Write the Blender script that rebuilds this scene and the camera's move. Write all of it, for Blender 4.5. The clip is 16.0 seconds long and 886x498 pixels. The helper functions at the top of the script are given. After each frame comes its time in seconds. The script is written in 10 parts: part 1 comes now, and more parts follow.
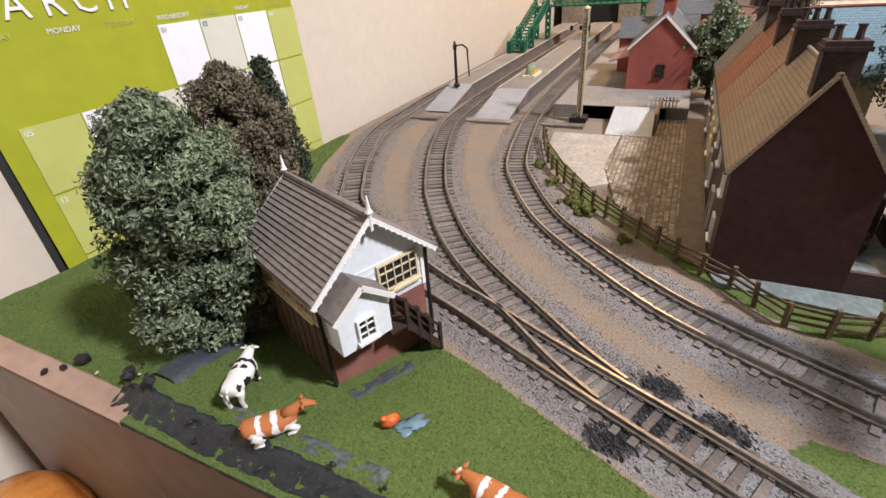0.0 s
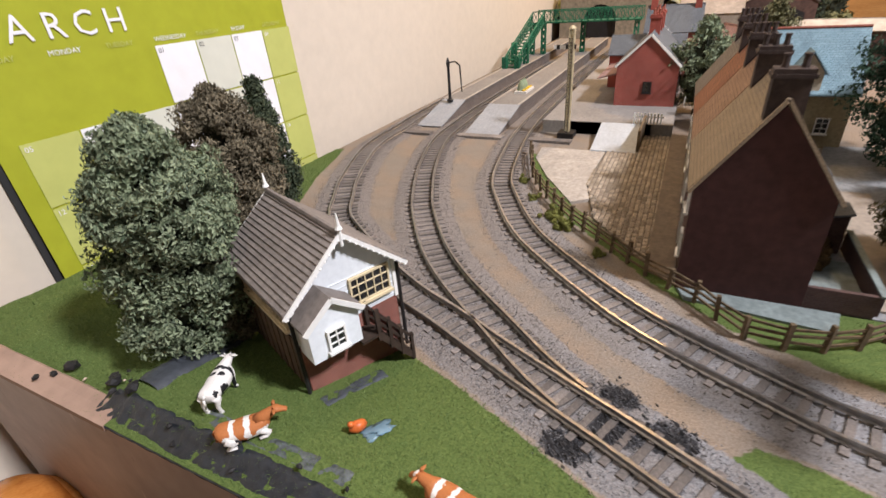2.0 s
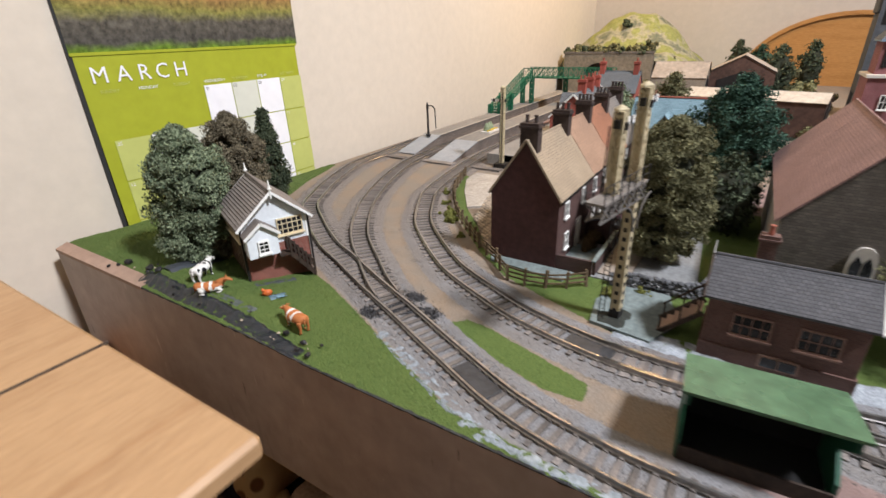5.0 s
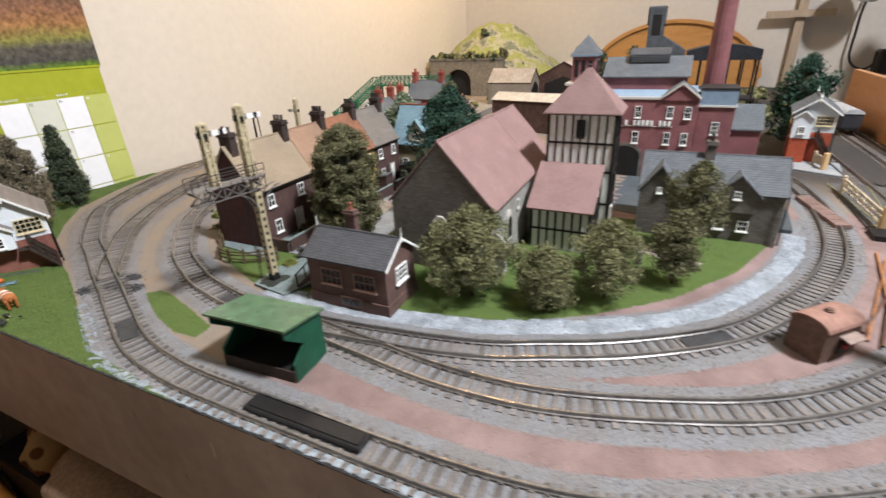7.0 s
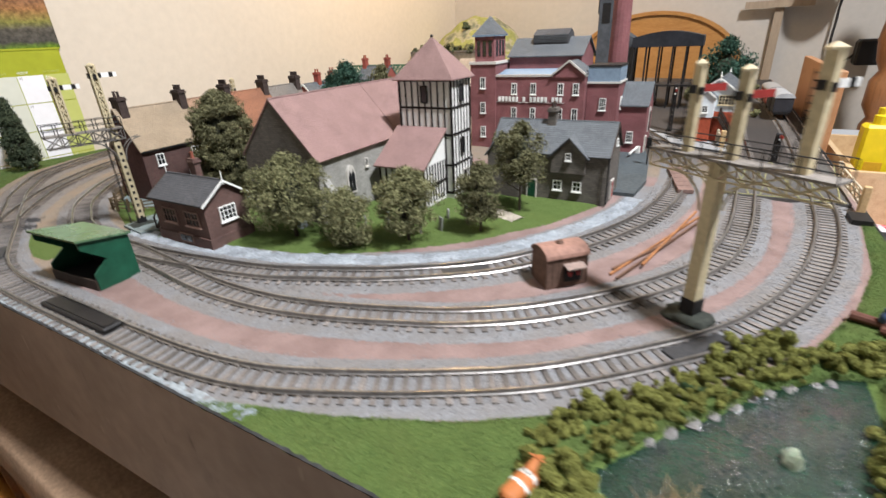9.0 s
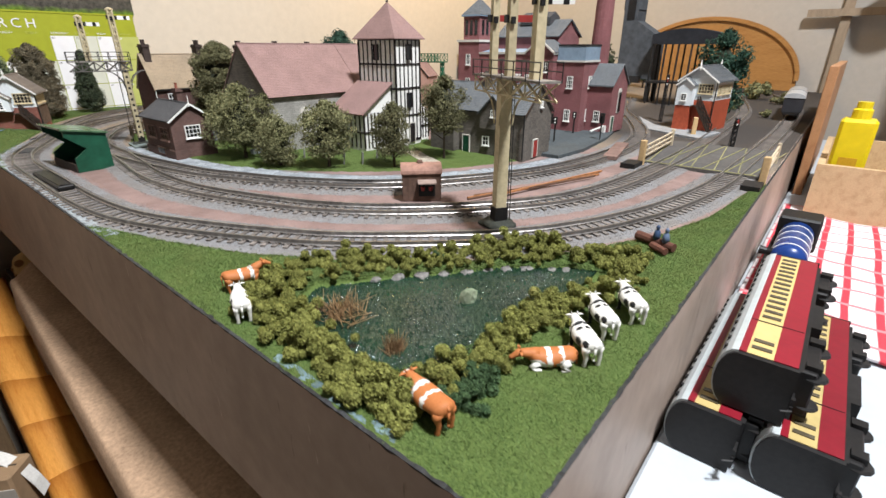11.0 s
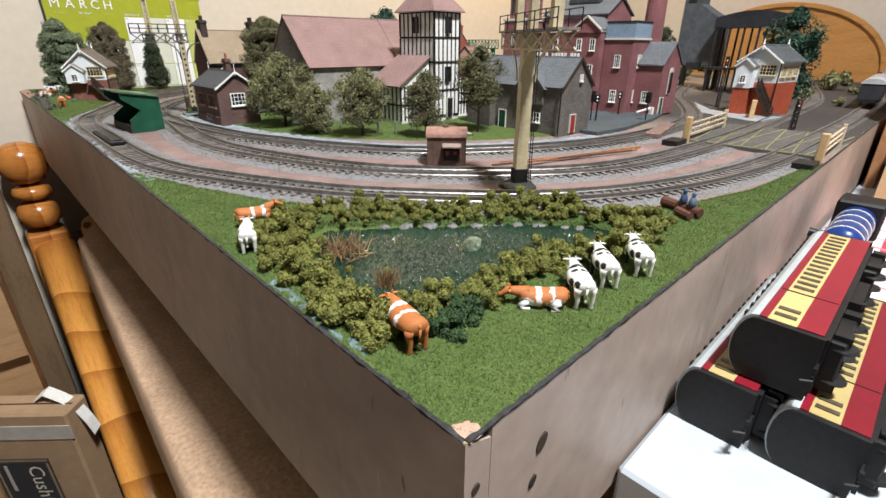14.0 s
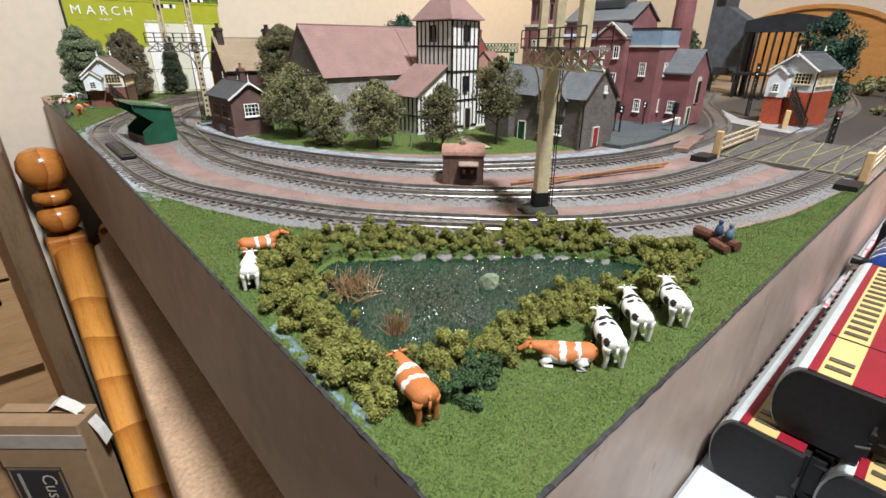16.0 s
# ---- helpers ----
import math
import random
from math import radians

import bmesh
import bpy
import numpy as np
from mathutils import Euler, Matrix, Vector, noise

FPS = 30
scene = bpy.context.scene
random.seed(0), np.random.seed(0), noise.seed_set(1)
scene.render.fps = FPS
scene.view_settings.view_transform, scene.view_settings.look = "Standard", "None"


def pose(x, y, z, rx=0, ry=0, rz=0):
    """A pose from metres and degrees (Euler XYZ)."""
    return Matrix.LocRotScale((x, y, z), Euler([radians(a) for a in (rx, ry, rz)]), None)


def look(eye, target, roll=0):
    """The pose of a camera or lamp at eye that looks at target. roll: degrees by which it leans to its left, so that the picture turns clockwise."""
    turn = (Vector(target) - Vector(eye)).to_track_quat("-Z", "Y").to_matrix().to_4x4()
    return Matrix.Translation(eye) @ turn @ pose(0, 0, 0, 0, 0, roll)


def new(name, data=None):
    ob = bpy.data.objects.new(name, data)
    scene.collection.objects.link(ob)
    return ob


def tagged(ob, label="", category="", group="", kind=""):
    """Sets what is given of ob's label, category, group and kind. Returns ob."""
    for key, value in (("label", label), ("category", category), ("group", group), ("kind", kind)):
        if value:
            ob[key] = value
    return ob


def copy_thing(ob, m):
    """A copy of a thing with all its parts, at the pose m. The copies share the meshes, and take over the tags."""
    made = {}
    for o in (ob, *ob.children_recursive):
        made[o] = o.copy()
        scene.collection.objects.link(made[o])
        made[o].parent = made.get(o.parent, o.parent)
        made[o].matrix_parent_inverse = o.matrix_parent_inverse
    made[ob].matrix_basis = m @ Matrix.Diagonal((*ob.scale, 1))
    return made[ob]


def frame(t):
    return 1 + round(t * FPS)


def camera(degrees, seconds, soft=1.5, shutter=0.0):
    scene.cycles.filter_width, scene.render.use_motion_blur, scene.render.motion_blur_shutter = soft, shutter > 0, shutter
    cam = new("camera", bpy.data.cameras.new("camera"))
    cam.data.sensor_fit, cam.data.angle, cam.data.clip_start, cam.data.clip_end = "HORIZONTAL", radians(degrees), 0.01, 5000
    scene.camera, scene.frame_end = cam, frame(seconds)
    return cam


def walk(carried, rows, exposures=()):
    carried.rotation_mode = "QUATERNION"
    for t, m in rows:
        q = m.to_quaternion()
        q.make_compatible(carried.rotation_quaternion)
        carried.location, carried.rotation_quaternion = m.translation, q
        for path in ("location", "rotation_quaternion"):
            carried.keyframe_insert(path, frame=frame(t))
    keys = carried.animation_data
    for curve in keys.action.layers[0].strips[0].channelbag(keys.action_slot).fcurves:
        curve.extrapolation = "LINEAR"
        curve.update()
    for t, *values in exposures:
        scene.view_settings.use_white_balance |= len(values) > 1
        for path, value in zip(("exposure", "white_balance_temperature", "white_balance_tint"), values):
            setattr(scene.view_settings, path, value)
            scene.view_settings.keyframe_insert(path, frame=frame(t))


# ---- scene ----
cam = camera(86.6, 16.0, shutter=0.5)
PATH = [
    (0, (-0.058, 0.804, 0.155), (1.472, 1.598, -0.86), -4.7),
    (0.5, (-0.055, 0.801, 0.153), (1.472, 1.594, -0.867), -4.8),
    (1, (-0.05, 0.798, 0.152), (1.477, 1.592, -0.868), -4.9),
    (1.5, (-0.051, 0.795, 0.151), (1.482, 1.595, -0.855), -4.9),
    (2, (-0.059, 0.786, 0.161), (1.485, 1.601, -0.815), -4.6),
    (2.5, (-0.067, 0.757, 0.177), (1.489, 1.589, -0.764), -3.9),
    (3, (-0.074, 0.736, 0.182), (1.484, 1.599, -0.728), -3.1),
    (3.2, (-0.082, 0.729, 0.186), (1.477, 1.611, -0.706), -2.8),
    (5.3, (-0.163, 0.569, 0.185), (1.363, 1.555, -0.65), -1.8),
    (5.5, (-0.169, 0.548, 0.187), (1.367, 1.519, -0.649), -1.9),
    (6, (-0.171, 0.488, 0.186), (1.402, 1.404, -0.642), -2.1),
    (6.5, (-0.151, 0.408, 0.195), (1.457, 1.255, -0.639), -2.3),
    (7, (-0.129, 0.342, 0.2), (1.502, 1.145, -0.634), -2.6),
    (7.5, (-0.127, 0.274, 0.2), (1.514, 1.06, -0.631), -3.1),
    (8, (-0.127, 0.226, 0.199), (1.505, 1.033, -0.629), -3.5),
    (8.5, (-0.111, 0.204, 0.185), (1.509, 1.04, -0.638), -3.1),
    (9, (-0.1, 0.146, 0.165), (1.476, 1.061, -0.659), -2.8),
    (9.5, (-0.082, 0.07, 0.145), (1.456, 1.056, -0.67), -2.0),
    (9.7, (-0.081, 0.051, 0.139), (1.441, 1.054, -0.683), -1.4),
    (11.8, (-0.0777, -0.0599, 0.0971), (1.2733, 1.1917, -0.6828), -0.25),
    (12, (-0.0762, -0.0578, 0.0927), (1.2589, 1.2027, -0.7000), -0.31),
    (12.5, (-0.0725, -0.0538, 0.0900), (1.2447, 1.2258, -0.7022), -0.27),
    (13, (-0.0697, -0.0548, 0.0913), (1.2353, 1.2386, -0.6987), -0.04),
    (13.5, (-0.0710, -0.0580, 0.0918), (1.2214, 1.2462, -0.7012), 0.22),
    (14, (-0.0703, -0.0637, 0.0877), (1.2033, 1.2552, -0.7112), 0.30),
    (14.5, (-0.0732, -0.0536, 0.0856), (1.1886, 1.2796, -0.7084), 0.37),
    (15, (-0.0733, -0.0438, 0.0925), (1.1694, 1.3105, -0.6961), 0.24),
    (15.5, (-0.0629, -0.0471, 0.0964), (1.1629, 1.3171, -0.7013), 0.17),
    (16, (-0.0539, -0.0471, 0.0976), (1.1703, 1.3178, -0.7016), 0.20),
]
walk(cam, [(t, look(eye, target, roll)) for t, eye, target, roll in PATH],
     exposures=[(0, -0.04, 6180, 15), (3.2, -0.02, 6180, 14), (5.3, -0.08, 6050, 10), (9.7, -0.04, 6100, 7), (11.8, -0.10, 6180, 6), (16, -0.06, 6200, 6)])

# ---- light ----
world = bpy.data.worlds.new("room_air")
scene.world = world
world.use_nodes = True
world.node_tree.nodes["Background"].inputs[0].default_value = (1.0, 0.93, 0.86, 1)
world.node_tree.nodes["Background"].inputs[1].default_value = 0.004


def area_lamp(name, eye, target, size, watts, colour):
    d = bpy.data.lights.new(name, "AREA")
    d.shape, d.size, d.energy, d.color = "DISK", size, watts, colour
    ob = new(name, d)
    ob.matrix_world = look(eye, target)
    return ob


area_lamp("ceiling_lamp_light", (0.08, -0.55, 1.74), (0.30, 0.35, 0), 0.24, 87.0, (1.0, 0.965, 0.965))
area_lamp("wall_lamp_light", (1.25, 0.80, 0.95), (1.20, 1.168, 0.22), 0.10, 9.0, (1.0, 0.62, 0.25))

# ---- helpers for building ----


def ramp(nt, fac, stops):
    r = nt.nodes.new("ShaderNodeValToRGB")
    while len(r.color_ramp.elements) < len(stops):
        r.color_ramp.elements.new(0.5)
    for e, (p, c) in zip(r.color_ramp.elements, stops):
        e.position, e.color = p, (*c, 1)
    nt.links.new(fac, r.inputs[0])
    return r.outputs[0]


def tone(c, k):
    return tuple(min(1.0, max(0.0, v * k)) for v in c)


def noise_node(nt, vec, scale, detail=4, rough=0.6):
    n = nt.nodes.new("ShaderNodeTexNoise")
    n.inputs["Scale"].default_value, n.inputs["Detail"].default_value, n.inputs["Roughness"].default_value = scale, detail, rough
    nt.links.new(vec, n.inputs["Vector"])
    return n.outputs["Fac"]


def mixc(nt, fac, a, b, mode="MIX"):
    m = nt.nodes.new("ShaderNodeMix")
    m.data_type, m.blend_type = "RGBA", mode
    for sock, v in ((m.inputs[0], fac), (m.inputs[6], a), (m.inputs[7], b)):
        if isinstance(v, (int, float)):
            sock.default_value = v
        elif isinstance(v, tuple):
            sock.default_value = (*v, 1) if len(v) == 3 else v
        else:
            nt.links.new(v, sock)
    return m.outputs[2]


def base_mat(name, rough=0.8, metal=0.0, spec=0.3):
    m = bpy.data.materials.new(name)
    m.use_nodes = True
    nt = m.node_tree
    b = nt.nodes["Principled BSDF"]
    b.inputs["Roughness"].default_value, b.inputs["Metallic"].default_value = rough, metal
    b.inputs["Specular IOR Level"].default_value = spec
    tc = nt.nodes.new("ShaderNodeTexCoord")
    return m, nt, b, tc


def add_bump(nt, b, height, strength, dist):
    u = nt.nodes.new("ShaderNodeBump")
    u.inputs["Strength"].default_value, u.inputs["Distance"].default_value = strength, dist
    nt.links.new(height, u.inputs["Height"])
    nt.links.new(u.outputs[0], b.inputs["Normal"])


def mat(name, col, rough=0.8, var=0.2, scale=350, bump=0.4, metal=0.0, col2=None, spec=0.3, big=25, dist=0.0004, rnd=0.12):
    """A painted or natural surface: grain at one scale, stains at a larger one, and a little variation from piece to piece."""
    m, nt, b, tc = base_mat(name, rough, metal, spec)
    g = noise_node(nt, tc.outputs["Object"], scale)
    s = noise_node(nt, tc.outputs["Object"], big, 3)
    lo, hi = tone(col, 1 - var), col2 or tone(col, 1 + var)
    c = ramp(nt, g, [(0.3, lo), (0.7, hi)])
    c = mixc(nt, 1.0, c, ramp(nt, s, [(0.3, (1 - var,) * 3), (0.7, (1 + var * 0.4,) * 3)]), "MULTIPLY")
    if rnd:
        oi = nt.nodes.new("ShaderNodeObjectInfo")
        c = mixc(nt, 1.0, c, ramp(nt, oi.outputs["Random"], [(0, (1 - rnd,) * 3), (1, (1 + rnd,) * 3)]), "MULTIPLY")
    nt.links.new(c, b.inputs["Base Color"])
    r = nt.nodes.new("ShaderNodeMapRange")
    r.inputs[3].default_value, r.inputs[4].default_value = max(0.03, rough - 0.12), min(1, rough + 0.12)
    nt.links.new(s, r.inputs[0])
    nt.links.new(r.outputs[0], b.inputs["Roughness"])
    if bump:
        add_bump(nt, b, g, bump, dist)
    return m


def brick_mat(name, c1, c2, mortar, w, h, gap=0.00016, rough=0.85, bump=0.6, offset=0.5, var=0.25):
    """Courses of bricks, slates or setts of w by h metres, by the mesh's flat-mapped coordinates."""
    m, nt, b, tc = base_mat(name, rough)
    k = 0.5 / w
    n = nt.nodes.new("ShaderNodeTexBrick")
    n.offset = offset
    n.inputs["Scale"].default_value = k
    n.inputs["Brick Width"].default_value, n.inputs["Row Height"].default_value = w * k, h * k
    n.inputs["Mortar Size"].default_value, n.inputs["Mortar Smooth"].default_value = gap * k, 0.3
    n.inputs["Color1"].default_value, n.inputs["Color2"].default_value = (*c1, 1), (*c2, 1)
    n.inputs["Mortar"].default_value = (*mortar, 1)
    nt.links.new(tc.outputs["UV"], n.inputs["Vector"])
    s = noise_node(nt, tc.outputs["Object"], 45, 4)
    g = noise_node(nt, tc.outputs["Object"], 700, 3)
    c = mixc(nt, 1.0, n.outputs["Color"], ramp(nt, s, [(0.3, (1 - var,) * 3), (0.7, (1 + var * 0.5,) * 3)]), "MULTIPLY")
    c = mixc(nt, 1.0, c, ramp(nt, g, [(0.3, (0.85,) * 3), (0.7, (1.1,) * 3)]), "MULTIPLY")
    nt.links.new(c, b.inputs["Base Color"])
    inv = nt.nodes.new("ShaderNodeMath")
    inv.operation = "SUBTRACT"
    inv.inputs[0].default_value = 1.0
    nt.links.new(n.outputs["Fac"], inv.inputs[1])
    add_bump(nt, b, inv.outputs[0], bump, 0.0003)
    return m


def wood_mat(name, dark, light, scale=14, rough=0.45, axis=1, stretch=12, spec=0.4):
    """Pine or board with long grain along one axis."""
    m, nt, b, tc = base_mat(name, rough, 0, spec)
    mp = nt.nodes.new("ShaderNodeMapping")
    sc = [stretch] * 3
    sc[axis] = 1.0
    mp.inputs["Scale"].default_value = sc
    nt.links.new(tc.outputs["Object"], mp.inputs["Vector"])
    a = noise_node(nt, mp.outputs[0], scale, 5, 0.65)
    f = noise_node(nt, mp.outputs[0], scale * 9, 3)
    c = ramp(nt, a, [(0.3, dark), (0.5, tone(light, 0.9)), (0.7, light)])
    c = mixc(nt, 0.35, c, ramp(nt, f, [(0.35, tone(dark, 0.8)), (0.65, light)]))
    nt.links.new(c, b.inputs["Base Color"])
    add_bump(nt, b, f, 0.15, 0.0006)
    return m


def flat_uv(me):
    uv = me.uv_layers.new(name="flat").data
    co = me.vertices
    for p in me.polygons:
        n = p.normal
        ax, ay, az = abs(n.x), abs(n.y), abs(n.z)
        for li in p.loop_indices:
            v = co[me.loops[li].vertex_index].co
            if az >= ax and az >= ay:
                uv[li].uv = (v.x, v.y) if ay >= ax else (v.y, v.x)
            elif ax >= ay:
                uv[li].uv = (v.y, v.z)
            else:
                uv[li].uv = (v.x, v.z)


def mesh_of(bm, material, smooth=False, uv=True):
    me = bpy.data.meshes.new("m")
    bmesh.ops.recalc_face_normals(bm, faces=bm.faces)
    bm.to_mesh(me)
    bm.free()
    if uv and len(me.polygons) < 20000:
        flat_uv(me)
    me.materials.append(material)
    if smooth:
        for p in me.polygons:
            p.use_smooth = True
    return me


def part(name, bm, material, parent=None, label="", smooth=False):
    """Links a bmesh (or a mesh) as one mesh object under a thing or a part."""
    me = bm if isinstance(bm, bpy.types.Mesh) else mesh_of(bm, material, smooth)
    me.name = name
    ob = new(name, me)
    if parent is not None:
        ob.parent = parent
    if label:
        ob["label"] = label
    return ob


def thing(name, at, turn=0.0, label="", category="", group="", kind=""):
    e = new(name)
    e.empty_display_size = 0.01
    e.matrix_basis = pose(*at, 0, 0, turn)
    return tagged(e, label, category, group, kind)


def box(bm, x0, x1, y0, y1, z0, z1, bevel=0.0):
    vs = [bm.verts.new((x, y, z)) for z in (z0, z1) for y in (y0, y1) for x in (x0, x1)]
    fs = [bm.faces.new([vs[i] for i in q]) for q in ((0, 2, 3, 1), (4, 5, 7, 6), (0, 1, 5, 4), (2, 6, 7, 3), (0, 4, 6, 2), (1, 3, 7, 5))]
    if bevel:
        es = list({e for f in fs for e in f.edges})
        bmesh.ops.bevel(bm, geom=es, offset=bevel, segments=1, affect="EDGES", clamp_overlap=True)
    return vs


def boxes(*rows, bevel=0.0):
    bm = bmesh.new()
    for r in rows:
        box(bm, *r, bevel=bevel)
    return bm


def poly_prism(bm, pts, h0, h1, axis="x"):
    """A flat outline of (a, b) pairs pushed from h0 to h1 along an axis: x takes (y, z), y takes (x, z), z takes (x, y)."""
    def put(a, b, h):
        return {"x": (h, a, b), "y": (a, h, b), "z": (a, b, h)}[axis]
    lo = [bm.verts.new(put(a, b, h0)) for a, b in pts]
    hi = [bm.verts.new(put(a, b, h1)) for a, b in pts]
    n = len(pts)
    bm.faces.new(lo)
    bm.faces.new(hi[::-1])
    for i in range(n):
        bm.faces.new((lo[i], hi[i], hi[(i + 1) % n], lo[(i + 1) % n]))
    return bm


def rod(bm, a, b, r, n=6, r2=None):
    """A straight round bar between two points."""
    a, b = Vector(a), Vector(b)
    d = b - a
    if d.length < 1e-7:
        return
    q = d.to_track_quat("Z", "Y").to_matrix()
    r2 = r if r2 is None else r2
    rings = []
    for p, rr in ((a, r), (b, r2)):
        rings.append([bm.verts.new(p + q @ Vector((rr * math.cos(k * math.tau / n), rr * math.sin(k * math.tau / n), 0))) for k in range(n)])
    for k in range(n):
        bm.faces.new((rings[0][k], rings[0][(k + 1) % n], rings[1][(k + 1) % n], rings[1][k]))
    bm.faces.new(rings[0][::-1])
    bm.faces.new(rings[1])


def bar(bm, a, b, w, t):
    """A straight square bar, w across and t thick, between two points."""
    a, b = Vector(a), Vector(b)
    q = (b - a).to_track_quat("Z", "Y").to_matrix()
    vs = [bm.verts.new(p + q @ Vector((sx * w / 2, sy * t / 2, 0))) for p in (a, b) for sx, sy in ((-1, -1), (1, -1), (1, 1), (-1, 1))]
    for f in ((0, 3, 2, 1), (4, 5, 6, 7), (0, 1, 5, 4), (1, 2, 6, 5), (2, 3, 7, 6), (3, 0, 4, 7)):
        bm.faces.new([vs[i] for i in f])


def lathe(bm, profile, n=16, at=(0, 0, 0), axis="z"):
    """Turns (radius, height) pairs about an upright (or lying) axis."""
    rings = []
    for r, h in profile:
        ring = []
        for k in range(n):
            c, s = r * math.cos(k * math.tau / n), r * math.sin(k * math.tau / n)
            v = {"z": (c, s, h), "x": (h, c, s), "y": (c, h, s)}[axis]
            ring.append(bm.verts.new(Vector(at) + Vector(v)))
        rings.append(ring)
    for a, b in zip(rings, rings[1:]):
        for k in range(n):
            bm.faces.new((a[k], a[(k + 1) % n], b[(k + 1) % n], b[k]))
    bm.faces.new(rings[0][::-1])
    bm.faces.new(rings[-1])
    return bm


def lump(bm, at, r, rough=0.25, sub=1, seed=0, squash=(1, 1, 1)):
    """A stone or clod: a sphere pushed about by noise."""
    res = bmesh.ops.create_icosphere(bm, subdivisions=sub, radius=1.0)
    for v in res["verts"]:
        k = 1 + rough * noise.noise(v.co * 1.7 + Vector((seed * 3.1, seed * 1.7, 0)))
        v.co = Vector(at) + Vector((v.co.x * squash[0], v.co.y * squash[1], v.co.z * squash[2])) * (r * k)


def sample(points, step):
    """Places along a smooth line through points, with the way at each, every step metres."""
    p = [Vector((a, b, 0)) for a, b in points]
    p = [p[0] * 2 - p[1]] + p + [p[-1] * 2 - p[-2]]
    fine = []
    for i in range(1, len(p) - 2):
        for k in range(24):
            t = k / 24
            fine.append(0.5 * (2 * p[i] + (p[i + 1] - p[i - 1]) * t + (2 * p[i - 1] - 5 * p[i] + 4 * p[i + 1] - p[i + 2]) * t * t + (3 * p[i] - p[i - 1] - 3 * p[i + 1] + p[i + 2]) * t ** 3))
    fine.append(p[-2])
    out, left = [], 0.0
    for a, b in zip(fine, fine[1:]):
        d = (b - a).length
        while left <= d and d > 0:
            out.append((a.lerp(b, left / d), (b - a).normalized()))
            left += step
        left -= d
    return out


def lie(y):
    """How far the board sags below its level towards its front edge."""
    return -0.010 * min(1.0, max(0.0, (0.5 - y) / 0.45))


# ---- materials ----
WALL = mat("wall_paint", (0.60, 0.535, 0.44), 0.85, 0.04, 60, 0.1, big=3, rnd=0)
# darker copy of the wall paint, standing in for dimmer light at that end
WALL_FAR = mat("end_wall_darkened_paint", (0.44, 0.40, 0.35), 0.85, 0.04, 60, 0.1, big=3, rnd=0)
# the ceiling stays out of view; its grey weakens the bounced light
CEIL = mat("ceiling_paint", (0.42, 0.415, 0.405), 0.9, 0.03, 60, 0.1, big=3, rnd=0)
CARPET = mat("carpet", (0.10, 0.078, 0.06), 0.95, 0.3, 500, 0.6, big=10, rnd=0)
def ply_material():
    """Brown-painted ply: soft clouds, dark vertical scuffs and a few rubbed pale marks."""
    m, nt, b, tc = base_mat("plywood_side", 0.5, 0, 0.35)
    g = noise_node(nt, tc.outputs["Object"], 60, 4)
    s = noise_node(nt, tc.outputs["Object"], 9, 4)
    mp = nt.nodes.new("ShaderNodeMapping")
    mp.inputs["Scale"].default_value = (5.0, 5.0, 1.0)
    nt.links.new(tc.outputs["Object"], mp.inputs["Vector"])
    scuff = noise_node(nt, mp.outputs[0], 22, 5, 0.7)
    c = ramp(nt, g, [(0.3, (0.350, 0.272, 0.222)), (0.7, (0.430, 0.344, 0.288))])
    c = mixc(nt, 1.0, c, ramp(nt, s, [(0.3, (0.76,) * 3), (0.7, (1.12,) * 3)]), "MULTIPLY")
    c = mixc(nt, ramp(nt, scuff, [(0.66, (0, 0, 0)), (0.74, (0.7, 0.7, 0.7))]), c, (0.11, 0.085, 0.07))
    mq = nt.nodes.new("ShaderNodeMapping")
    mq.inputs["Scale"].default_value = (1.0, 1.0, 0.16)
    mq.inputs["Rotation"].default_value = (0.35, -0.30, 0.0)
    nt.links.new(tc.outputs["Object"], mq.inputs["Vector"])
    nick = noise_node(nt, mq.outputs[0], 170, 3, 0.5)
    c = mixc(nt, ramp(nt, nick, [(0.70, (0, 0, 0)), (0.735, (0.8, 0.8, 0.8))]), c, (0.13, 0.10, 0.085))
    c = mixc(nt, ramp(nt, nick, [(0.255, (0.7, 0.7, 0.7)), (0.285, (0, 0, 0))]), c, (0.56, 0.46, 0.39))
    smear = noise_node(nt, mp.outputs[0], 5, 6, 0.72)
    c = mixc(nt, ramp(nt, smear, [(0.60, (0, 0, 0)), (0.72, (0.45, 0.45, 0.45))]), c, (0.17, 0.135, 0.115))
    c = mixc(nt, ramp(nt, scuff, [(0.24, (0.6, 0.6, 0.6)), (0.30, (0, 0, 0))]), c, (0.52, 0.42, 0.35))
    nt.links.new(c, b.inputs["Base Color"])
    add_bump(nt, b, g, 0.15, 0.0008)
    return m


PLY = ply_material()
# walls out of view get a dark tone so less light bounces back
LOW_BOUNCE = mat("low_bounce_wall", (0.20, 0.19, 0.18), 0.85, 0.05, 60, 0.1, big=3, rnd=0)
DARK_WOOD = mat("dark_brown_timber", (0.045, 0.030, 0.022), 0.7, 0.35, 300, 0.3)
BARE_WOOD = mat("bare_splintered_wood", (0.55, 0.44, 0.34), 0.85, 0.25, 200, 0.5)
BARE_PLY = mat("bare_tan_board", (0.37, 0.25, 0.185), 0.7, 0.12, 90, 0.2)
EDGE = mat("board_edge_dirt", (0.028, 0.029, 0.031), 0.6, 0.6, 300, 0.5)
RAIL = mat("rail_metal", (0.315, 0.30, 0.285), 0.36, 0.25, 300, 0.1, metal=0.85, big=60)
SLEEPER = mat("sleeper", (0.165, 0.145, 0.130), 0.8, 0.35, 600, 0.5, rnd=0.35)
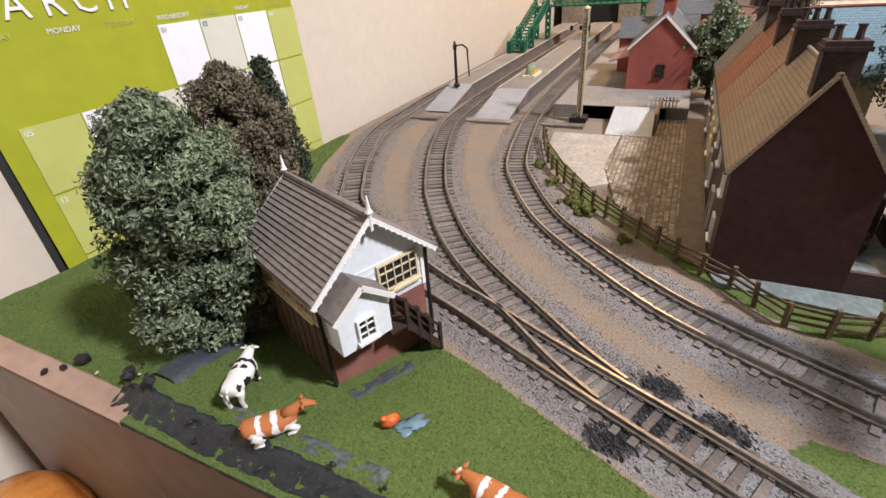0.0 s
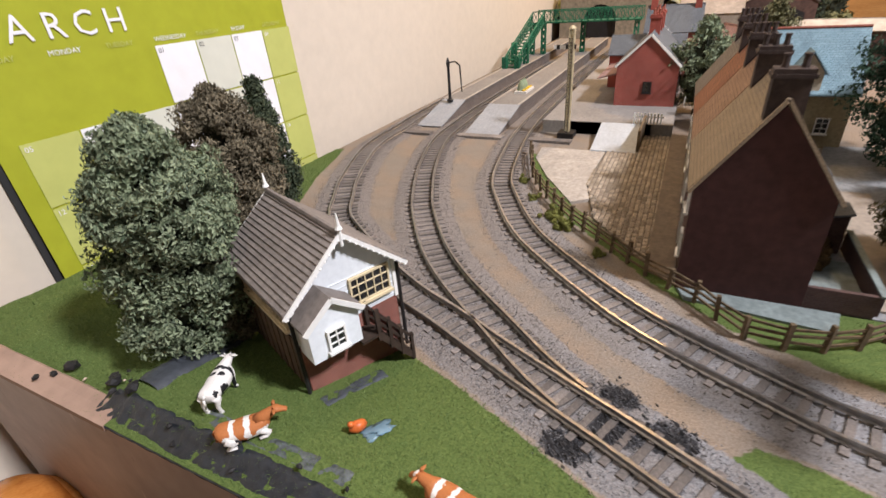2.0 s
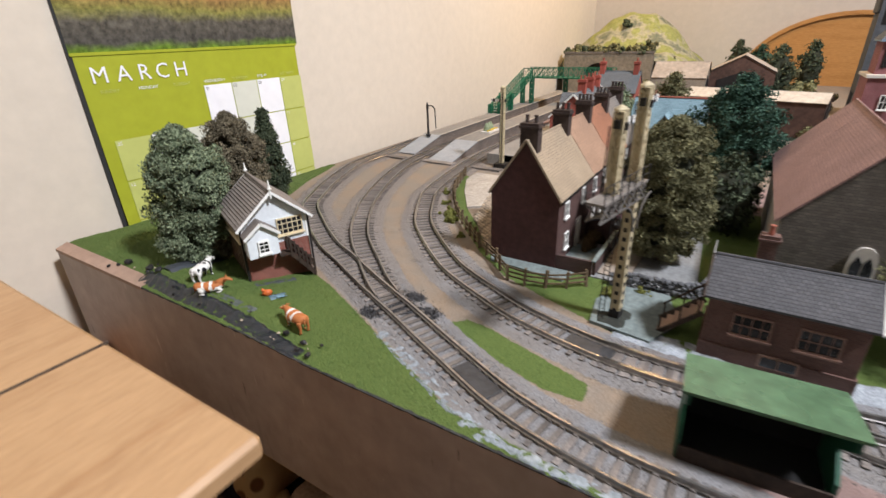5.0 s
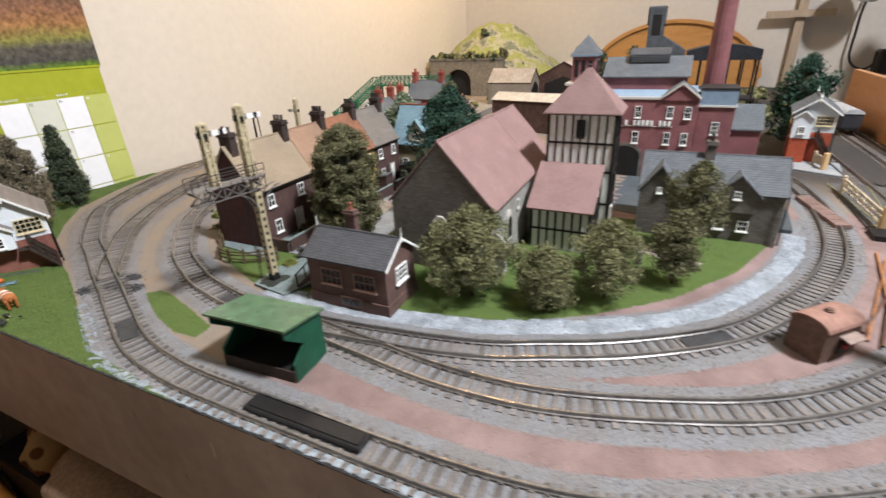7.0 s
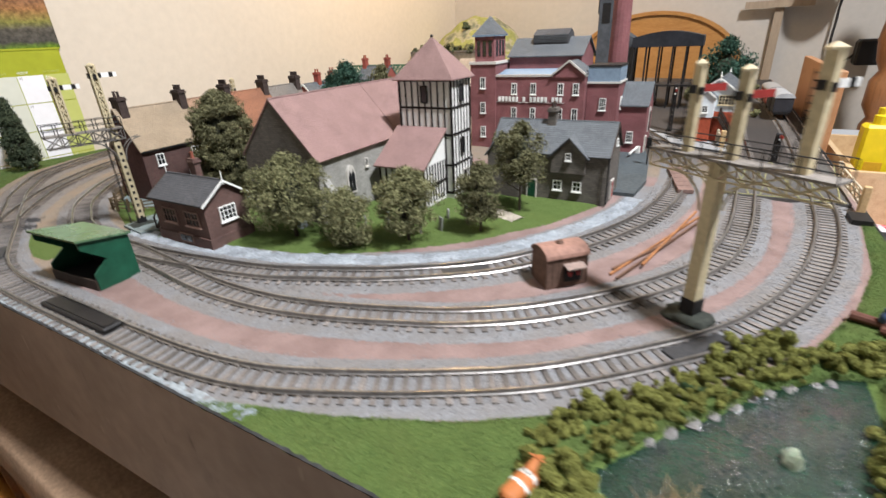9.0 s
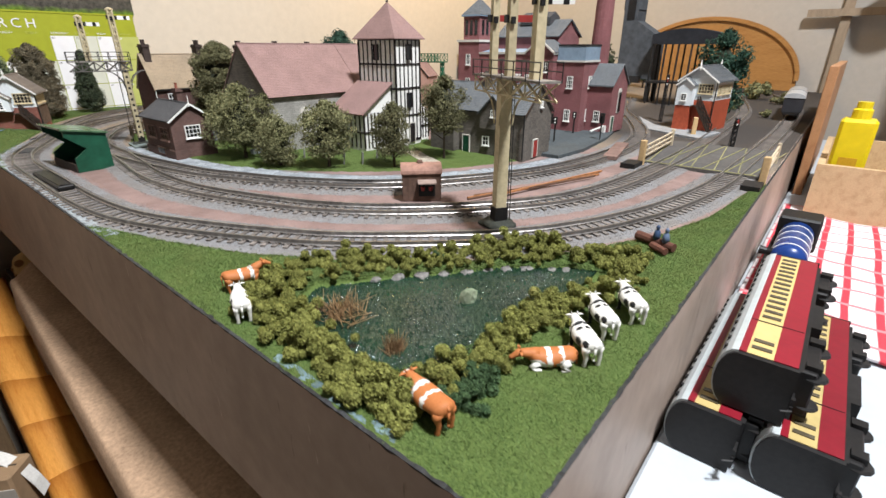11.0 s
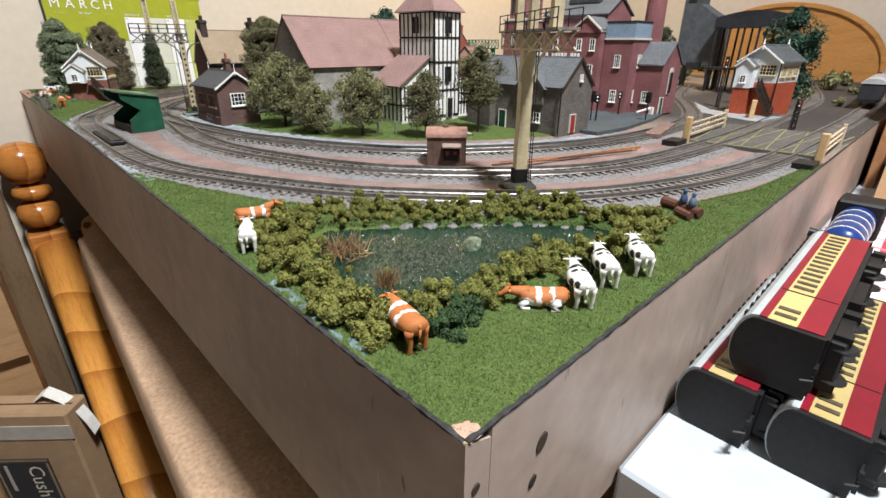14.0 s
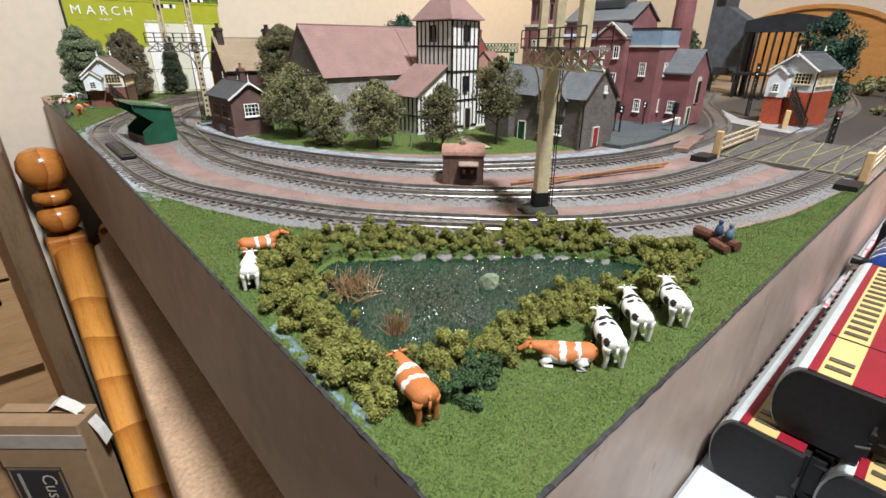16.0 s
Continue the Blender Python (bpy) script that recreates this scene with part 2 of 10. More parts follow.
# also used as flat black sheets for the shade inside openings
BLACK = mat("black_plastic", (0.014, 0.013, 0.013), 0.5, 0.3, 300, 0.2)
IRON = mat("black_iron", (0.018, 0.017, 0.017), 0.55, 0.3, 300, 0.2)
WHITE = mat("white_paint", (0.78, 0.78, 0.74), 0.6, 0.06, 300, 0.1)
CREAM = mat("cream_post_paint", (0.50, 0.425, 0.27), 0.6, 0.15, 250, 0.2)
GLASS_DARK = mat("dark_window_glass", (0.015, 0.016, 0.018), 0.12, 0.2, 100, 0, spec=0.6)

# ---- room ----
def slab(name, x0, x1, y0, y1, z0, z1, material, label="", category="", kind="structure"):
    ob = part(name, boxes((x0, x1, y0, y1, z0, z1)), material)
    return tagged(ob, label, category, kind=kind)


RX0, RX1, RY0, RY1, RZ0, RZ1 = -1.25, 1.86, -1.6, 1.168, -0.95, 1.85
slab("wall_north", RX0 - 0.1, RX1 + 0.1, RY1, RY1 + 0.1, RZ0, RZ1, WALL, "cream painted plaster wall behind the model railway", "wall")
slab("wall_east", RX1, RX1 + 0.1, RY0 - 0.1, RY1, RZ0, RZ1, WALL_FAR, "cream plaster end wall, paint darkened for the dimmer light there", "wall")
slab("wall_south", RX0 - 0.1, RX1, RY0 - 0.1, RY0, RZ0, RZ1, LOW_BOUNCE, "unseen plaster wall, toned dark to cut bounced light", "wall")
slab("wall_west", RX0 - 0.1, RX0, RY0, RY1, RZ0, RZ1, LOW_BOUNCE, "unseen plaster wall, toned dark to cut bounced light", "wall")
slab("floor", RX0, RX1, RY0, RY1, RZ0 - 0.05, RZ0, CARPET, "dark brown carpeted floor under the layout", "floor")
slab("ceiling", RX0 - 0.1, RX1 + 0.1, RY0 - 0.1, RY1 + 0.1, RZ1, RZ1 + 0.05, CEIL, "unseen plaster ceiling, greyed to cut bounced light", "ceiling")

# ---- tracks ----
T_L = [(1.30, 1.120), (0.9, 1.122), (0.62, 1.121), (0.52, 1.118), (0.465, 1.113), (0.419, 1.111), (0.371, 1.101), (0.296, 1.071), (0.252, 1.047), (0.214, 1.022), (0.175, 0.972), (0.141, 0.920), (0.124, 0.883), (0.106, 0.846), (0.089, 0.809), (0.078, 0.784), (0.052, 0.728), (0.030, 0.676), (0.019, 0.62), (0.0165, 0.56), (0.016, 0.50), (0.016, 0.46), (0.0175, 0.41), (0.022, 0.37), (0.030, 0.337), (0.046, 0.299), (0.068, 0.2555), (0.1025, 0.2005), (0.159, 0.140), (0.198, 0.108), (0.235, 0.087), (0.273, 0.071), (0.334, 0.0525), (0.434, 0.037), (0.55, 0.033), (0.66, 0.031), (0.95, 0.031), (1.3, 0.05), (1.6, 0.12)]
T_M = [(1.30, 1.03), (0.9, 1.042), (0.6, 1.046), (0.50, 1.043), (0.430, 1.036), (0.344, 1.009), (0.272, 0.977), (0.236, 0.956), (0.192, 0.925), (0.160, 0.895), (0.129, 0.858), (0.105, 0.829), (0.089, 0.805)]
T_R = [(1.30, 0.945), (0.9, 0.957), (0.6, 0.956), (0.50, 0.952), (0.436, 0.945), (0.337, 0.926), (0.287, 0.904), (0.236, 0.873), (0.197, 0.836), (0.163, 0.797), (0.147, 0.772), (0.130, 0.738), (0.116, 0.705), (0.102, 0.644), (0.100, 0.583), (0.106, 0.51), (0.119, 0.442), (0.136, 0.400), (0.162, 0.346), (0.205, 0.285), (0.252, 0.247), (0.328, 0.205), (0.408, 0.180), (0.51, 0.170), (0.61, 0.177), (0.70, 0.20), (0.80, 0.245), (0.95, 0.32), (1.2, 0.40)]
T_I = [(0.102, 0.644), (0.099, 0.583), (0.0925, 0.53), (0.085, 0.468), (0.0855, 0.4165), (0.0925, 0.374), (0.109, 0.323), (0.133, 0.268), (0.168, 0.219), (0.225, 0.167), (0.285, 0.131), (0.36, 0.111), (0.48, 0.102), (0.6, 0.100), (0.78, 0.105), (1.1, 0.12), (1.5, 0.2)]
TRACKS = [("outer_track", T_L, "sweeping model railway track curving round the board's edge"), ("loop_track", T_M, "model railway track joining the outer line at a crossover"), ("inner_track", T_R, "weathered inner model railway track past the cottages"), ("middle_track", T_I, "middle model railway track round the long curve")]
LINES = {n: sample(p, 0.004) for n, p, _ in TRACKS}
BED = np.array([(q.x, q.y) for n in LINES for q, d in LINES[n]])


def near_track(x, y):
    """Distance from the nearest track's middle line, for arrays."""
    out = np.full(x.shape, 9.0)
    for a in range(0, len(BED), 2):
        out = np.minimum(out, (x - BED[a, 0]) ** 2 + (y - BED[a, 1]) ** 2)
    return np.sqrt(out)


def smooth01(v, a, b):
    t = np.clip((v - a) / (b - a), 0, 1)
    return t * t * (3 - 2 * t)


def inside(px, py, poly):
    res = np.zeros(px.shape, bool)
    n = len(poly)
    for i in range(n):
        (x1, y1), (x2, y2) = poly[i], poly[(i + 1) % n]
        c = ((y1 > py) != (y2 > py)) & (px < (x2 - x1) * (py - y1) / (y2 - y1 + 1e-12) + x1)
        res ^= c
    return res


def soft_poly(px, py, poly, soft):
    """1 inside the outline, falling to 0 over a soft margin outside it."""
    d = np.full(px.shape, 9.0)
    n = len(poly)
    for i in range(n):
        (x1, y1), (x2, y2) = poly[i], poly[(i + 1) % n]
        t = np.clip(((px - x1) * (x2 - x1) + (py - y1) * (y2 - y1)) / ((x2 - x1) ** 2 + (y2 - y1) ** 2), 0, 1)
        d = np.minimum(d, np.hypot(px - x1 - t * (x2 - x1), py - y1 - t * (y2 - y1)))
    sd = np.where(inside(px, py, poly), d, -d)
    return smooth01(sd, -soft, soft)


POND = [(0.058, 0.168), (0.042, 0.160), (0.033, 0.141), (0.029, 0.122), (0.025, 0.105), (0.026, 0.090), (0.032, 0.078), (0.043, 0.070), (0.060, 0.065), (0.085, 0.063), (0.108, 0.061), (0.136, 0.055), (0.160, 0.046), (0.180, 0.046), (0.172, 0.066), (0.156, 0.086), (0.147, 0.098), (0.121, 0.117), (0.095, 0.140), (0.075, 0.155)]
G_SBOX = [(-0.01, 1.16), (-0.01, 0.60), (0.002, 0.60), (0.012, 0.70), (0.040, 0.765), (0.063, 0.815), (0.085, 0.865), (0.098, 0.905), (0.125, 0.965), (0.165, 1.02), (0.215, 1.075), (0.29, 1.11), (0.38, 1.14), (0.38, 1.16)]
G_POND = [(-0.01, -0.01), (0.52, -0.01), (0.44, 0.010), (0.33, 0.022), (0.262, 0.042), (0.20, 0.072), (0.145, 0.112), (0.088, 0.176), (0.052, 0.232), (0.026, 0.290), (0.010, 0.34), (-0.01, 0.38)]
G_ISLE = [(0.055, 0.645), (0.070, 0.645), (0.080, 0.675), (0.094, 0.722), (0.096, 0.740), (0.087, 0.748), (0.076, 0.728), (0.064, 0.700), (0.054, 0.668)]
G_FENCE = [(0.42, 0.925), (0.35, 0.90), (0.285, 0.862), (0.24, 0.822), (0.20, 0.785), (0.168, 0.745), (0.150, 0.70), (0.130, 0.65), (0.125, 0.61), (0.20, 0.60), (0.20, 0.71), (0.212, 0.77), (0.26, 0.82), (0.30, 0.855), (0.36, 0.885), (0.41, 0.905)]
G_CHURCH = [(0.13, 0.60), (0.15, 0.50), (0.165, 0.43), (0.20, 0.375), (0.25, 0.32), (0.32, 0.27), (0.40, 0.235), (0.43, 0.24), (0.42, 0.38), (0.42, 0.60), (0.30, 0.70), (0.20, 0.70)]
SOIL_A = [(0.045, 0.54), (0.045, 0.46), (0.047, 0.41), (0.054, 0.37), (0.068, 0.33), (0.088, 0.285), (0.12, 0.235), (0.17, 0.185), (0.225, 0.14), (0.29, 0.105), (0.36, 0.082), (0.42, 0.070), (0.45, 0.064), (0.45, 0.072), (0.36, 0.090), (0.28, 0.115), (0.20, 0.170), (0.145, 0.225), (0.10, 0.285), (0.075, 0.35), (0.066, 0.41), (0.062, 0.47), (0.06, 0.54)]
SOIL_B = [(0.120, 0.40), (0.14, 0.35), (0.165, 0.305), (0.20, 0.262), (0.25, 0.222), (0.32, 0.184), (0.39, 0.162), (0.50, 0.155), (0.50, 0.120), (0.38, 0.128), (0.29, 0.150), (0.235, 0.182), (0.18, 0.235), (0.14, 0.29), (0.118, 0.345)]

xs = np.concatenate([np.arange(0, 0.60, 0.0035), np.arange(0.60, 1.0, 0.007), np.arange(1.0, 1.851, 0.025)])
ys = np.concatenate([np.arange(0.0, 0.30, 0.0035), np.arange(0.30, 0.62, 0.004), np.arange(0.62, 1.150, 0.0035), [1.15]])
GX, GY = np.meshgrid(xs, ys)
TD = near_track(GX, GY)
grass = np.maximum.reduce([soft_poly(GX, GY, g, 0.004) for g in (G_SBOX, G_POND, G_ISLE, G_FENCE, G_CHURCH)])
soil = np.maximum(soft_poly(GX, GY, SOIL_A, 0.004), soft_poly(GX, GY, SOIL_B, 0.005))
INNER = np.array([(q.x, q.y) for q, d in LINES["inner_track"] if q.y < 0.62 and q.x < 0.5])
ID = np.sqrt(np.min((GX[..., None] - INNER[::3, 0]) ** 2 + (GY[..., None] - INNER[::3, 1]) ** 2, -1))
CHURCHWARD = soft_poly(GX, GY, [(q.x, q.y) for q, d in LINES["inner_track"][::4] if q.y < 0.62 and q.x < 0.5] + [(0.5, 0.6)], 0.002)
ballast = np.maximum(1 - smooth01(TD, 0.019, 0.030), CHURCHWARD * (1 - smooth01(ID, 0.040, 0.052)))
ash = np.maximum.reduce([np.exp(-(((GX - x) / a) ** 2 + ((GY - y) / b) ** 2) ** 2) for x, y, a, b in ((0.069, 0.806, 0.008, 0.012), (0.103, 0.790, 0.007, 0.010), (0.087, 0.769, 0.010, 0.011), (0.084, 0.789, 0.010, 0.013))])
pond = soft_poly(GX, GY, POND, 0.006)


def waves(x, y, k, seed):
    r = np.random.default_rng(seed)
    out = np.zeros(x.shape)
    for i in range(9):
        a, f, p = r.uniform(0, math.tau), k * r.uniform(0.5, 1.8), r.uniform(0, math.tau)
        out += np.sin((x * math.cos(a) + y * math.sin(a)) * f + p)
    return out / 9


def ground_z(x, y, td, gr, po):
    x, y = np.asarray(x, float), np.asarray(y, float)
    sag = -0.010 * np.clip((0.5 - y) / 0.45, 0, 1)
    bed = 0.0012 * (1 - smooth01(td, 0.017, 0.028))
    bank = 0.004 * smooth01(0.075 - x + (y - 0.80) * 0.25, 0.0, 0.05) * smooth01(y, 0.78, 0.88)
    bank = bank + 0.008 * smooth01(y, 0.81, 0.95) * (1 - smooth01(x, 0.024, 0.066)) * smooth01(x, 0.003, 0.015) * (1 - 0.7 * smooth01(y, 0.985, 1.02))
    return sag - 0.0022 + bed + gr * (0.0012 + 0.0008 * waves(x, y, 90, 3)) + bank + 0.0005 * waves(x, y, 260, 4) - 0.006 * po


GZ = ground_z(GX, GY, TD, grass, pond)


def gz(x, y):
    """The ground's height at one place."""
    ax, ay = np.array([x]), np.array([y])
    g = max(float(soft_poly(ax, ay, p, 0.004)[0]) for p in (G_SBOX, G_POND, G_ISLE, G_FENCE, G_CHURCH))
    return float(ground_z(ax, ay, near_track(ax, ay), g, soft_poly(ax, ay, POND, 0.006))[0])


def ground_material():
    m, nt, b, tc = base_mat("layout_ground", 0.9, 0, 0.2)
    at = nt.nodes.new("ShaderNodeAttribute")
    at.attribute_name = "zones"
    sep = nt.nodes.new("ShaderNodeSeparateColor")
    nt.links.new(at.outputs["Color"], sep.inputs[0])
    n1 = noise_node(nt, tc.outputs["Object"], 260, 5, 0.7)
    n2 = noise_node(nt, tc.outputs["Object"], 900, 3, 0.6)
    n3 = noise_node(nt, tc.outputs["Object"], 28, 4)

    def edge(sock):
        a = nt.nodes.new("ShaderNodeMath")
        a.operation = "MULTIPLY_ADD"
        nt.links.new(n1, a.inputs[0])
        a.inputs[1].default_value = 0.9
        a.inputs[2].default_value = -0.45
        s = nt.nodes.new("ShaderNodeMath")
        s.operation = "ADD"
        nt.links.new(sock, s.inputs[0])
        nt.links.new(a.outputs[0], s.inputs[1])
        return ramp(nt, s.outputs[0], [(0.42, (0, 0, 0)), (0.58, (1, 1, 1))])
    dirt = ramp(nt, n2, [(0.3, (0.178, 0.136, 0.098)), (0.7, (0.282, 0.224, 0.168))])
    dirt = mixc(nt, ramp(nt, n3, [(0.4, (0, 0, 0)), (0.6, (1, 1, 1))]), dirt, ramp(nt, n2, [(0.3, (0.160, 0.134, 0.106)), (0.7, (0.255, 0.218, 0.178))]))
    red = ramp(nt, n2, [(0.3, (0.16, 0.104, 0.092)), (0.7, (0.255, 0.178, 0.162))])
    red = mixc(nt, 0.6, red, ramp(nt, n3, [(0.35, (0.17, 0.118, 0.106)), (0.65, (0.295, 0.215, 0.198))]), "MIX")
    stone = ramp(nt, n2, [(0.3, (0.150, 0.149, 0.152)), (0.5, (0.195, 0.196, 0.202)), (0.7, (0.265, 0.269, 0.280))])
    stone = mixc(nt, ramp(nt, n3, [(0.38, (0, 0, 0)), (0.62, (0.7, 0.7, 0.7))]), stone, ramp(nt, n2, [(0.3, (0.135, 0.12, 0.108)), (0.7, (0.215, 0.196, 0.18))]))
    sp = nt.nodes.new("ShaderNodeSeparateXYZ")
    nt.links.new(tc.outputs["Object"], sp.inputs[0])

    def over(sock, a, b2):
        q = nt.nodes.new("ShaderNodeMapRange")
        nt.links.new(sock, q.inputs[0])
        q.inputs[1].default_value, q.inputs[2].default_value = a, b2
        return q.outputs[0]
    grime = ramp(nt, n2, [(0.3, (0.145, 0.127, 0.113)), (0.7, (0.255, 0.228, 0.208))])
    stone = mixc(nt, over(sp.outputs[1], 0.74, 0.92), stone, grime)
    both = nt.nodes.new("ShaderNodeMath")
    both.operation = "MULTIPLY"
    nt.links.new(over(sp.outputs[0], 0.56, 0.68), both.inputs[0])
    nt.links.new(over(sp.outputs[1], 0.38, 0.30), both.inputs[1])
    cinder = ramp(nt, n2, [(0.3, (0.036, 0.031, 0.028)), (0.7, (0.080, 0.070, 0.063))])
    turf = ramp(nt, n2, [(0.3, (0.055, 0.088, 0.020)), (0.7, (0.110, 0.152, 0.042))])
    c = mixc(nt, edge(sep.outputs[2]), dirt, red)
    c = mixc(nt, edge(sep.outputs[1]), c, stone)
    c = mixc(nt, both.outputs[0], c, cinder)
    c = mixc(nt, edge(sep.outputs[0]), c, turf)
    c = mixc(nt, edge(at.outputs["Alpha"]), c, ramp(nt, n2, [(0.3, (0.014, 0.014, 0.015)), (0.7, (0.060, 0.060, 0.064))]))
    nt.links.new(c, b.inputs["Base Color"])
    h = nt.nodes.new("ShaderNodeMath")
    h.operation = "ADD"
    nt.links.new(n1, h.inputs[0])
    nt.links.new(n2, h.inputs[1])
    add_bump(nt, b, h.outputs[0], 0.7, 0.0007)
    return m


def grid_mesh(gx, gy, gzz, material, zones=None):
    ny, nx = gx.shape
    me = bpy.data.meshes.new("grid")
    idx = np.arange(ny * nx).reshape(ny, nx)
    quads = np.stack([idx[:-1, :-1], idx[:-1, 1:], idx[1:, 1:], idx[1:, :-1]], -1).reshape(-1, 4)
    me.from_pydata(np.stack([gx, gy, gzz], -1).reshape(-1, 3).tolist(), [], quads.tolist())
    if zones is not None:
        at = me.color_attributes.new("zones", "FLOAT_COLOR", "POINT")
        at.data.foreach_set("color", zones.reshape(-1).astype(np.float32))
    me.materials.append(material)
    for p in me.polygons:
        p.use_smooth = True
    return me


ZONES = np.stack([grass, ballast, np.maximum(soil, smooth01(0.62 - GY, 0.0, 0.05) * smooth01(0.56 - GX, 0.0, 0.06)), ash], -1)
ground = part("ground", grid_mesh(GX, GY, GZ, ground_material(), ZONES), None)
tagged(ground, "scenic ground of turf, grey ballast and brown earth on the railway board", "ground", kind="structure")

# the board itself
board = thing("railway_board", (0, 0, 0), 0, "brown plywood baseboard box carrying the model railway", "baseboard", kind="structure")
part("top_sheet", boxes((0.012, 1.848, 0.012, 1.148, -0.036, -0.024)), PLY, board)


def fascia(x0, y0, x1, y1, name):
    bm = bmesh.new()
    d = Vector((x1 - x0, y1 - y0, 0))
    n = max(2, int(d.length / 0.02))
    side = Vector((d.y, -d.x, 0)).normalized()
    rows = []
    for i in range(n + 1):
        p = Vector((x0, y0, 0)) + d * (i / n)
        top = lie(p.y) - 0.0012 + 0.0006 * noise.noise(p * 40)
        if p.y > 0.8:
            top += 0.003 * min(1, (p.y - 0.8) / 0.06)
        rows.append([bm.verts.new(q) for q in ((p.x, p.y, -0.118), (p.x, p.y, top), (p.x - side.x * 0.011, p.y - side.y * 0.011, top - 0.0045), (p.x - side.x * 0.011, p.y - side.y * 0.011, -0.118))])
    for a, b in zip(rows, rows[1:]):
        for k in range(4):
            bm.faces.new((a[k], a[(k + 1) % 4], b[(k + 1) % 4], b[k]))
    bm.faces.new(rows[0])
    bm.faces.new(rows[-1][::-1])
    return part(name, bm, PLY, board)


fascia(0, 1.15, 0, 0, "side_panel")
fascia(0.0112, 0, 1.85, 0, "front_panel")
# uncut holes: dark oval plugs stand in for the shade inside them
for x, z, ra, rb in ((0.0385, -0.037, 0.0026, 0.0038), (0.0352, -0.053, 0.0018, 0.0026), (0.0047, -0.0312, 0.0015, 0.0018)):
    h = bmesh.new()
    poly_prism(h, [(x + ra * math.cos(math.tau * k / 16) + 0.3 * rb * math.sin(math.tau * k / 16), z + rb * math.sin(math.tau * k / 16)) for k in range(16)], -0.0006, 0.004, "y")
    ho = part("drilled_hole", h, DARK_WOOD, board, "dark oval plug in place of a drilled hole's shade")
    h = bmesh.new()
    lump(h, (x + 0.0012, -0.0002, z - 0.45 * rb), ra * 0.5, 0.6, 1, 4, (1.0, 0.25, 1.0))
    part("splinter", h, BARE_WOOD, ho, "pale splintered wood")
chip = bmesh.new()
lump(chip, (0.0036, 0.0034, lie(0) - 0.0010), 0.0026, 0.9, 3, 3, (1.5, 1.2, 0.16))
part("chipped_corner", chip, BARE_PLY, board, "pale chipped plaster at the corner")
for k in range(9):
    chip = bmesh.new()
    yy = random.Random(k).uniform(0.02, 0.9)
    p = (0.0006, yy) if k % 2 else (yy * 0.9, 0.0006)
    lump(chip, (p[0], p[1], lie(p[1]) - 0.0014), 0.0006, 0.6, 1, k, (1.6, 1.6, 0.9))
    part("chip", chip, BARE_WOOD if k % 3 else EDGE, board)
ledge = bmesh.new()
poly_prism(ledge, [(-0.0008, 0.0002), (-0.0008, 0.0034), (0.006, 0.0050), (0.0105, 0.0066), (0.012, 0.0050), (0.012, 0.0002)], 0.992, 1.1495, "y")
part("bank_ledge", ledge, BARE_PLY, board, "bare tan wooden ledge at the corner")
edge = bmesh.new()
for side in (1, 2):
    prev = None
    for i in range(700):
        u = i / 699
        p = Vector((0.0, 0.001 + u * 1.139, 0)) if side == 1 else Vector((0.001 + u * 1.6, 0.0, 0))
        z = lie(p.y) + (0.003 * min(1, (p.y - 0.8) / 0.06) if p.y > 0.8 else 0)
        w = 0.0010 + 0.0010 * noise.noise(p * 210)
        h = 0.0001 + 0.0005 * noise.noise(p * 330 + Vector((3, 3, 3)))
        low = 0.0012 + 0.0014 * noise.noise(p * 150 + Vector((7, 1, 0)))
        inw = Vector((1, 0, 0)) if side == 1 else Vector((0, 1, 0))
        ring = [edge.verts.new(p - inw * 0.0004 + Vector((0, 0, z - low))), edge.verts.new(p - inw * 0.0005 + Vector((0, 0, z - 0.0004 + h))), edge.verts.new(p + inw * w + Vector((0, 0, z - 0.0003 + h))), edge.verts.new(p + inw * (w + 0.0008) + Vector((0, 0, z - 0.0030)))]
        if prev:
            for k in range(3):
                edge.faces.new((prev[k], prev[k + 1], ring[k + 1], ring[k]))
        prev = ring
part("painted_edge", edge, EDGE, board, "dark painted top edge, chipped")


def sweep_line(pts, prof, material, name, parent, zf):
    bm = bmesh.new()
    prev = None
    for q, d in pts:
        side = Vector((-d.y, d.x, 0))
        ring = [bm.verts.new(q + side * a + Vector((0, 0, h + zf(q)))) for a, h in prof]
        if prev:
            n = len(ring)
            for k in range(n):
                bm.faces.new((prev[k], prev[(k + 1) % n], ring[(k + 1) % n], ring[k]))
        else:
            bm.faces.new(ring[::-1])
        prev = ring
    bm.faces.new(prev)
    return part(name, bm, material, parent)


SL = bmesh.new()
box(SL, -0.0016, 0.0016, -0.0145, 0.0145, -0.0022, 0.0)
for s in (-1, 1):
    box(SL, -0.0010, 0.0010, s * 0.0083 - 0.0018, s * 0.0083 + 0.0018, -0.0002, 0.0008)
SLEEPER_MESH = mesh_of(SL, SLEEPER, uv=False)


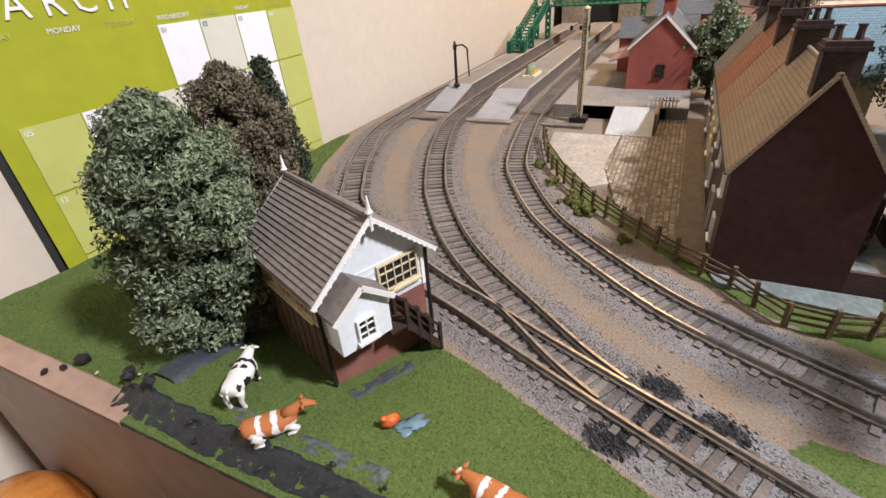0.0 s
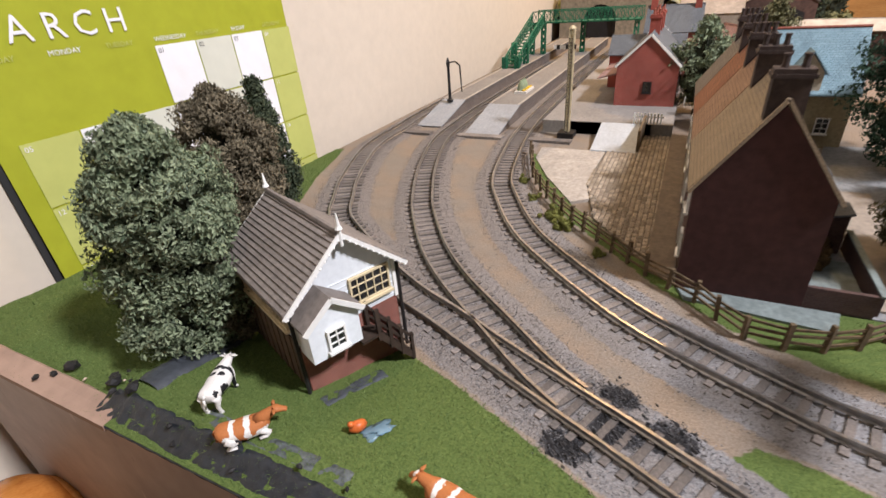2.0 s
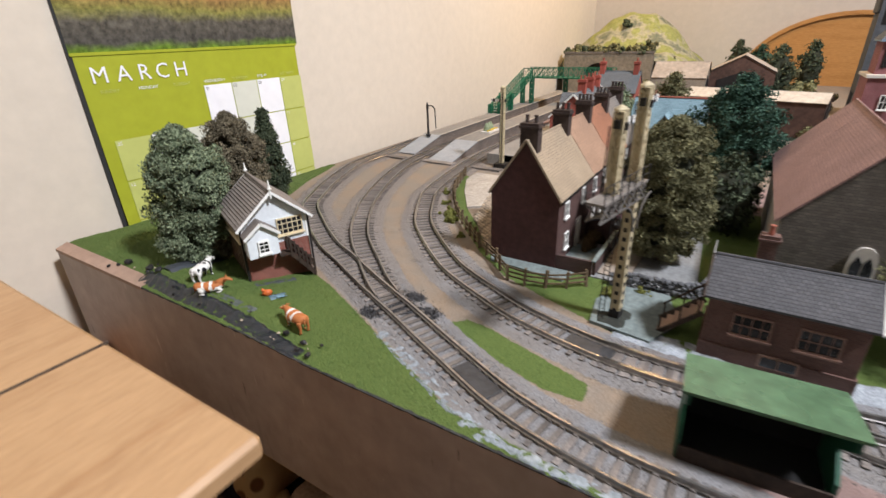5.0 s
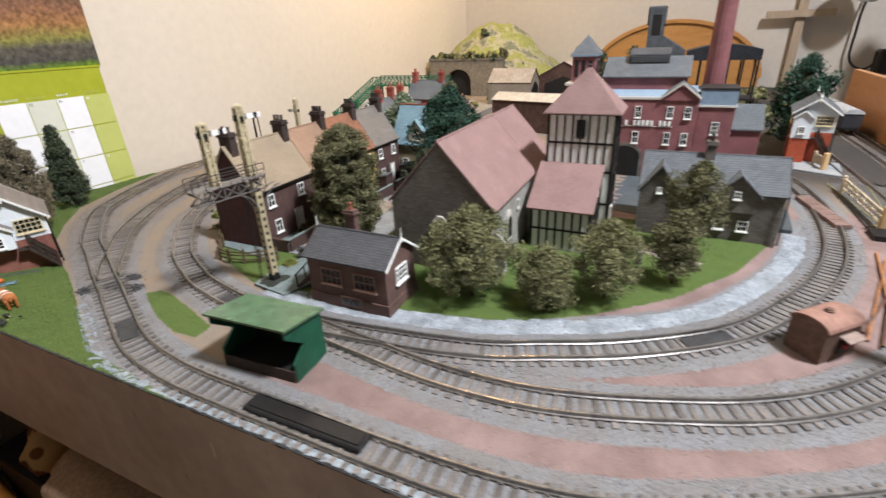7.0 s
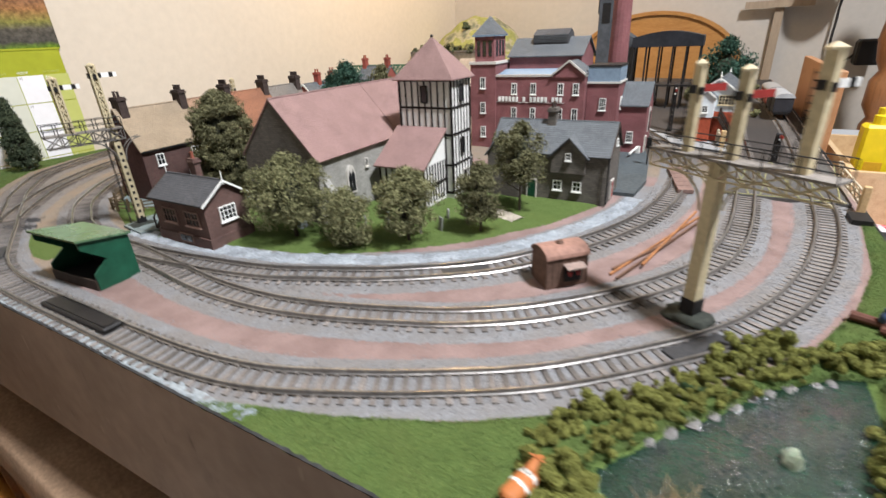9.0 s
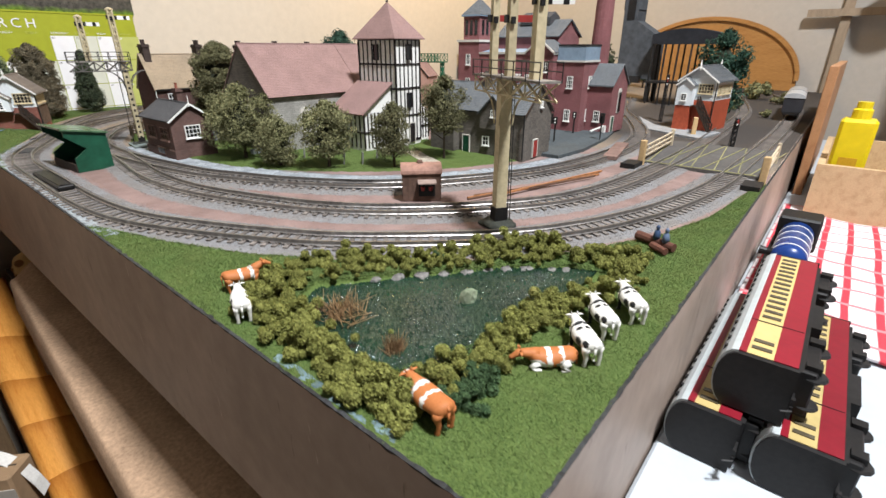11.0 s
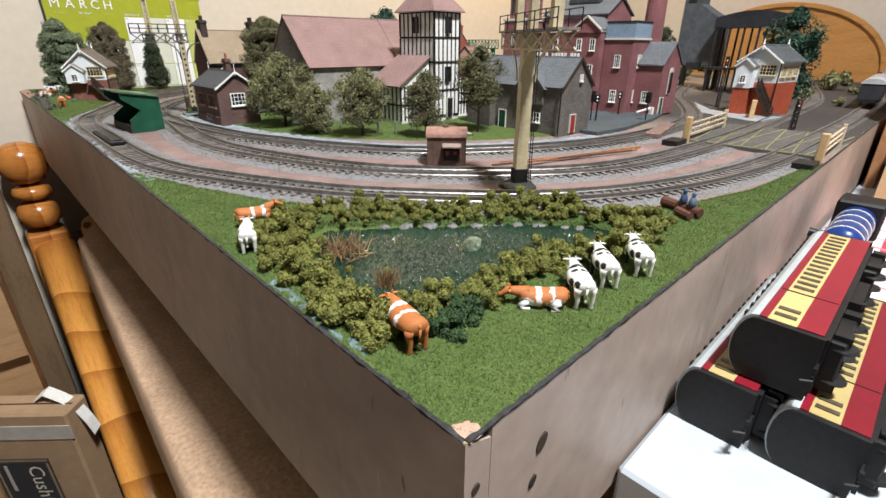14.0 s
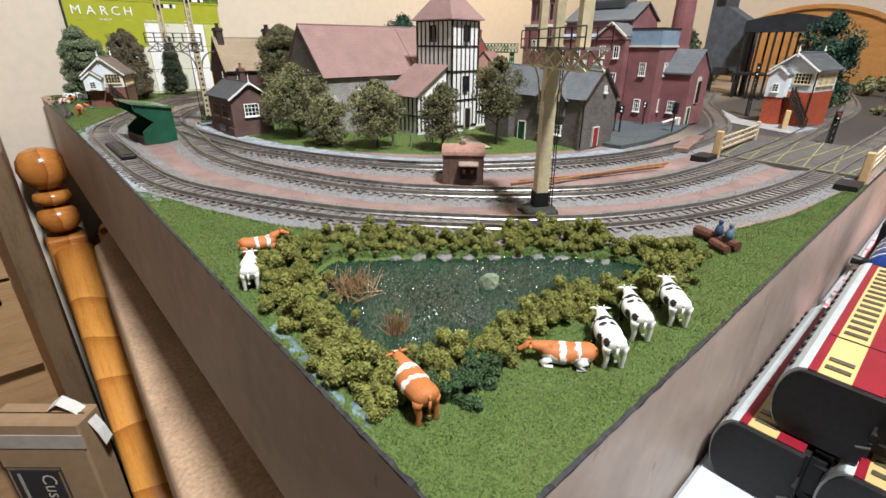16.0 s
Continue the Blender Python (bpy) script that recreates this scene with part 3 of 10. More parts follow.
def build_track(name, pts, label):
    t = thing(name, (0, 0, 0), 0, label, "track", kind="structure")
    line = sample(pts, 0.006)
    for off in (-0.0087, 0.0087):
        prof = [(off - 0.0011, 0.0006), (off + 0.0011, 0.0006), (off + 0.0004, 0.0012), (off + 0.0007, 0.0030), (off + 0.0007, 0.0037), (off - 0.0007, 0.0037), (off - 0.0007, 0.0030), (off - 0.0004, 0.0012)]
        sweep_line(line, prof, RAIL, "rail", t, lambda q: lie(q.y))
    rest_v, rest_f = [], []
    r = random.Random(name)
    cells = [v.co.copy() for v in SLEEPER_MESH.vertices]
    faces = [tuple(p.vertices) for p in SLEEPER_MESH.polygons]
    count = 0
    for q, d in sample(pts, 0.0078):
        a = math.degrees(math.atan2(d.y, d.x)) + r.uniform(-1.5, 1.5)
        m = pose(q.x, q.y, lie(q.y) + r.uniform(-0.0002, 0.0001), 0, 0, a)
        if q.x < 0.34 and count < 150:
            o = new("sleeper", SLEEPER_MESH)
            o.parent = t
            o.matrix_basis = m
            count += 1
        else:
            k = len(rest_v)
            rest_v += [tuple(m @ c) for c in cells]
            rest_f += [tuple(i + k for i in f) for f in faces]
    if rest_v:
        me = bpy.data.meshes.new("far_sleepers")
        me.from_pydata(rest_v, [], rest_f)
        me.materials.append(SLEEPER)
        part("far_sleepers", me, None, t)["kind"] = "stuff"
    return t


for n, p, lab in TRACKS:
    build_track(n, p, lab)

# ---- building materials ----
BRICK_RED = brick_mat("red_brick", (0.26, 0.085, 0.06), (0.20, 0.06, 0.045), (0.30, 0.19, 0.15), 0.0032, 0.0011)
BRICK_DARK = brick_mat("dark_plum_brick", (0.105, 0.052, 0.045), (0.075, 0.038, 0.034), (0.10, 0.07, 0.06), 0.0032, 0.0011)
BRICK_MAROON = brick_mat("maroon_brick", (0.235, 0.088, 0.092), (0.20, 0.074, 0.078), (0.27, 0.14, 0.14), 0.0032, 0.0011)
GABLE_PAINT = mat("matt_plum_gable", (0.060, 0.026, 0.024), 0.9, 0.2, 200, 0.2)
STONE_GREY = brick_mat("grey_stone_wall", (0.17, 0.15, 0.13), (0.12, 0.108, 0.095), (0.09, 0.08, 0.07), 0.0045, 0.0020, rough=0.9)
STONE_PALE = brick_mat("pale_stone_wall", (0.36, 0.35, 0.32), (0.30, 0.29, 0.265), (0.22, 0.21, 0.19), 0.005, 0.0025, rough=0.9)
ROOF_PINK = brick_mat("pinkish_tile_roof", (0.310, 0.198, 0.182), (0.285, 0.180, 0.166), (0.20, 0.124, 0.113), 0.0026, 0.0017, bump=0.8, var=0.15)
ROOF_TAN = brick_mat("tan_tile_roof", (0.37, 0.29, 0.20), (0.33, 0.26, 0.18), (0.21, 0.16, 0.11), 0.003, 0.0019, bump=0.8, var=0.15)
ROOF_WARM = brick_mat("warm_tan_tile_roof", (0.37, 0.235, 0.155), (0.33, 0.21, 0.14), (0.20, 0.13, 0.09), 0.003, 0.0019, bump=0.8, var=0.15)
ROOF_ASH = brick_mat("grey_brown_tile_roof", (0.23, 0.205, 0.18), (0.20, 0.18, 0.16), (0.12, 0.105, 0.09), 0.003, 0.0019, bump=0.8, var=0.15)
ROOF_RUST = brick_mat("orange_tile_roof", (0.34, 0.15, 0.085), (0.29, 0.135, 0.08), (0.16, 0.08, 0.05), 0.003, 0.0019, bump=0.8, var=0.2)
ROOF_SLATE = brick_mat("grey_slate_roof", (0.155, 0.165, 0.175), (0.12, 0.13, 0.14), (0.06, 0.065, 0.07), 0.003, 0.002, bump=0.8, var=0.15)
ROOF_DARK = brick_mat("dark_slate_roof", (0.095, 0.095, 0.10), (0.075, 0.075, 0.08), (0.035, 0.035, 0.04), 0.003, 0.002, bump=0.8, var=0.15)
ROOF_BLUE = brick_mat("pale_blue_slate_roof", (0.22, 0.33, 0.38), (0.18, 0.28, 0.33), (0.12, 0.18, 0.21), 0.003, 0.002, bump=0.6, var=0.25)
ROOF_SBOX = mat("grey_brown_ribbed_roof", (0.20, 0.175, 0.155), 0.75, 0.2, 300, 0.3)
BOARD_WHITE = mat("white_clapboard", (0.66, 0.70, 0.72), 0.6, 0.06, 300, 0.1)
PANEL_WHITE = mat("white_plaster_panel", (0.74, 0.73, 0.70), 0.8, 0.05, 300, 0.15)
TIMBER = mat("black_stained_timber", (0.018, 0.014, 0.013), 0.7, 0.3, 400, 0.3)
GREEN_PAINT = mat("dark_green_paint", (0.014, 0.075, 0.042), 0.45, 0.2, 120, 0.1)
GREEN_BRIDGE = mat("green_bridge_paint", (0.016, 0.125, 0.066), 0.5, 0.2, 150, 0.1)
RED_PAINT = mat("red_door_paint", (0.30, 0.035, 0.030), 0.5, 0.15, 150, 0.1)
RED_OXIDE = mat("red_oxide_brick", (0.36, 0.075, 0.035), 0.7, 0.2, 300, 0.2)
STONE_TRIM = mat("pale_stone_trim", (0.55, 0.52, 0.47), 0.8, 0.1, 300, 0.2)
LEAD = mat("blue_grey_lead", (0.23, 0.31, 0.40), 0.5, 0.12, 200, 0.1)
POT = mat("chimney_pot", (0.05, 0.035, 0.03), 0.8, 0.3, 300, 0.2)
POT_RED = mat("red_chimney_pot", (0.28, 0.09, 0.06), 0.8, 0.2, 300, 0.2)
PLATFORM = mat("grey_platform_surface", (0.215, 0.20, 0.182), 0.85, 0.2, 350, 0.4, big=18)
OCHRE = mat("ochre_render", (0.42, 0.30, 0.07), 0.8, 0.15, 200, 0.2)


def window(parent, at, turn, w, h, cols=2, rows=3, frame=None, bar_w=0.0005, sill=True, depth=0.0012):
    """A glazed window standing on a wall whose outside looks along -y before the turn."""
    frame = frame or WHITE
    bm = bmesh.new()
    f = 0.0009
    d = depth
    for x0, x1, z0, z1 in ((-w / 2, -w / 2 + f, 0, h), (w / 2 - f, w / 2, 0, h), (-w / 2 + f, w / 2 - f, 0, f), (-w / 2 + f, w / 2 - f, h - f, h)):
        box(bm, x0, x1, -d, 0.0004, z0, z1)
    bars = [(-w / 2 + w * c / cols - bar_w / 2, -w / 2 + w * c / cols + bar_w / 2, -d * 0.8, 0.0002, f, h - f) for c in range(1, cols)]
    bars += [(-w / 2 + f, w / 2 - f, -d * 0.75, 0.0002, h * r / rows - bar_w / 2, h * r / rows + bar_w / 2) for r in range(1, rows)]
    sills = [(-w / 2 - 0.0008, w / 2 + 0.0008, -0.0022, 0.0004, -0.0012, 0.0)] if sill else []
    split = parent.parent is None
    if not split:
        for q in bars + sills:
            box(bm, *q)
    o = part("window", bm, frame, parent)
    o.matrix_basis = pose(*at, 0, 0, turn)
    if split:
        for q in bars:
            part("glazing_bar", boxes(q), frame, o)
        for q in sills:
            part("sill", boxes(q), frame, o)
    part("pane", boxes((-w / 2 + f, w / 2 - f, -0.0003, 0.0003, f, h - f)), GLASS_DARK, o)
    return o


def door(parent, at, turn, w, h, material):
    bm = boxes((-w / 2, w / 2, -0.0010, 0.0004, 0, h))
    for x in (-w / 4, w / 4):
        for z in (0.12, 0.55):
            box(bm, x - w * 0.16, x + w * 0.16, -0.0014, -0.0009, h * z, h * (z + 0.34))
    o = part("door", bm, material, parent)
    o.matrix_basis = pose(*at, 0, 0, turn)
    part("door_frame", boxes((-w / 2 - 0.0010, -w / 2, -0.0016, 0.0004, 0, h + 0.001), (w / 2, w / 2 + 0.0010, -0.0016, 0.0004, 0, h + 0.001), (-w / 2, w / 2, -0.0016, 0.0004, h, h + 0.001)), STONE_TRIM, o)
    return o


def chimney(parent, x, y, z0, z1, wx, wy, material, pots=2, pot_mat=None, along="y"):
    bm = boxes((x - wx / 2, x + wx / 2, y - wy / 2, y + wy / 2, z0, z1 - 0.004))
    box(bm, x - wx / 2 - 0.0012, x + wx / 2 + 0.0012, y - wy / 2 - 0.0012, y + wy / 2 + 0.0012, z1 - 0.004, z1 - 0.0022)
    box(bm, x - wx / 2 - 0.0004, x + wx / 2 + 0.0004, y - wy / 2 - 0.0004, y + wy / 2 + 0.0004, z1 - 0.0022, z1)
    c = part("chimney", bm, material, parent)
    for k in range(pots):
        o = (k + 0.5) / pots - 0.5
        px, py = (x, y + o * wy) if along == "y" else (x + o * wx, y)
        part("pot", lathe(bmesh.new(), [(0.0017, 0), (0.0014, 0.003), (0.0014, 0.0052), (0.0018, 0.0055), (0.0018, 0.0062)], 8, (px, py, z1 - 0.0002)), pot_mat or POT, c)
    return c


def gable_house(name, at, turn, length, width, eave, ridge, wall_mat, roof_mat, label, category="house", group="", over=0.002, end_over=0.0015, roof_t=0.0014, gable_mat=None, barge=None, z_base=-0.004):
    """A house with its ridge along its own x axis; parts: body, two roof slopes and ridge."""
    t = thing(name, at, turn, label, category, group)
    l, w = length / 2, width / 2
    bm = bmesh.new()
    poly_prism(bm, [(-w, z_base), (w, z_base), (w, eave), (0, ridge), (-w, eave)], -l, l, "x")
    body = part("wall", bm, wall_mat, t)
    if gable_mat:
        for s in (-1, 1):
            g = bmesh.new()
            poly_prism(g, [(-w - 0.0002, z_base), (w + 0.0002, z_base), (w + 0.0002, eave), (0, ridge), (-w - 0.0002, eave)], s * l, s * (l + 0.0006), "x")
            part("gable_end", g, gable_mat, t)
    slope = (ridge - eave) / w
    for s in (-1, 1):
        lo, hi = (s * (w + over), eave - over * slope), (0.0, ridge)
        n = Vector((0, s * slope, 1)).normalized() * roof_t
        bm = bmesh.new()
        poly_prism(bm, [lo, hi, (hi[0], hi[1] + roof_t * 1.2), (lo[0] + n.y, lo[1] + n.z)], -l - end_over, l + end_over, "x")
        part("roof_slope", bm, roof_mat, t)
    bm = bmesh.new()
    rod(bm, (-l - end_over, 0, ridge + roof_t), (l + end_over, 0, ridge + roof_t), 0.0011, 6)
    part("ridge_tiles", bm, roof_mat, t)
    if barge:
        for s in (-1, 1):
            for q in (-1, 1):
                b2 = bmesh.new()
                x = s * (l + end_over + 0.0004)
                bar(b2, (x, q * (w + over), eave - over * slope), (x, 0, ridge + roof_t * 0.6), 0.0008, 0.0026)
                part("bargeboard", b2, barge, t)
    return t, body


# ---- the terrace of dark brick cottages ----
def terrace():
    rows = [(0.0, 0.088, ROOF_TAN, BRICK_DARK, "end terrace house with a plum painted gable and grey-tan roof"), (0.088, 0.155, ROOF_WARM, BRICK_DARK, "dark brick terrace house with an orange-tan tiled roof"), (0.155, 0.222, ROOF_RUST, OCHRE, "ochre rendered terrace house with an orange tiled roof"), (0.222, 0.288, ROOF_ASH, BRICK_DARK, "dark brick terrace house with a grey-brown tiled roof")]
    for k, (x0, x1, rm, wm, lab) in enumerate(rows):
        cx = 0.199 + (x0 + x1) / 2
        t, body = gable_house("terrace_house", (cx, 0.743, 0), 0, x1 - x0 - 0.0006, 0.060, 0.062, 0.104 + 0.0006 * k, wm, rm, lab, "house", "terrace houses", end_over=0.0, gable_mat=GABLE_PAINT if k == 0 else None)
        l = (x1 - x0) / 2
        for s in (-1, 1):
            for dx in (-l * 0.55, l * 0.50):
                window(t, (dx, s * 0.0301, 0.040), 0 if s < 0 else 180, 0.0095, 0.0135, 2, 2)
            window(t, (-l * 0.45, s * 0.0301, 0.010), 0 if s < 0 else 180, 0.0095, 0.0145, 2, 2)
            door(t, (l * 0.30, s * 0.0301, 0.0), 0 if s < 0 else 180, 0.010, 0.026, WHITE if s < 0 else DARK_WOOD)
            gut = bmesh.new()
            bar(gut, (-l, s * 0.0325, 0.0585), (l, s * 0.0325, 0.0585), 0.0018, 0.0014)
            part("gutter", gut, IRON, t)
        if k == 0:
            chimney(t, -l + 0.008, 0, 0.095, 0.1185, 0.009, 0.015, POT, 2)
        chimney(t, l - 0.006, 0, 0.095, 0.1185, 0.009, 0.015, POT, 4 if k else 3)
        if k == 0:
            for q in (-1, 1):
                g = bmesh.new()
                bar(g, (-l - 0.0008, q * 0.0325, 0.0588), (-l - 0.0008, 0, 0.1065), 0.0022, 0.0016)
                part("verge", g, ROOF_TAN, t)


terrace()


# ---- church ----
def church():
    # gable ends use the darker stone: their shade is put into the colour
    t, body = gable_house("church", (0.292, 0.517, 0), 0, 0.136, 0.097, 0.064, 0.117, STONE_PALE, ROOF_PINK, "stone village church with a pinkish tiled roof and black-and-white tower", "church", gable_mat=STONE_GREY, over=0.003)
    arch = []
    for k in range(9):
        a = math.pi * k / 8
        arch.append((0.0055 * math.cos(a), 0.017 + 0.009 * math.sin(a) ** 0.8))

    def lancet(at, turn, k=1.0):
        bm = bmesh.new()
        poly_prism(bm, [(x * k, z * k) for x, z in [(-0.0055, 0), (0.0055, 0)] + arch], -0.0016, 0.0004, "y")
        o = part("window", bm, STONE_TRIM, t)
        o.matrix_basis = pose(*at, 0, 0, turn)
        for s in (-1, 1):
            g = bmesh.new()
            poly_prism(g, [(s * 0.0003 * k, 0.002 * k), (s * 0.0042 * k, 0.002 * k), (s * 0.0042 * k, 0.016 * k), (s * 0.0022 * k, 0.0215 * k), (s * 0.0003 * k, 0.018 * k)], -0.0021, -0.0010, "y")
            part("pane", g, GLASS_DARK, o)
    lancet((-0.022, -0.0487, 0.018), 0, 1.15)
    window(t, (0.006, -0.0487, 0.040), 0, 0.005, 0.009, 1, 1, STONE_TRIM)
    lancet((-0.0688, 0.0, 0.016), -90, 1.4)
    for x in (-0.058, 0.045):
        b = bmesh.new()
        poly_prism(b, [(-0.0485, 0), (-0.0585, 0), (-0.0575, 0.030), (-0.0485, 0.042)], x - 0.004, x + 0.004, "x")
        part("buttress", b, STONE_PALE, t)
    # the nave runs on behind the tower
    x0, x1, w, ev, rg = 0.0692, 0.140, 0.0485, 0.064, 0.117
    b = bmesh.new()
    poly_prism(b, [(-w, -0.004), (w, -0.004), (w, ev), (0, rg), (-w, ev)], x0, x1, "x")
    part("nave_wall", b, STONE_PALE, t)
    k = (rg - ev) / w
    for s in (-1, 1):
        b = bmesh.new()
        poly_prism(b, [(s * (w + 0.003), ev - 0.003 * k), (0, rg), (0, rg + 0.0017), (s * (w + 0.0039), ev - 0.003 * k + 0.0009)], x0 + 0.0010, x1 + 0.002, "x")
        part("roof_slope", b, ROOF_PINK, t)
    b = bmesh.new()
    rod(b, (x0 + 0.0008, 0, rg + 0.0014), (x1 + 0.002, 0, rg + 0.0014), 0.0011, 6)
    part("ridge_tiles", b, ROOF_PINK, t)
    # tower, with its own parts
    tx, ty = 0.0805, -0.0955
    hx, hy = 0.0215, 0.0320
    tower = part("tower", boxes((tx - hx, tx + hx, ty - hy, ty + hy, -0.004, 0.125)), PANEL_WHITE, t, "white plastered tower with black timber framing")
    ti = bmesh.new()
    e = 0.0007
    for z, hh in ((0.001, 0.003), (0.033, 0.0022), (0.066, 0.0024), (0.094, 0.0022), (0.122, 0.0026)):
        box(ti, tx - hx - e, tx + hx + e, ty - hy - e, ty + hy + e, z, z + hh)
    part("floor_beam", ti, TIMBER, tower)
    for z0, z1 in ((0.004, 0.033), (0.0352, 0.066), (0.0684, 0.094), (0.0962, 0.122)):
        for face in range(4):
            n = 9 if face % 2 else 7
            half = hy if face % 2 else hx
            for k in range(n):
                u = -half + 2 * half * k / (n - 1)
                wd = 0.0013 if k in (0, n - 1) else 0.0008
                s = bmesh.new()
                if face == 0:
                    box(s, tx + u - wd, tx + u + wd, ty - hy - e, ty - hy + e, z0, z1)
                elif face == 2:
                    box(s, tx + u - wd, tx + u + wd, ty + hy - e, ty + hy + e, z0, z1)
                elif face == 1:
                    box(s, tx - hx - e, tx - hx + e, ty + u - wd, ty + u + wd, z0, z1)
                else:
                    box(s, tx + hx - e, tx + hx + e, ty + u - wd, ty + u + wd, z0, z1)
                part("stud", s, TIMBER, tower)
    for at, tn in (((tx - hx - 0.0012, ty, 0.100), -90), ((tx, ty - hy - 0.0012, 0.100), 0), ((tx, ty - hy - 0.0012, 0.044), 0)):
        window(tower, at, tn, 0.0085, 0.018, 1, 1, TIMBER, sill=False)
    door(tower, (tx + 0.004, ty - hy - 0.0008, 0.0), 0, 0.009, 0.024, TIMBER)
    cap = bmesh.new()
    base = [cap.verts.new((tx + sx * (hx + 0.005), ty + sy * (hy + 0.005), 0.1245)) for sx, sy in ((-1, -1), (1, -1), (1, 1), (-1, 1))]
    low = [cap.verts.new((v.co.x, v.co.y, 0.1233)) for v in base]
    top = cap.verts.new((tx, ty, 0.1655))
    for k in range(4):
        cap.faces.new((base[k], base[(k + 1) % 4], top))
        cap.faces.new((low[k], low[(k + 1) % 4], base[(k + 1) % 4], base[k]))
    cap.faces.new(low[::-1])
    part("tower_roof", cap, ROOF_PINK, t)
    part("finial", lathe(bmesh.new(), [(0.0012, 0), (0.0018, 0.0015), (0.0006, 0.003)], 8, (tx, ty, 0.1645)), IRON, t)
    # porch leaning on the tower, towards the gable
    px0, px1 = tx - hx - 0.046, tx - hx
    py0, py1 = ty - 0.022, ty + 0.034
    pb = bmesh.new()
    box(pb, px0, px1 - 0.0004, py0, py1, -0.004, 0.0415)
    porch = part("porch", pb, PANEL_WHITE, t)
    for k in range(9):
        s = bmesh.new()
        x = px0 + (px1 - px0) * k / 8.0
        box(s, x - 0.0011, x + 0.0006, py0 - 0.0009, py0 + 0.0002, 0.0, 0.041)
        part("stud", s, TIMBER, porch)
    for k in range(8):
        s = bmesh.new()
        y = py0 + (py1 - py0) * k / 7
        box(s, px0 - 0.0009, px0 + 0.0002, y - 0.001, y + 0.001, 0.0, 0.041)
        part("stud", s, TIMBER, porch)
    part("rail", boxes((px0 - 0.0012, px1, py0 - 0.0012, py0, 0.018, 0.0198), (px0 - 0.0012, px0, py0, py1, 0.018, 0.0198)), TIMBER, porch)
    r = bmesh.new()
    poly_prism(r, [(px0 - 0.006, 0.0395), (px1, 0.0735), (px1, 0.0752), (px0 - 0.0064, 0.0412)], py0 - 0.004, py1 + 0.004, "y")
    part("porch_roof", r, ROOF_PINK, t)
    side = bmesh.new()
    poly_prism(side, [(px0, 0.0415), (px1, 0.0415), (px1, 0.073)], py0, py1, "y")
    part("porch_gable", side, PANEL_WHITE, porch)
    # a lower lean-to on the far side
    r2 = bmesh.new()
    poly_prism(r2, [(tx + hx, -0.004), (tx + hx + 0.03, -0.004), (tx + hx + 0.03, 0.03), (tx + hx, 0.064)], ty - 0.02, ty + 0.02, "y")
    lean = part("lean_to", r2, PANEL_WHITE, t)
    for k in range(6):
        x = tx + hx + 0.0008 + 0.0282 * k / 5
        part("stud", boxes((x - 0.0008, x + 0.0008, ty - 0.0208, ty - 0.0198, 0.0, 0.0625 - 0.034 * (k * 0.00564) / 0.03)), TIMBER, lean)
    for k in range(7):
        y = ty - 0.0195 + 0.039 * k / 6
        part("stud", boxes((tx + hx + 0.0298, tx + hx + 0.0308, y - 0.0008, y + 0.0008, 0.0, 0.030)), TIMBER, lean)
    part("rail", boxes((tx + hx, tx + hx + 0.0310, ty - 0.0211, ty - 0.0200, 0.0150, 0.0170), (tx + hx + 0.0300, tx + hx + 0.0311, ty - 0.020, ty + 0.020, 0.0150, 0.0170)), TIMBER, lean)


church()


GRAVE = mat("weathered_headstone", (0.30, 0.30, 0.28), 0.9, 0.3, 300, 0.5)


def headstone(x, y, turn, h, arched, label):
    b = bmesh.new()
    w = 0.0030
    top = [(w * math.cos(math.pi * k / 6), h - 0.002 + 0.0022 * math.sin(math.pi * k / 6)) for k in range(7)] if arched else [(w, h), (-w, h)]
    poly_prism(b, [(-w, -0.002), (w, -0.002)] + top, -0.0007, 0.0007, "y")
    o = part("headstone", b, GRAVE)
    o.matrix_basis = pose(x, y, gz(x, y), 4, 3 if arched else -4, turn)
    tagged(o, label, "headstone", "headstones in the churchyard")


for k, (x, y) in enumerate(((0.222, 0.440), (0.236, 0.428), (0.252, 0.412), (0.268, 0.396), (0.248, 0.372), (0.262, 0.358), (0.292, 0.366), (0.304, 0.352))):
    headstone(x, y, 40 + 9 * (k % 3), 0.010 + 0.0015 * (k % 3), k % 2 == 0, "leaning arched grey headstone in the grass" if k % 2 == 0 else "square-topped grey headstone in the grass")
tagged(part("chest_tomb", boxes((0.204, 0.216, 0.482, 0.489, gz(0.21, 0.485) - 0.001, gz(0.21, 0.485) + 0.0055), bevel=0.0006), mat("pale_tomb_stone", (0.36, 0.40, 0.42), 0.85, 0.2, 300, 0.4)), "pale blue-grey chest tomb in the churchyard grass", "tomb")

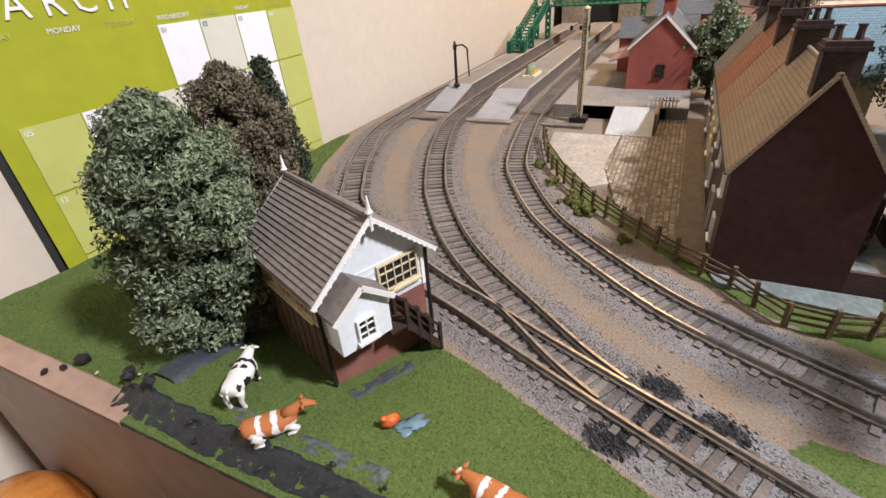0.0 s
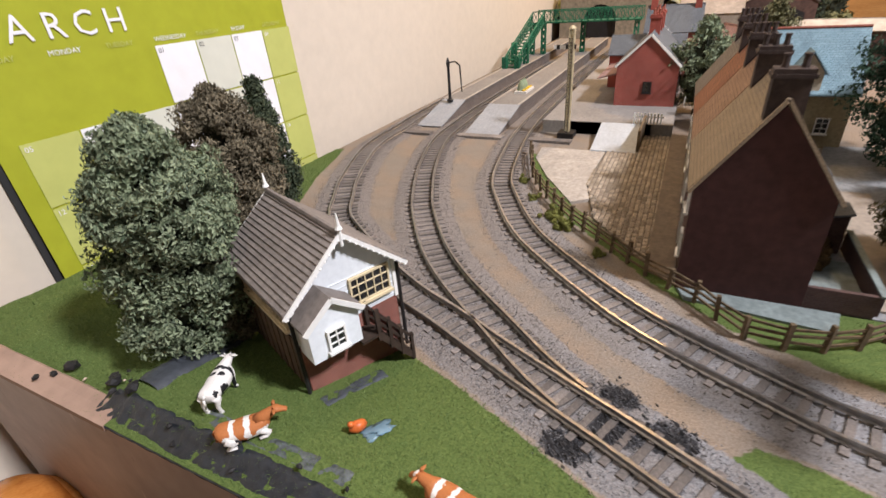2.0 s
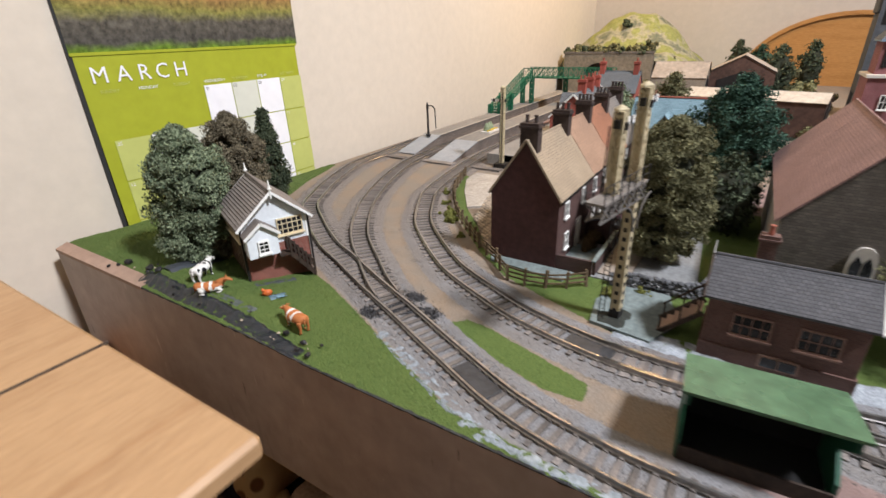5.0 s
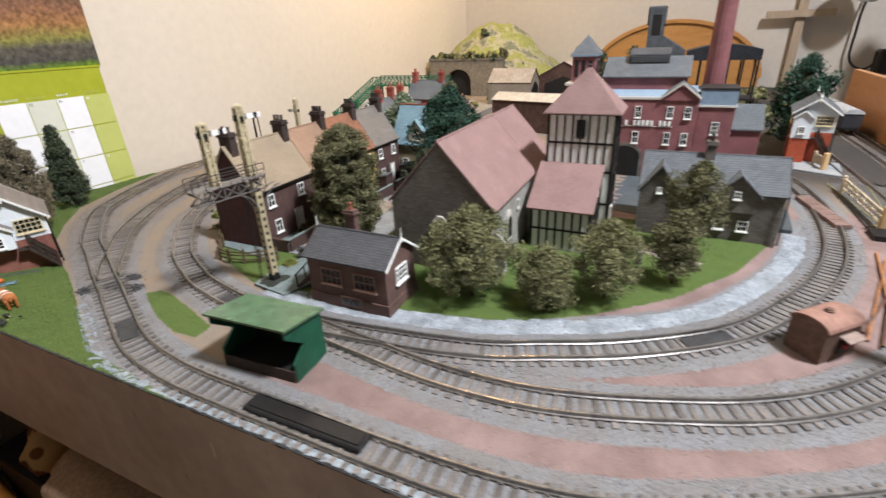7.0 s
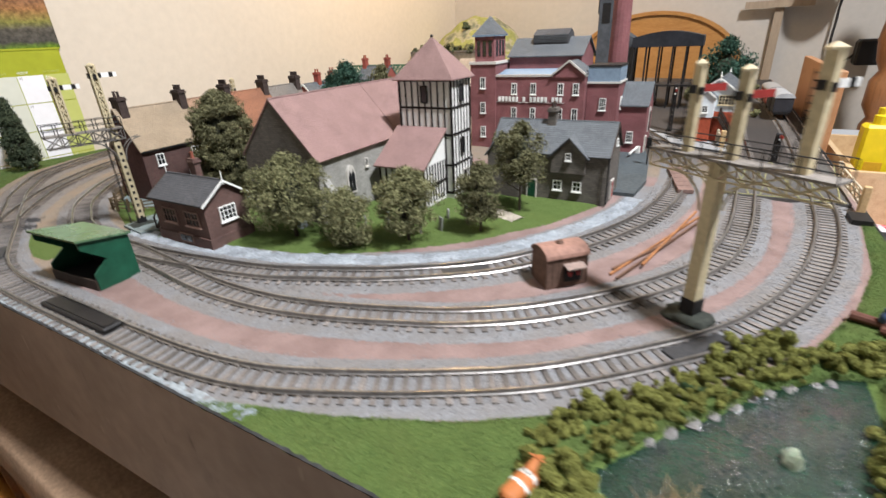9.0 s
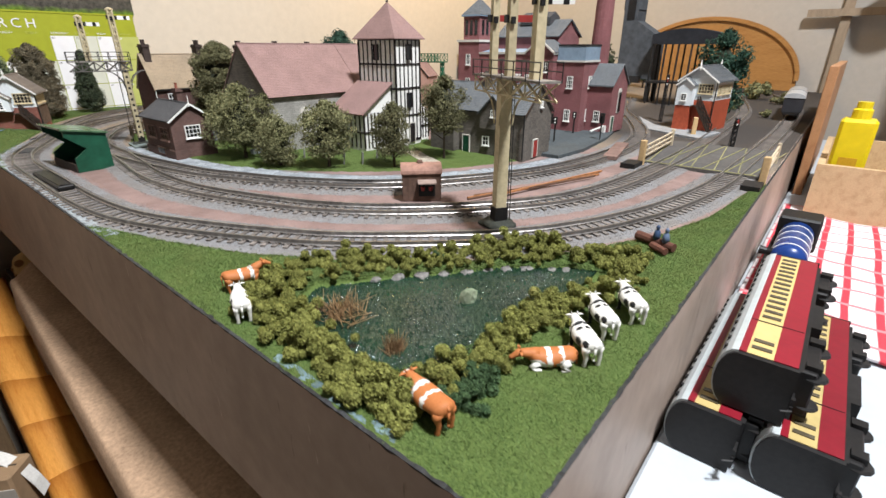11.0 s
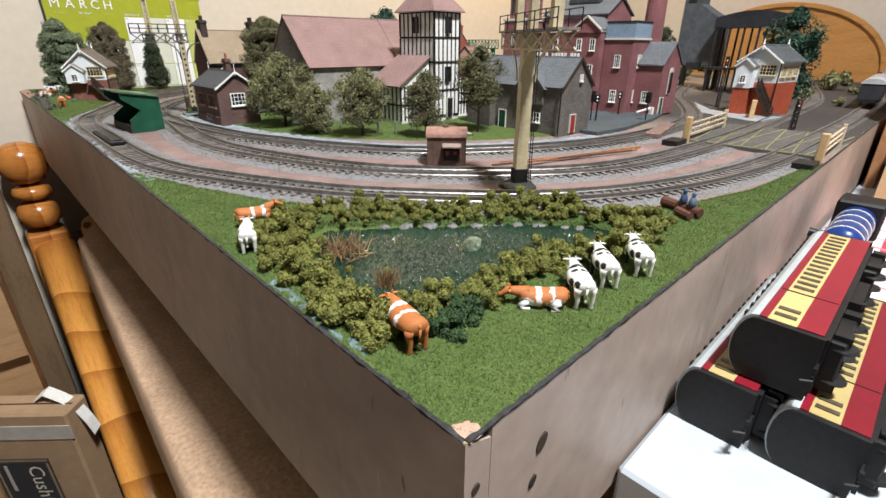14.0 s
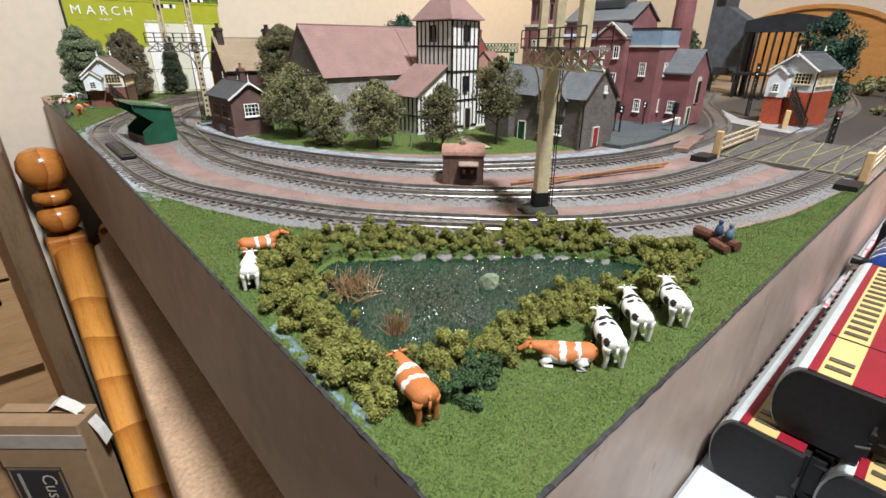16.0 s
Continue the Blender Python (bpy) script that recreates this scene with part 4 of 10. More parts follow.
# ---- weighing hut of brick ----
def brick_hut():
    t = thing("brick_hut", (0.157, 0.559, 0), 0, "small red-brown brick hut with slate roof and white windows", "hut")
    l, w, eave, ridge = 0.0375, 0.0225, 0.041, 0.056
    bm = bmesh.new()
    poly_prism(bm, [(-w, -0.002), (w, -0.002), (w, eave), (0, ridge), (-w, eave)], -l, l, "y")
    HUT_BRICK = brick_mat("plum_hut_brick", (0.140, 0.076, 0.062), (0.105, 0.056, 0.048), (0.15, 0.105, 0.09), 0.0032, 0.0011)
    part("wall", bm, HUT_BRICK, t)
    part("plinth", boxes((-w - 0.0012, w + 0.0012, -l - 0.0012, l + 0.0012, -0.003, 0.008)), HUT_BRICK, t)
    sl = (ridge - eave) / w
    for s in (-1, 1):
        b = bmesh.new()
        poly_prism(b, [(s * (w + 0.003), eave - 0.003 * sl), (0, ridge), (0, ridge + 0.0016), (s * (w + 0.003), eave - 0.003 * sl + 0.0014)], -l - 0.0025, l + 0.0025, "y")
        part("roof_slope", b, ROOF_DARK, t)
        for e in (-1, 1):
            g = bmesh.new()
            y = e * (l + 0.0032)
            bar(g, (s * (w + 0.003), y, eave - 0.003 * sl), (0, y, ridge + 0.001), 0.0010, 0.0018)
            part("bargeboard", g, WHITE if e < 0 else DARK_WOOD, t)
    b = bmesh.new()
    rod(b, (0, -l - 0.0025, ridge + 0.0016), (0, l + 0.0025, ridge + 0.0016), 0.001, 6)
    part("ridge_tiles", b, ROOF_DARK, t)
    for e in (-1, 1):
        f = bmesh.new()
        rod(f, (0, e * (l + 0.0032), ridge - 0.002), (0, e * (l + 0.0032), ridge + 0.010), 0.0007, 6, 0.0003)
        part("finial", f, WHITE, t)
    window(t, (0.0, -l - 0.0001, 0.020), 0, 0.017, 0.014, 4, 3)
    for y in (-0.018, 0.014):
        window(t, (-w - 0.0001, y, 0.018), -90, 0.020, 0.014, 4, 2, mat("faded_brown_frame", (0.24, 0.15, 0.12), 0.7, 0.15))
    lower = part("lower_window", boxes((-w - 0.0014, -w, -0.013, 0.007, 0.001, 0.009)), mat("lower_arch_frame", (0.28, 0.18, 0.14), 0.7, 0.15), t)
    part("pane", boxes((-w - 0.0018, -w - 0.001, -0.0115, -0.0035, 0.002, 0.008), (-w - 0.0018, -w - 0.001, -0.0025, 0.0055, 0.002, 0.008)), GLASS_DARK, lower)
    chimney(t, 0.013, 0.014, 0.035, 0.070, 0.006, 0.009, HUT_BRICK, 1, POT_RED)
    for k in range(6):
        part("step", boxes((-0.012, 0.004, l + 0.0022 + 0.004 * k, l + 0.0060 + 0.004 * k, 0.0196 - 0.004 * k, 0.0212 - 0.004 * k)), BARE_PLY, t)
    for x in (-0.0132, 0.0052):
        g = bmesh.new()
        bar(g, (x, l + 0.002, 0.0215), (x, l + 0.026, -0.001), 0.0012, 0.0030)
        bar(g, (x, l + 0.002, 0.0345), (x, l + 0.026, 0.0115), 0.0010, 0.0012)
        for f in (0.1, 0.5, 0.95):
            bar(g, (x, l + 0.002 + 0.024 * f, 0.0215 - 0.0225 * f), (x, l + 0.002 + 0.024 * f, 0.0345 - 0.023 * f), 0.0010, 0.0010)
        part("stair_side", g, DARK_WOOD, t)


brick_hut()


# ---- grey stone station cottage ----
def cottage():
    t, body = gable_house("stone_cottage", (0.425, 0.297, lie(0.3)), 90, 0.130, 0.062, 0.050, 0.078, STONE_GREY, ROOF_SLATE, "grey stone cottage with slate roof, dormer gable and green door", "house", barge=DARK_WOOD)
    # own x runs along the world's y; the front looks along the world's -x, which is the cottage's +y
    g = bmesh.new()
    poly_prism(g, [(-0.018, 0.03), (0.018, 0.03), (0.018, 0.048), (0.0, 0.066), (-0.018, 0.048)], 0.0, 0.0345, "y")
    o = part("dormer", g, STONE_GREY, t)
    o.matrix_basis = pose(-0.024, 0, 0)
    for s in (-1, 1):
        b = bmesh.new()
        poly_prism(b, [(s * 0.021, 0.0462), (0, 0.0672), (0, 0.0688), (s * 0.0222, 0.0466)], 0.0, 0.037, "y")
        part("roof_slope", b, ROOF_SLATE, o)
    for x in (-0.034, -0.013):
        window(t, (x, 0.0312, 0.010), 180, 0.0095, 0.011, 2, 2)
    window(t, (-0.024, 0.0346, 0.044), 180, 0.006, 0.008, 2, 2)
    window(t, (0.043, 0.0312, 0.034), 180, 0.005, 0.007, 2, 2)
    door(t, (0.016, 0.0312, -0.001), 180, 0.0095, 0.020, GREEN_PAINT)
    door(t, (-0.0652, 0.006, -0.001), -90, 0.0095, 0.020, RED_PAINT)
    window(t, (-0.0652, -0.004, 0.055), -90, 0.005, 0.007, 2, 2)
    chimney(t, 0.004, 0.0, 0.070, 0.093, 0.009, 0.012, STONE_GREY, 2, POT)
    # cross wing towards the church
    w = bmesh.new()
    poly_prism(w, [(0.028, -0.003), (0.065, -0.003), (0.065, 0.048), (0.0465, 0.072), (0.028, 0.048)], 0.0, 0.042, "y")
    o2 = part("cross_wing", w, STONE_GREY, t)
    for a, b2 in ((0.025, 0.0465), (0.068, 0.0465)):
        b = bmesh.new()
        poly_prism(b, [(a, 0.0445), (b2, 0.0735), (b2, 0.0751), (a, 0.0461)], 0.0, 0.045, "y")
        part("roof_slope", b, ROOF_SLATE, o2)
    window(t, (0.0465, 0.0422, 0.046), 180, 0.005, 0.006, 2, 2)
    p = bmesh.new()
    rod(p, (-0.066, 0.0345, 0), (-0.066, 0.0345, 0.05), 0.0009, 6)
    part("drainpipe", p, IRON, t)


cottage()

# ---- foliage ----
def leaf_mat(name, dark, light, rough=0.75, patch=None):
    m, nt, b, tc = base_mat(name, rough, 0, 0.2)
    ge = nt.nodes.new("ShaderNodeNewGeometry")
    s = noise_node(nt, tc.outputs["Object"], 60, 3)
    c = ramp(nt, ge.outputs["Random Per Island"], [(0, dark), (0.6, tone(light, 0.8)), (1, light)])
    c = mixc(nt, 1.0, c, ramp(nt, s, [(0.3, (0.7,) * 3), (0.7, (1.25,) * 3)]), "MULTIPLY")
    if patch:
        w = noise_node(nt, tc.outputs["Object"], 34, 5, 0.65)
        c = mixc(nt, ramp(nt, w, [(0.44, (0, 0, 0)), (0.60, (0.75, 0.75, 0.75))]), c, ramp(nt, ge.outputs["Random Per Island"], [(0, tone(patch, 0.5)), (1, patch)]))
    nt.links.new(c, b.inputs["Base Color"])
    b.inputs["Subsurface Weight"].default_value = 0.0
    return m


LEAF_GREEN = leaf_mat("grey_green_foliage", (0.055, 0.082, 0.045), (0.255, 0.305, 0.185), 0.5)
LEAF_BROWN = leaf_mat("brown_green_foliage", (0.075, 0.064, 0.040), (0.205, 0.175, 0.115))
LEAF_DARK = leaf_mat("dark_conifer_foliage", (0.020, 0.032, 0.018), (0.085, 0.105, 0.060))
LEAF_BLUE = leaf_mat("blue_green_foliage", (0.012, 0.034, 0.024), (0.050, 0.105, 0.070))
LEAF_OLIVE = leaf_mat("olive_foliage", (0.062, 0.061, 0.028), (0.190, 0.182, 0.092))
LEAF_APPLE = leaf_mat("dull_orchard_foliage", (0.075, 0.078, 0.032), (0.250, 0.245, 0.120))
LEAF_BUSH = leaf_mat("yellow_green_lichen", (0.105, 0.112, 0.024), (0.245, 0.250, 0.066))
LEAF_TURF = leaf_mat("green_static_grass", (0.066, 0.118, 0.028), (0.136, 0.200, 0.062), 0.75, (0.176, 0.218, 0.070))
TWIG = mat("dry_twig", (0.22, 0.13, 0.06), 0.8, 0.3, 300, 0.2)
BARK = mat("bark", (0.060, 0.044, 0.032), 0.9, 0.3, 300, 0.6)


# dark fill for crowns: stands in for the shade between the leaves
CORE_SHADE = mat("crown_inner_shade", (0.030, 0.034, 0.020), 0.9, 0.3, 200, 0.5)


def scatter_leaves(centres, normals, size, seed, long=1.6, tilt=0.9):
    """One small folded leaf of two triangles at each place, turned at random about the outward way."""
    r = np.random.default_rng(seed)
    n = len(centres)
    nrm = normals + r.normal(0, tilt, (n, 3))
    nrm /= np.linalg.norm(nrm, axis=1, keepdims=True) + 1e-9
    t = np.cross(nrm, r.normal(0, 1, (n, 3)))
    t /= np.linalg.norm(t, axis=1, keepdims=True) + 1e-9
    u = np.cross(nrm, t)
    s = size * r.uniform(0.6, 1.4, (n, 1))
    a = centres - t * s * long
    b = centres + u * s * 0.7 + nrm * s * 0.25
    c = centres + t * s * long
    d = centres - u * s * 0.7 + nrm * s * 0.25
    v = np.stack([a, b, c, d], 1).reshape(-1, 3)
    i = np.arange(n) * 4
    f = np.concatenate([np.stack([i, i + 1, i + 2], 1), np.stack([i, i + 2, i + 3], 1)])
    return v, f


def pydata_mesh(v, f, material, smooth=False):
    me = bpy.data.meshes.new("leaves")
    me.from_pydata(np.asarray(v).tolist(), [], np.asarray(f).tolist() if not isinstance(f, list) else f)
    me.materials.append(material)
    return me


def crown_mesh(shape, clumps, clump_r, per, leaf, material, seed, core=0.72, layers=0):
    """A crown of leaf clumps over a hidden ragged core. shape(u in 0..1, angle) gives the radius at a share of the height; height is shape.h."""
    r = np.random.default_rng(seed)
    h, z0, prof = shape
    cs = []
    for k in range(clumps):
        u = r.uniform(0, 1) ** 0.9
        if layers:
            u = (math.floor(u * layers + 0.25 * math.sin(seed + k)) + 0.12 + 0.76 * r.uniform()) / layers
        a = r.uniform(0, math.tau)
        u = min(0.985, max(0.01, u))
        rad = prof(u) * r.uniform(0.45, 1.12) * (1 + 0.22 * math.sin(3 * a + seed) * math.cos(5 * u + seed)) if core < 0.57 and clump_r > 0.0072 else prof(u) * (0.80 + 0.16 * r.normal(0, 0.6) + 0.10 * math.sin(3 * a + seed + 7 * u))
        if u > 0.80:
            rad *= math.sqrt(r.uniform(0.02, 1.0))
        cs.append((rad * math.cos(a), rad * math.sin(a), z0 + h * u))
    cs = np.array(cs)
    idx = np.repeat(np.arange(clumps), per)
    off = r.normal(0, 1, (clumps * per, 3))
    off /= np.linalg.norm(off, axis=1, keepdims=True)
    rr = clump_r * r.uniform(0.55, 1.05, (len(idx), 1)) * r.uniform(0.7, 1.25, clumps)[idx][:, None]
    off[:, 2] *= 0.8
    pts = cs[idx] + off * rr
    nrm = off + np.stack([cs[idx][:, 0], cs[idx][:, 1], np.zeros(len(idx))], 1) / (np.linalg.norm(cs[idx][:, :2], axis=1, keepdims=True) + 1e-6) * 0.5
    v, f = scatter_leaves(pts, nrm, leaf, seed)
    # ragged core, coloured dark in place of the shade inside the crown
    cv, cf = [], []
    nu, na = 9, 14
    for i in range(nu):
        u = i / (nu - 1)
        for k in range(na):
            a = math.tau * k / na
            rad = max(0.0006, prof(u) * core * (1 + 0.18 * math.sin(5 * a + 9 * u + seed) + 0.1 * r.normal()))
            cv.append((rad * math.cos(a), rad * math.sin(a), z0 + h * (0.05 + 0.80 * u)))
    for i in range(nu - 1):
        for k in range(na):
            a, b = i * na + k, i * na + (k + 1) % na
            cf += [(a, b, b + na), (a, b + na, a + na)]
    m = len(v)
    f = np.concatenate([f, np.array(cf) + m])
    v = np.concatenate([v, np.array(cv)])
    me = pydata_mesh(v, f, material)
    me.materials.append(CORE_SHADE)
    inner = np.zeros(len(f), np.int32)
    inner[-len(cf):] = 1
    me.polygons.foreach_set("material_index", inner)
    return me


def tree(name, at, height, radius, base, prof, material, label, clumps=130, per=70, clump_r=0.009, leaf=0.0012, seed=1, layers=0, trunk_r=0.003, group="", core=0.72):
    t = thing(name, at, 0, label, "tree", group)
    bm = bmesh.new()
    top = base + (height - base) * 0.6
    rod(bm, (0, 0, -0.003), (0.0005, 0, top), trunk_r, 8, trunk_r * 0.4)
    rr = random.Random(seed)
    for k in range(9):
        z = base * 0.7 + (top - base * 0.7) * k / 9
        a = rr.uniform(0, math.tau)
        ln = radius * rr.uniform(0.5, 0.85)
        rod(bm, (0, 0, z), (ln * math.cos(a), ln * math.sin(a), z + ln * 0.7), trunk_r * 0.45, 5, trunk_r * 0.15)
    part("trunk", bm, BARK, t)
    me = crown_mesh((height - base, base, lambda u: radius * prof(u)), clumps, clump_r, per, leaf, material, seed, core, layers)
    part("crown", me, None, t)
    return t


def column(u):
    return max(0.0, 1 - (2 * abs(u - 0.47)) ** 4.5) ** 0.5 * (0.86 + 0.14 * (1 - u))


def dome(u):
    return max(0.0, 1 - (2 * abs(u - 0.45)) ** 2.6) ** 0.5


def cone(u):
    return (1 - u) ** 0.6 * min(1, u * 6 + 0.4)


tree("tree", (0.063, 0.998, gz(0.06, 1.0)), 0.116, 0.0335, 0.004, column, LEAF_GREEN, "tall bushy grey-green model tree beside the signal box", 460, 170, 0.0070, 0.00080, 3, layers=7, core=0.60)
tree("tree", (0.136, 1.036, gz(0.136, 1.036)), 0.119, 0.032, 0.006, column, LEAF_BROWN, "brownish model tree behind the signal box", 420, 150, 0.0068, 0.00078, 5, core=0.50)
tree("shrub", (0.070, 0.981, gz(0.07, 0.981)), 0.046, 0.011, 0.002, column, LEAF_BROWN, "low brown shrub beside the signal box wall", 60, 110, 0.0050, 0.00075, 6, core=0.5)
tree("tree", (0.222, 1.092, gz(0.222, 1.092)), 0.108, 0.023, 0.004, cone, LEAF_DARK, "dark slender conifer by the wall", 240, 80, 0.006, 0.001, 8, core=0.5)
tree("tree", (0.258, 0.642, gz(0.258, 0.642)), 0.120, 0.036, 0.010, column, LEAF_OLIVE, "dense rounded olive-green tree beside the terrace", 400, 140, 0.0068, 0.00080, 11, layers=8, core=0.52)
tree("tree", (0.445, 0.605, -0.003), 0.138, 0.046, 0.012, dome, LEAF_BLUE, "large dark blue-green tree behind the church", 260, 90, 0.010, 0.0012, 13, core=0.52)
tree("tree", (0.610, 0.770, 0.0), 0.105, 0.034, 0.010, dome, LEAF_GREEN, "grey-green tree by the station house", 120, 70, 0.0095, 0.0013, 15, core=0.5)
tree("tree", (0.905, 0.142, -0.008), 0.146, 0.040, 0.012, dome, LEAF_BLUE, "dark green tree beyond the far signal box", 150, 60, 0.0125, 0.0018, 17, core=0.5)
ORCH = "trees along the churchyard"
tree("tree", (0.190, 0.474, gz(0.19, 0.474)), 0.076, 0.034, 0.014, dome, LEAF_APPLE, "open dull-green deciduous tree in the churchyard", 152, 102, 0.0085, 0.00078, 21, trunk_r=0.0022, group=ORCH, core=0.34)
tree("tree", (0.196, 0.414, gz(0.196, 0.414)), 0.050, 0.019, 0.005, dome, LEAF_APPLE, "low bushy dull-green tree in the churchyard", 114, 85, 0.0075, 0.00078, 22, trunk_r=0.0018, group=ORCH, core=0.34)
tree("tree", (0.228, 0.372, gz(0.228, 0.372)), 0.066, 0.025, 0.014, dome, LEAF_APPLE, "small round-headed tree in the churchyard", 123, 93, 0.0075, 0.00078, 23, trunk_r=0.0018, group=ORCH, core=0.34)
tree("tree", (0.276, 0.322, gz(0.276, 0.322)), 0.064, 0.018, 0.013, dome, LEAF_OLIVE, "slim olive tree in the churchyard", 95, 85, 0.0075, 0.00078, 24, trunk_r=0.0016, group=ORCH, core=0.34)
tree("tree", (0.345, 0.309, gz(0.345, 0.309)), 0.088, 0.023, 0.030, dome, LEAF_OLIVE, "taller olive-brown tree before the stone cottage", 133, 85, 0.0075, 0.00078, 25, trunk_r=0.0016, group=ORCH, core=0.34)

# ---- grass and ballast ----
def blades(name, polys, count, height, material, label, seed, avoid=True):
    r = np.random.default_rng(seed)
    pts = []
    tot = sum(abs(sum(p[i][0] * p[(i + 1) % len(p)][1] - p[(i + 1) % len(p)][0] * p[i][1] for i in range(len(p)))) for p in polys)
    for p in polys:
        a = np.array(p)
        area = abs(sum(p[i][0] * p[(i + 1) % len(p)][1] - p[(i + 1) % len(p)][0] * p[i][1] for i in range(len(p))))
        lo, hi = a.min(0), a.max(0)
        need = int(count * area / tot)
        got = 0
        while got < need:
            q = r.uniform(lo, hi, (need * 2, 2))
            q = q[soft_poly(q[:, 0], q[:, 1], p, 0.003) > 0.45]
            q = q[(q[:, 0] > 0.0009) & (q[:, 1] > 0.0009) & (q[:, 1] < 1.148)]
            q = q[soft_poly(q[:, 0], q[:, 1], POND, 0.004) < 0.5]
            q = q[:need - got]
            got += len(q)
            pts.append(q)
    q = np.concatenate(pts)
    td = near_track(q[:, 0], q[:, 1])
    q = q[td > 0.019]
    gr = np.ones(len(q))
    z = ground_z(q[:, 0], q[:, 1], near_track(q[:, 0], q[:, 1]), gr, np.zeros(len(q)))
    n = len(q)
    base = np.stack([q[:, 0], q[:, 1], z - 0.0004], 1)
    a = r.uniform(0, math.tau, n)
    w = np.stack([np.cos(a), np.sin(a), np.zeros(n)], 1) * 0.00020
    lean = np.stack([r.normal(0, 0.8, n), r.normal(0, 0.8, n), np.ones(n)], 1)
    tip = base + lean * (height * r.uniform(0.5, 1.3, (n, 1)))
    v = np.stack([base - w, base + w, tip], 1).reshape(-1, 3)
    f = (np.arange(n)[:, None] * 3 + np.arange(3)[None, :])
    ob = part(name, pydata_mesh(v, f, material), None)
    return tagged(ob, label, "grass", kind="stuff")


blades("grass", [G_POND], 150000, 0.0013, LEAF_TURF, "bright green static grass on the pond field", 31)
blades("grass", [G_SBOX], 80000, 0.0014, LEAF_TURF, "green static grass round the signal box", 32)
blades("grass", [G_CHURCH, G_FENCE, G_ISLE], 42000, 0.0014, LEAF_TURF, "green static grass of the churchyard and verges", 33)


def grains(name, lines, count, material, label, seed, spread=(0.004, 0.027), size=0.00021, stretch=(0.0, 2.0)):
    r = np.random.default_rng(seed)
    pts = [(q, d) for ln in lines for q, d in LINES[ln] if q.x < 0.5 and stretch[0] <= q.y < stretch[1]]
    k = r.integers(0, len(pts), count)
    off = r.uniform(-spread[1], spread[1], count)
    p = np.array([(pts[i][0].x - pts[i][1].y * o, pts[i][0].y + pts[i][1].x * o) for i, o in zip(k, off)])
    p += r.normal(0, 0.0015, p.shape)
    p = p[(p[:, 0] > 0.003) & (p[:, 1] > 0.003)]
    td = near_track(p[:, 0], p[:, 1])
    z = ground_z(p[:, 0], p[:, 1], td, np.zeros(len(p)), np.zeros(len(p)))
    n = len(p)
    c = np.stack([p[:, 0], p[:, 1], z], 1)
    s = size * r.uniform(0.6, 1.6, (n, 1, 1))
    tet = np.array([(1, 1, 1), (1, -1, -1), (-1, 1, -1), (-1, -1, 1)]) * 1.0
    v = (c[:, None, :] + (tet[None] + r.normal(0, 0.45, (n, 4, 3))) * s).reshape(-1, 3)
    f = (np.arange(n)[:, None, None] * 4 + np.array([(0, 1, 2), (0, 3, 1), (0, 2, 3), (1, 3, 2)])[None]).reshape(-1, 3)
    ob = part(name, pydata_mesh(v, f, material), None)
    return tagged(ob, label, "ballast", kind="stuff")


BALLAST = leaf_mat("mixed_grey_ballast", (0.175, 0.176, 0.18), (0.265, 0.269, 0.28), 0.9)
BALLAST_BROWN = leaf_mat("brown_grey_ballast", (0.138, 0.126, 0.117), (0.215, 0.20, 0.188), 0.9)
BALLAST_DARK = leaf_mat("sooty_brown_ballast", (0.140, 0.126, 0.115), (0.255, 0.235, 0.218), 0.9)
grains("ballast", ["outer_track"], 34000, BALLAST, "loose pale grey ballast chippings along the outer line", 41, stretch=(0.0, 0.82))
grains("ballast", ["loop_track", "inner_track", "middle_track"], 40000, BALLAST_BROWN, "brownish grey ballast chippings between the rails", 42, stretch=(0.0, 0.80))
grains("ballast", ["outer_track", "loop_track", "inner_track"], 56000, BALLAST_DARK, "sooty brown ballast chippings round the station curve", 43, stretch=(0.80, 2.0))
grains("ballast", ["outer_track"], 7000, BALLAST, "pale grey ballast shoulder beside the signal box field", 44, stretch=(0.70, 0.90), spread=(0.0, 0.023))

# ---- pond ----
def water_material():
    m, nt, b, tc = base_mat("pond_water", 0.035, 0, 0.7)
    n = noise_node(nt, tc.outputs["Object"], 640, 5, 0.75)
    s = noise_node(nt, tc.outputs["Object"], 35, 3)
    c = ramp(nt, s, [(0.3, (0.006, 0.020, 0.011)), (0.7, (0.013, 0.038, 0.021))])
    nt.links.new(c, b.inputs["Base Color"])
    add_bump(nt, b, n, 0.6, 0.0006)
    return m


wr = np.random.default_rng(9)
wx, wy = np.meshgrid(np.arange(0.012, 0.196, 0.0009), np.arange(0.052, 0.186, 0.0009))
wz = 0.00022 * waves(wx, wy, 900, 41) + wr.normal(0, 0.00028, wx.shape) + 0.0006 * (wr.uniform(0, 1, wx.shape) > 0.965)
pond_ob = part("pond", grid_mesh(wx, wy, wz, water_material()), None)
for p in pond_ob.data.polygons:
    p.use_smooth = False
pond_ob.matrix_basis = pose(0, 0, lie(0.11) - 0.0036)
tagged(pond_ob, "still dark green resin pond ringed by bushes", "pond", kind="structure")

STONE = mat("grey_pond_stone", (0.20, 0.19, 0.18), 0.85, 0.3, 300, 0.6)


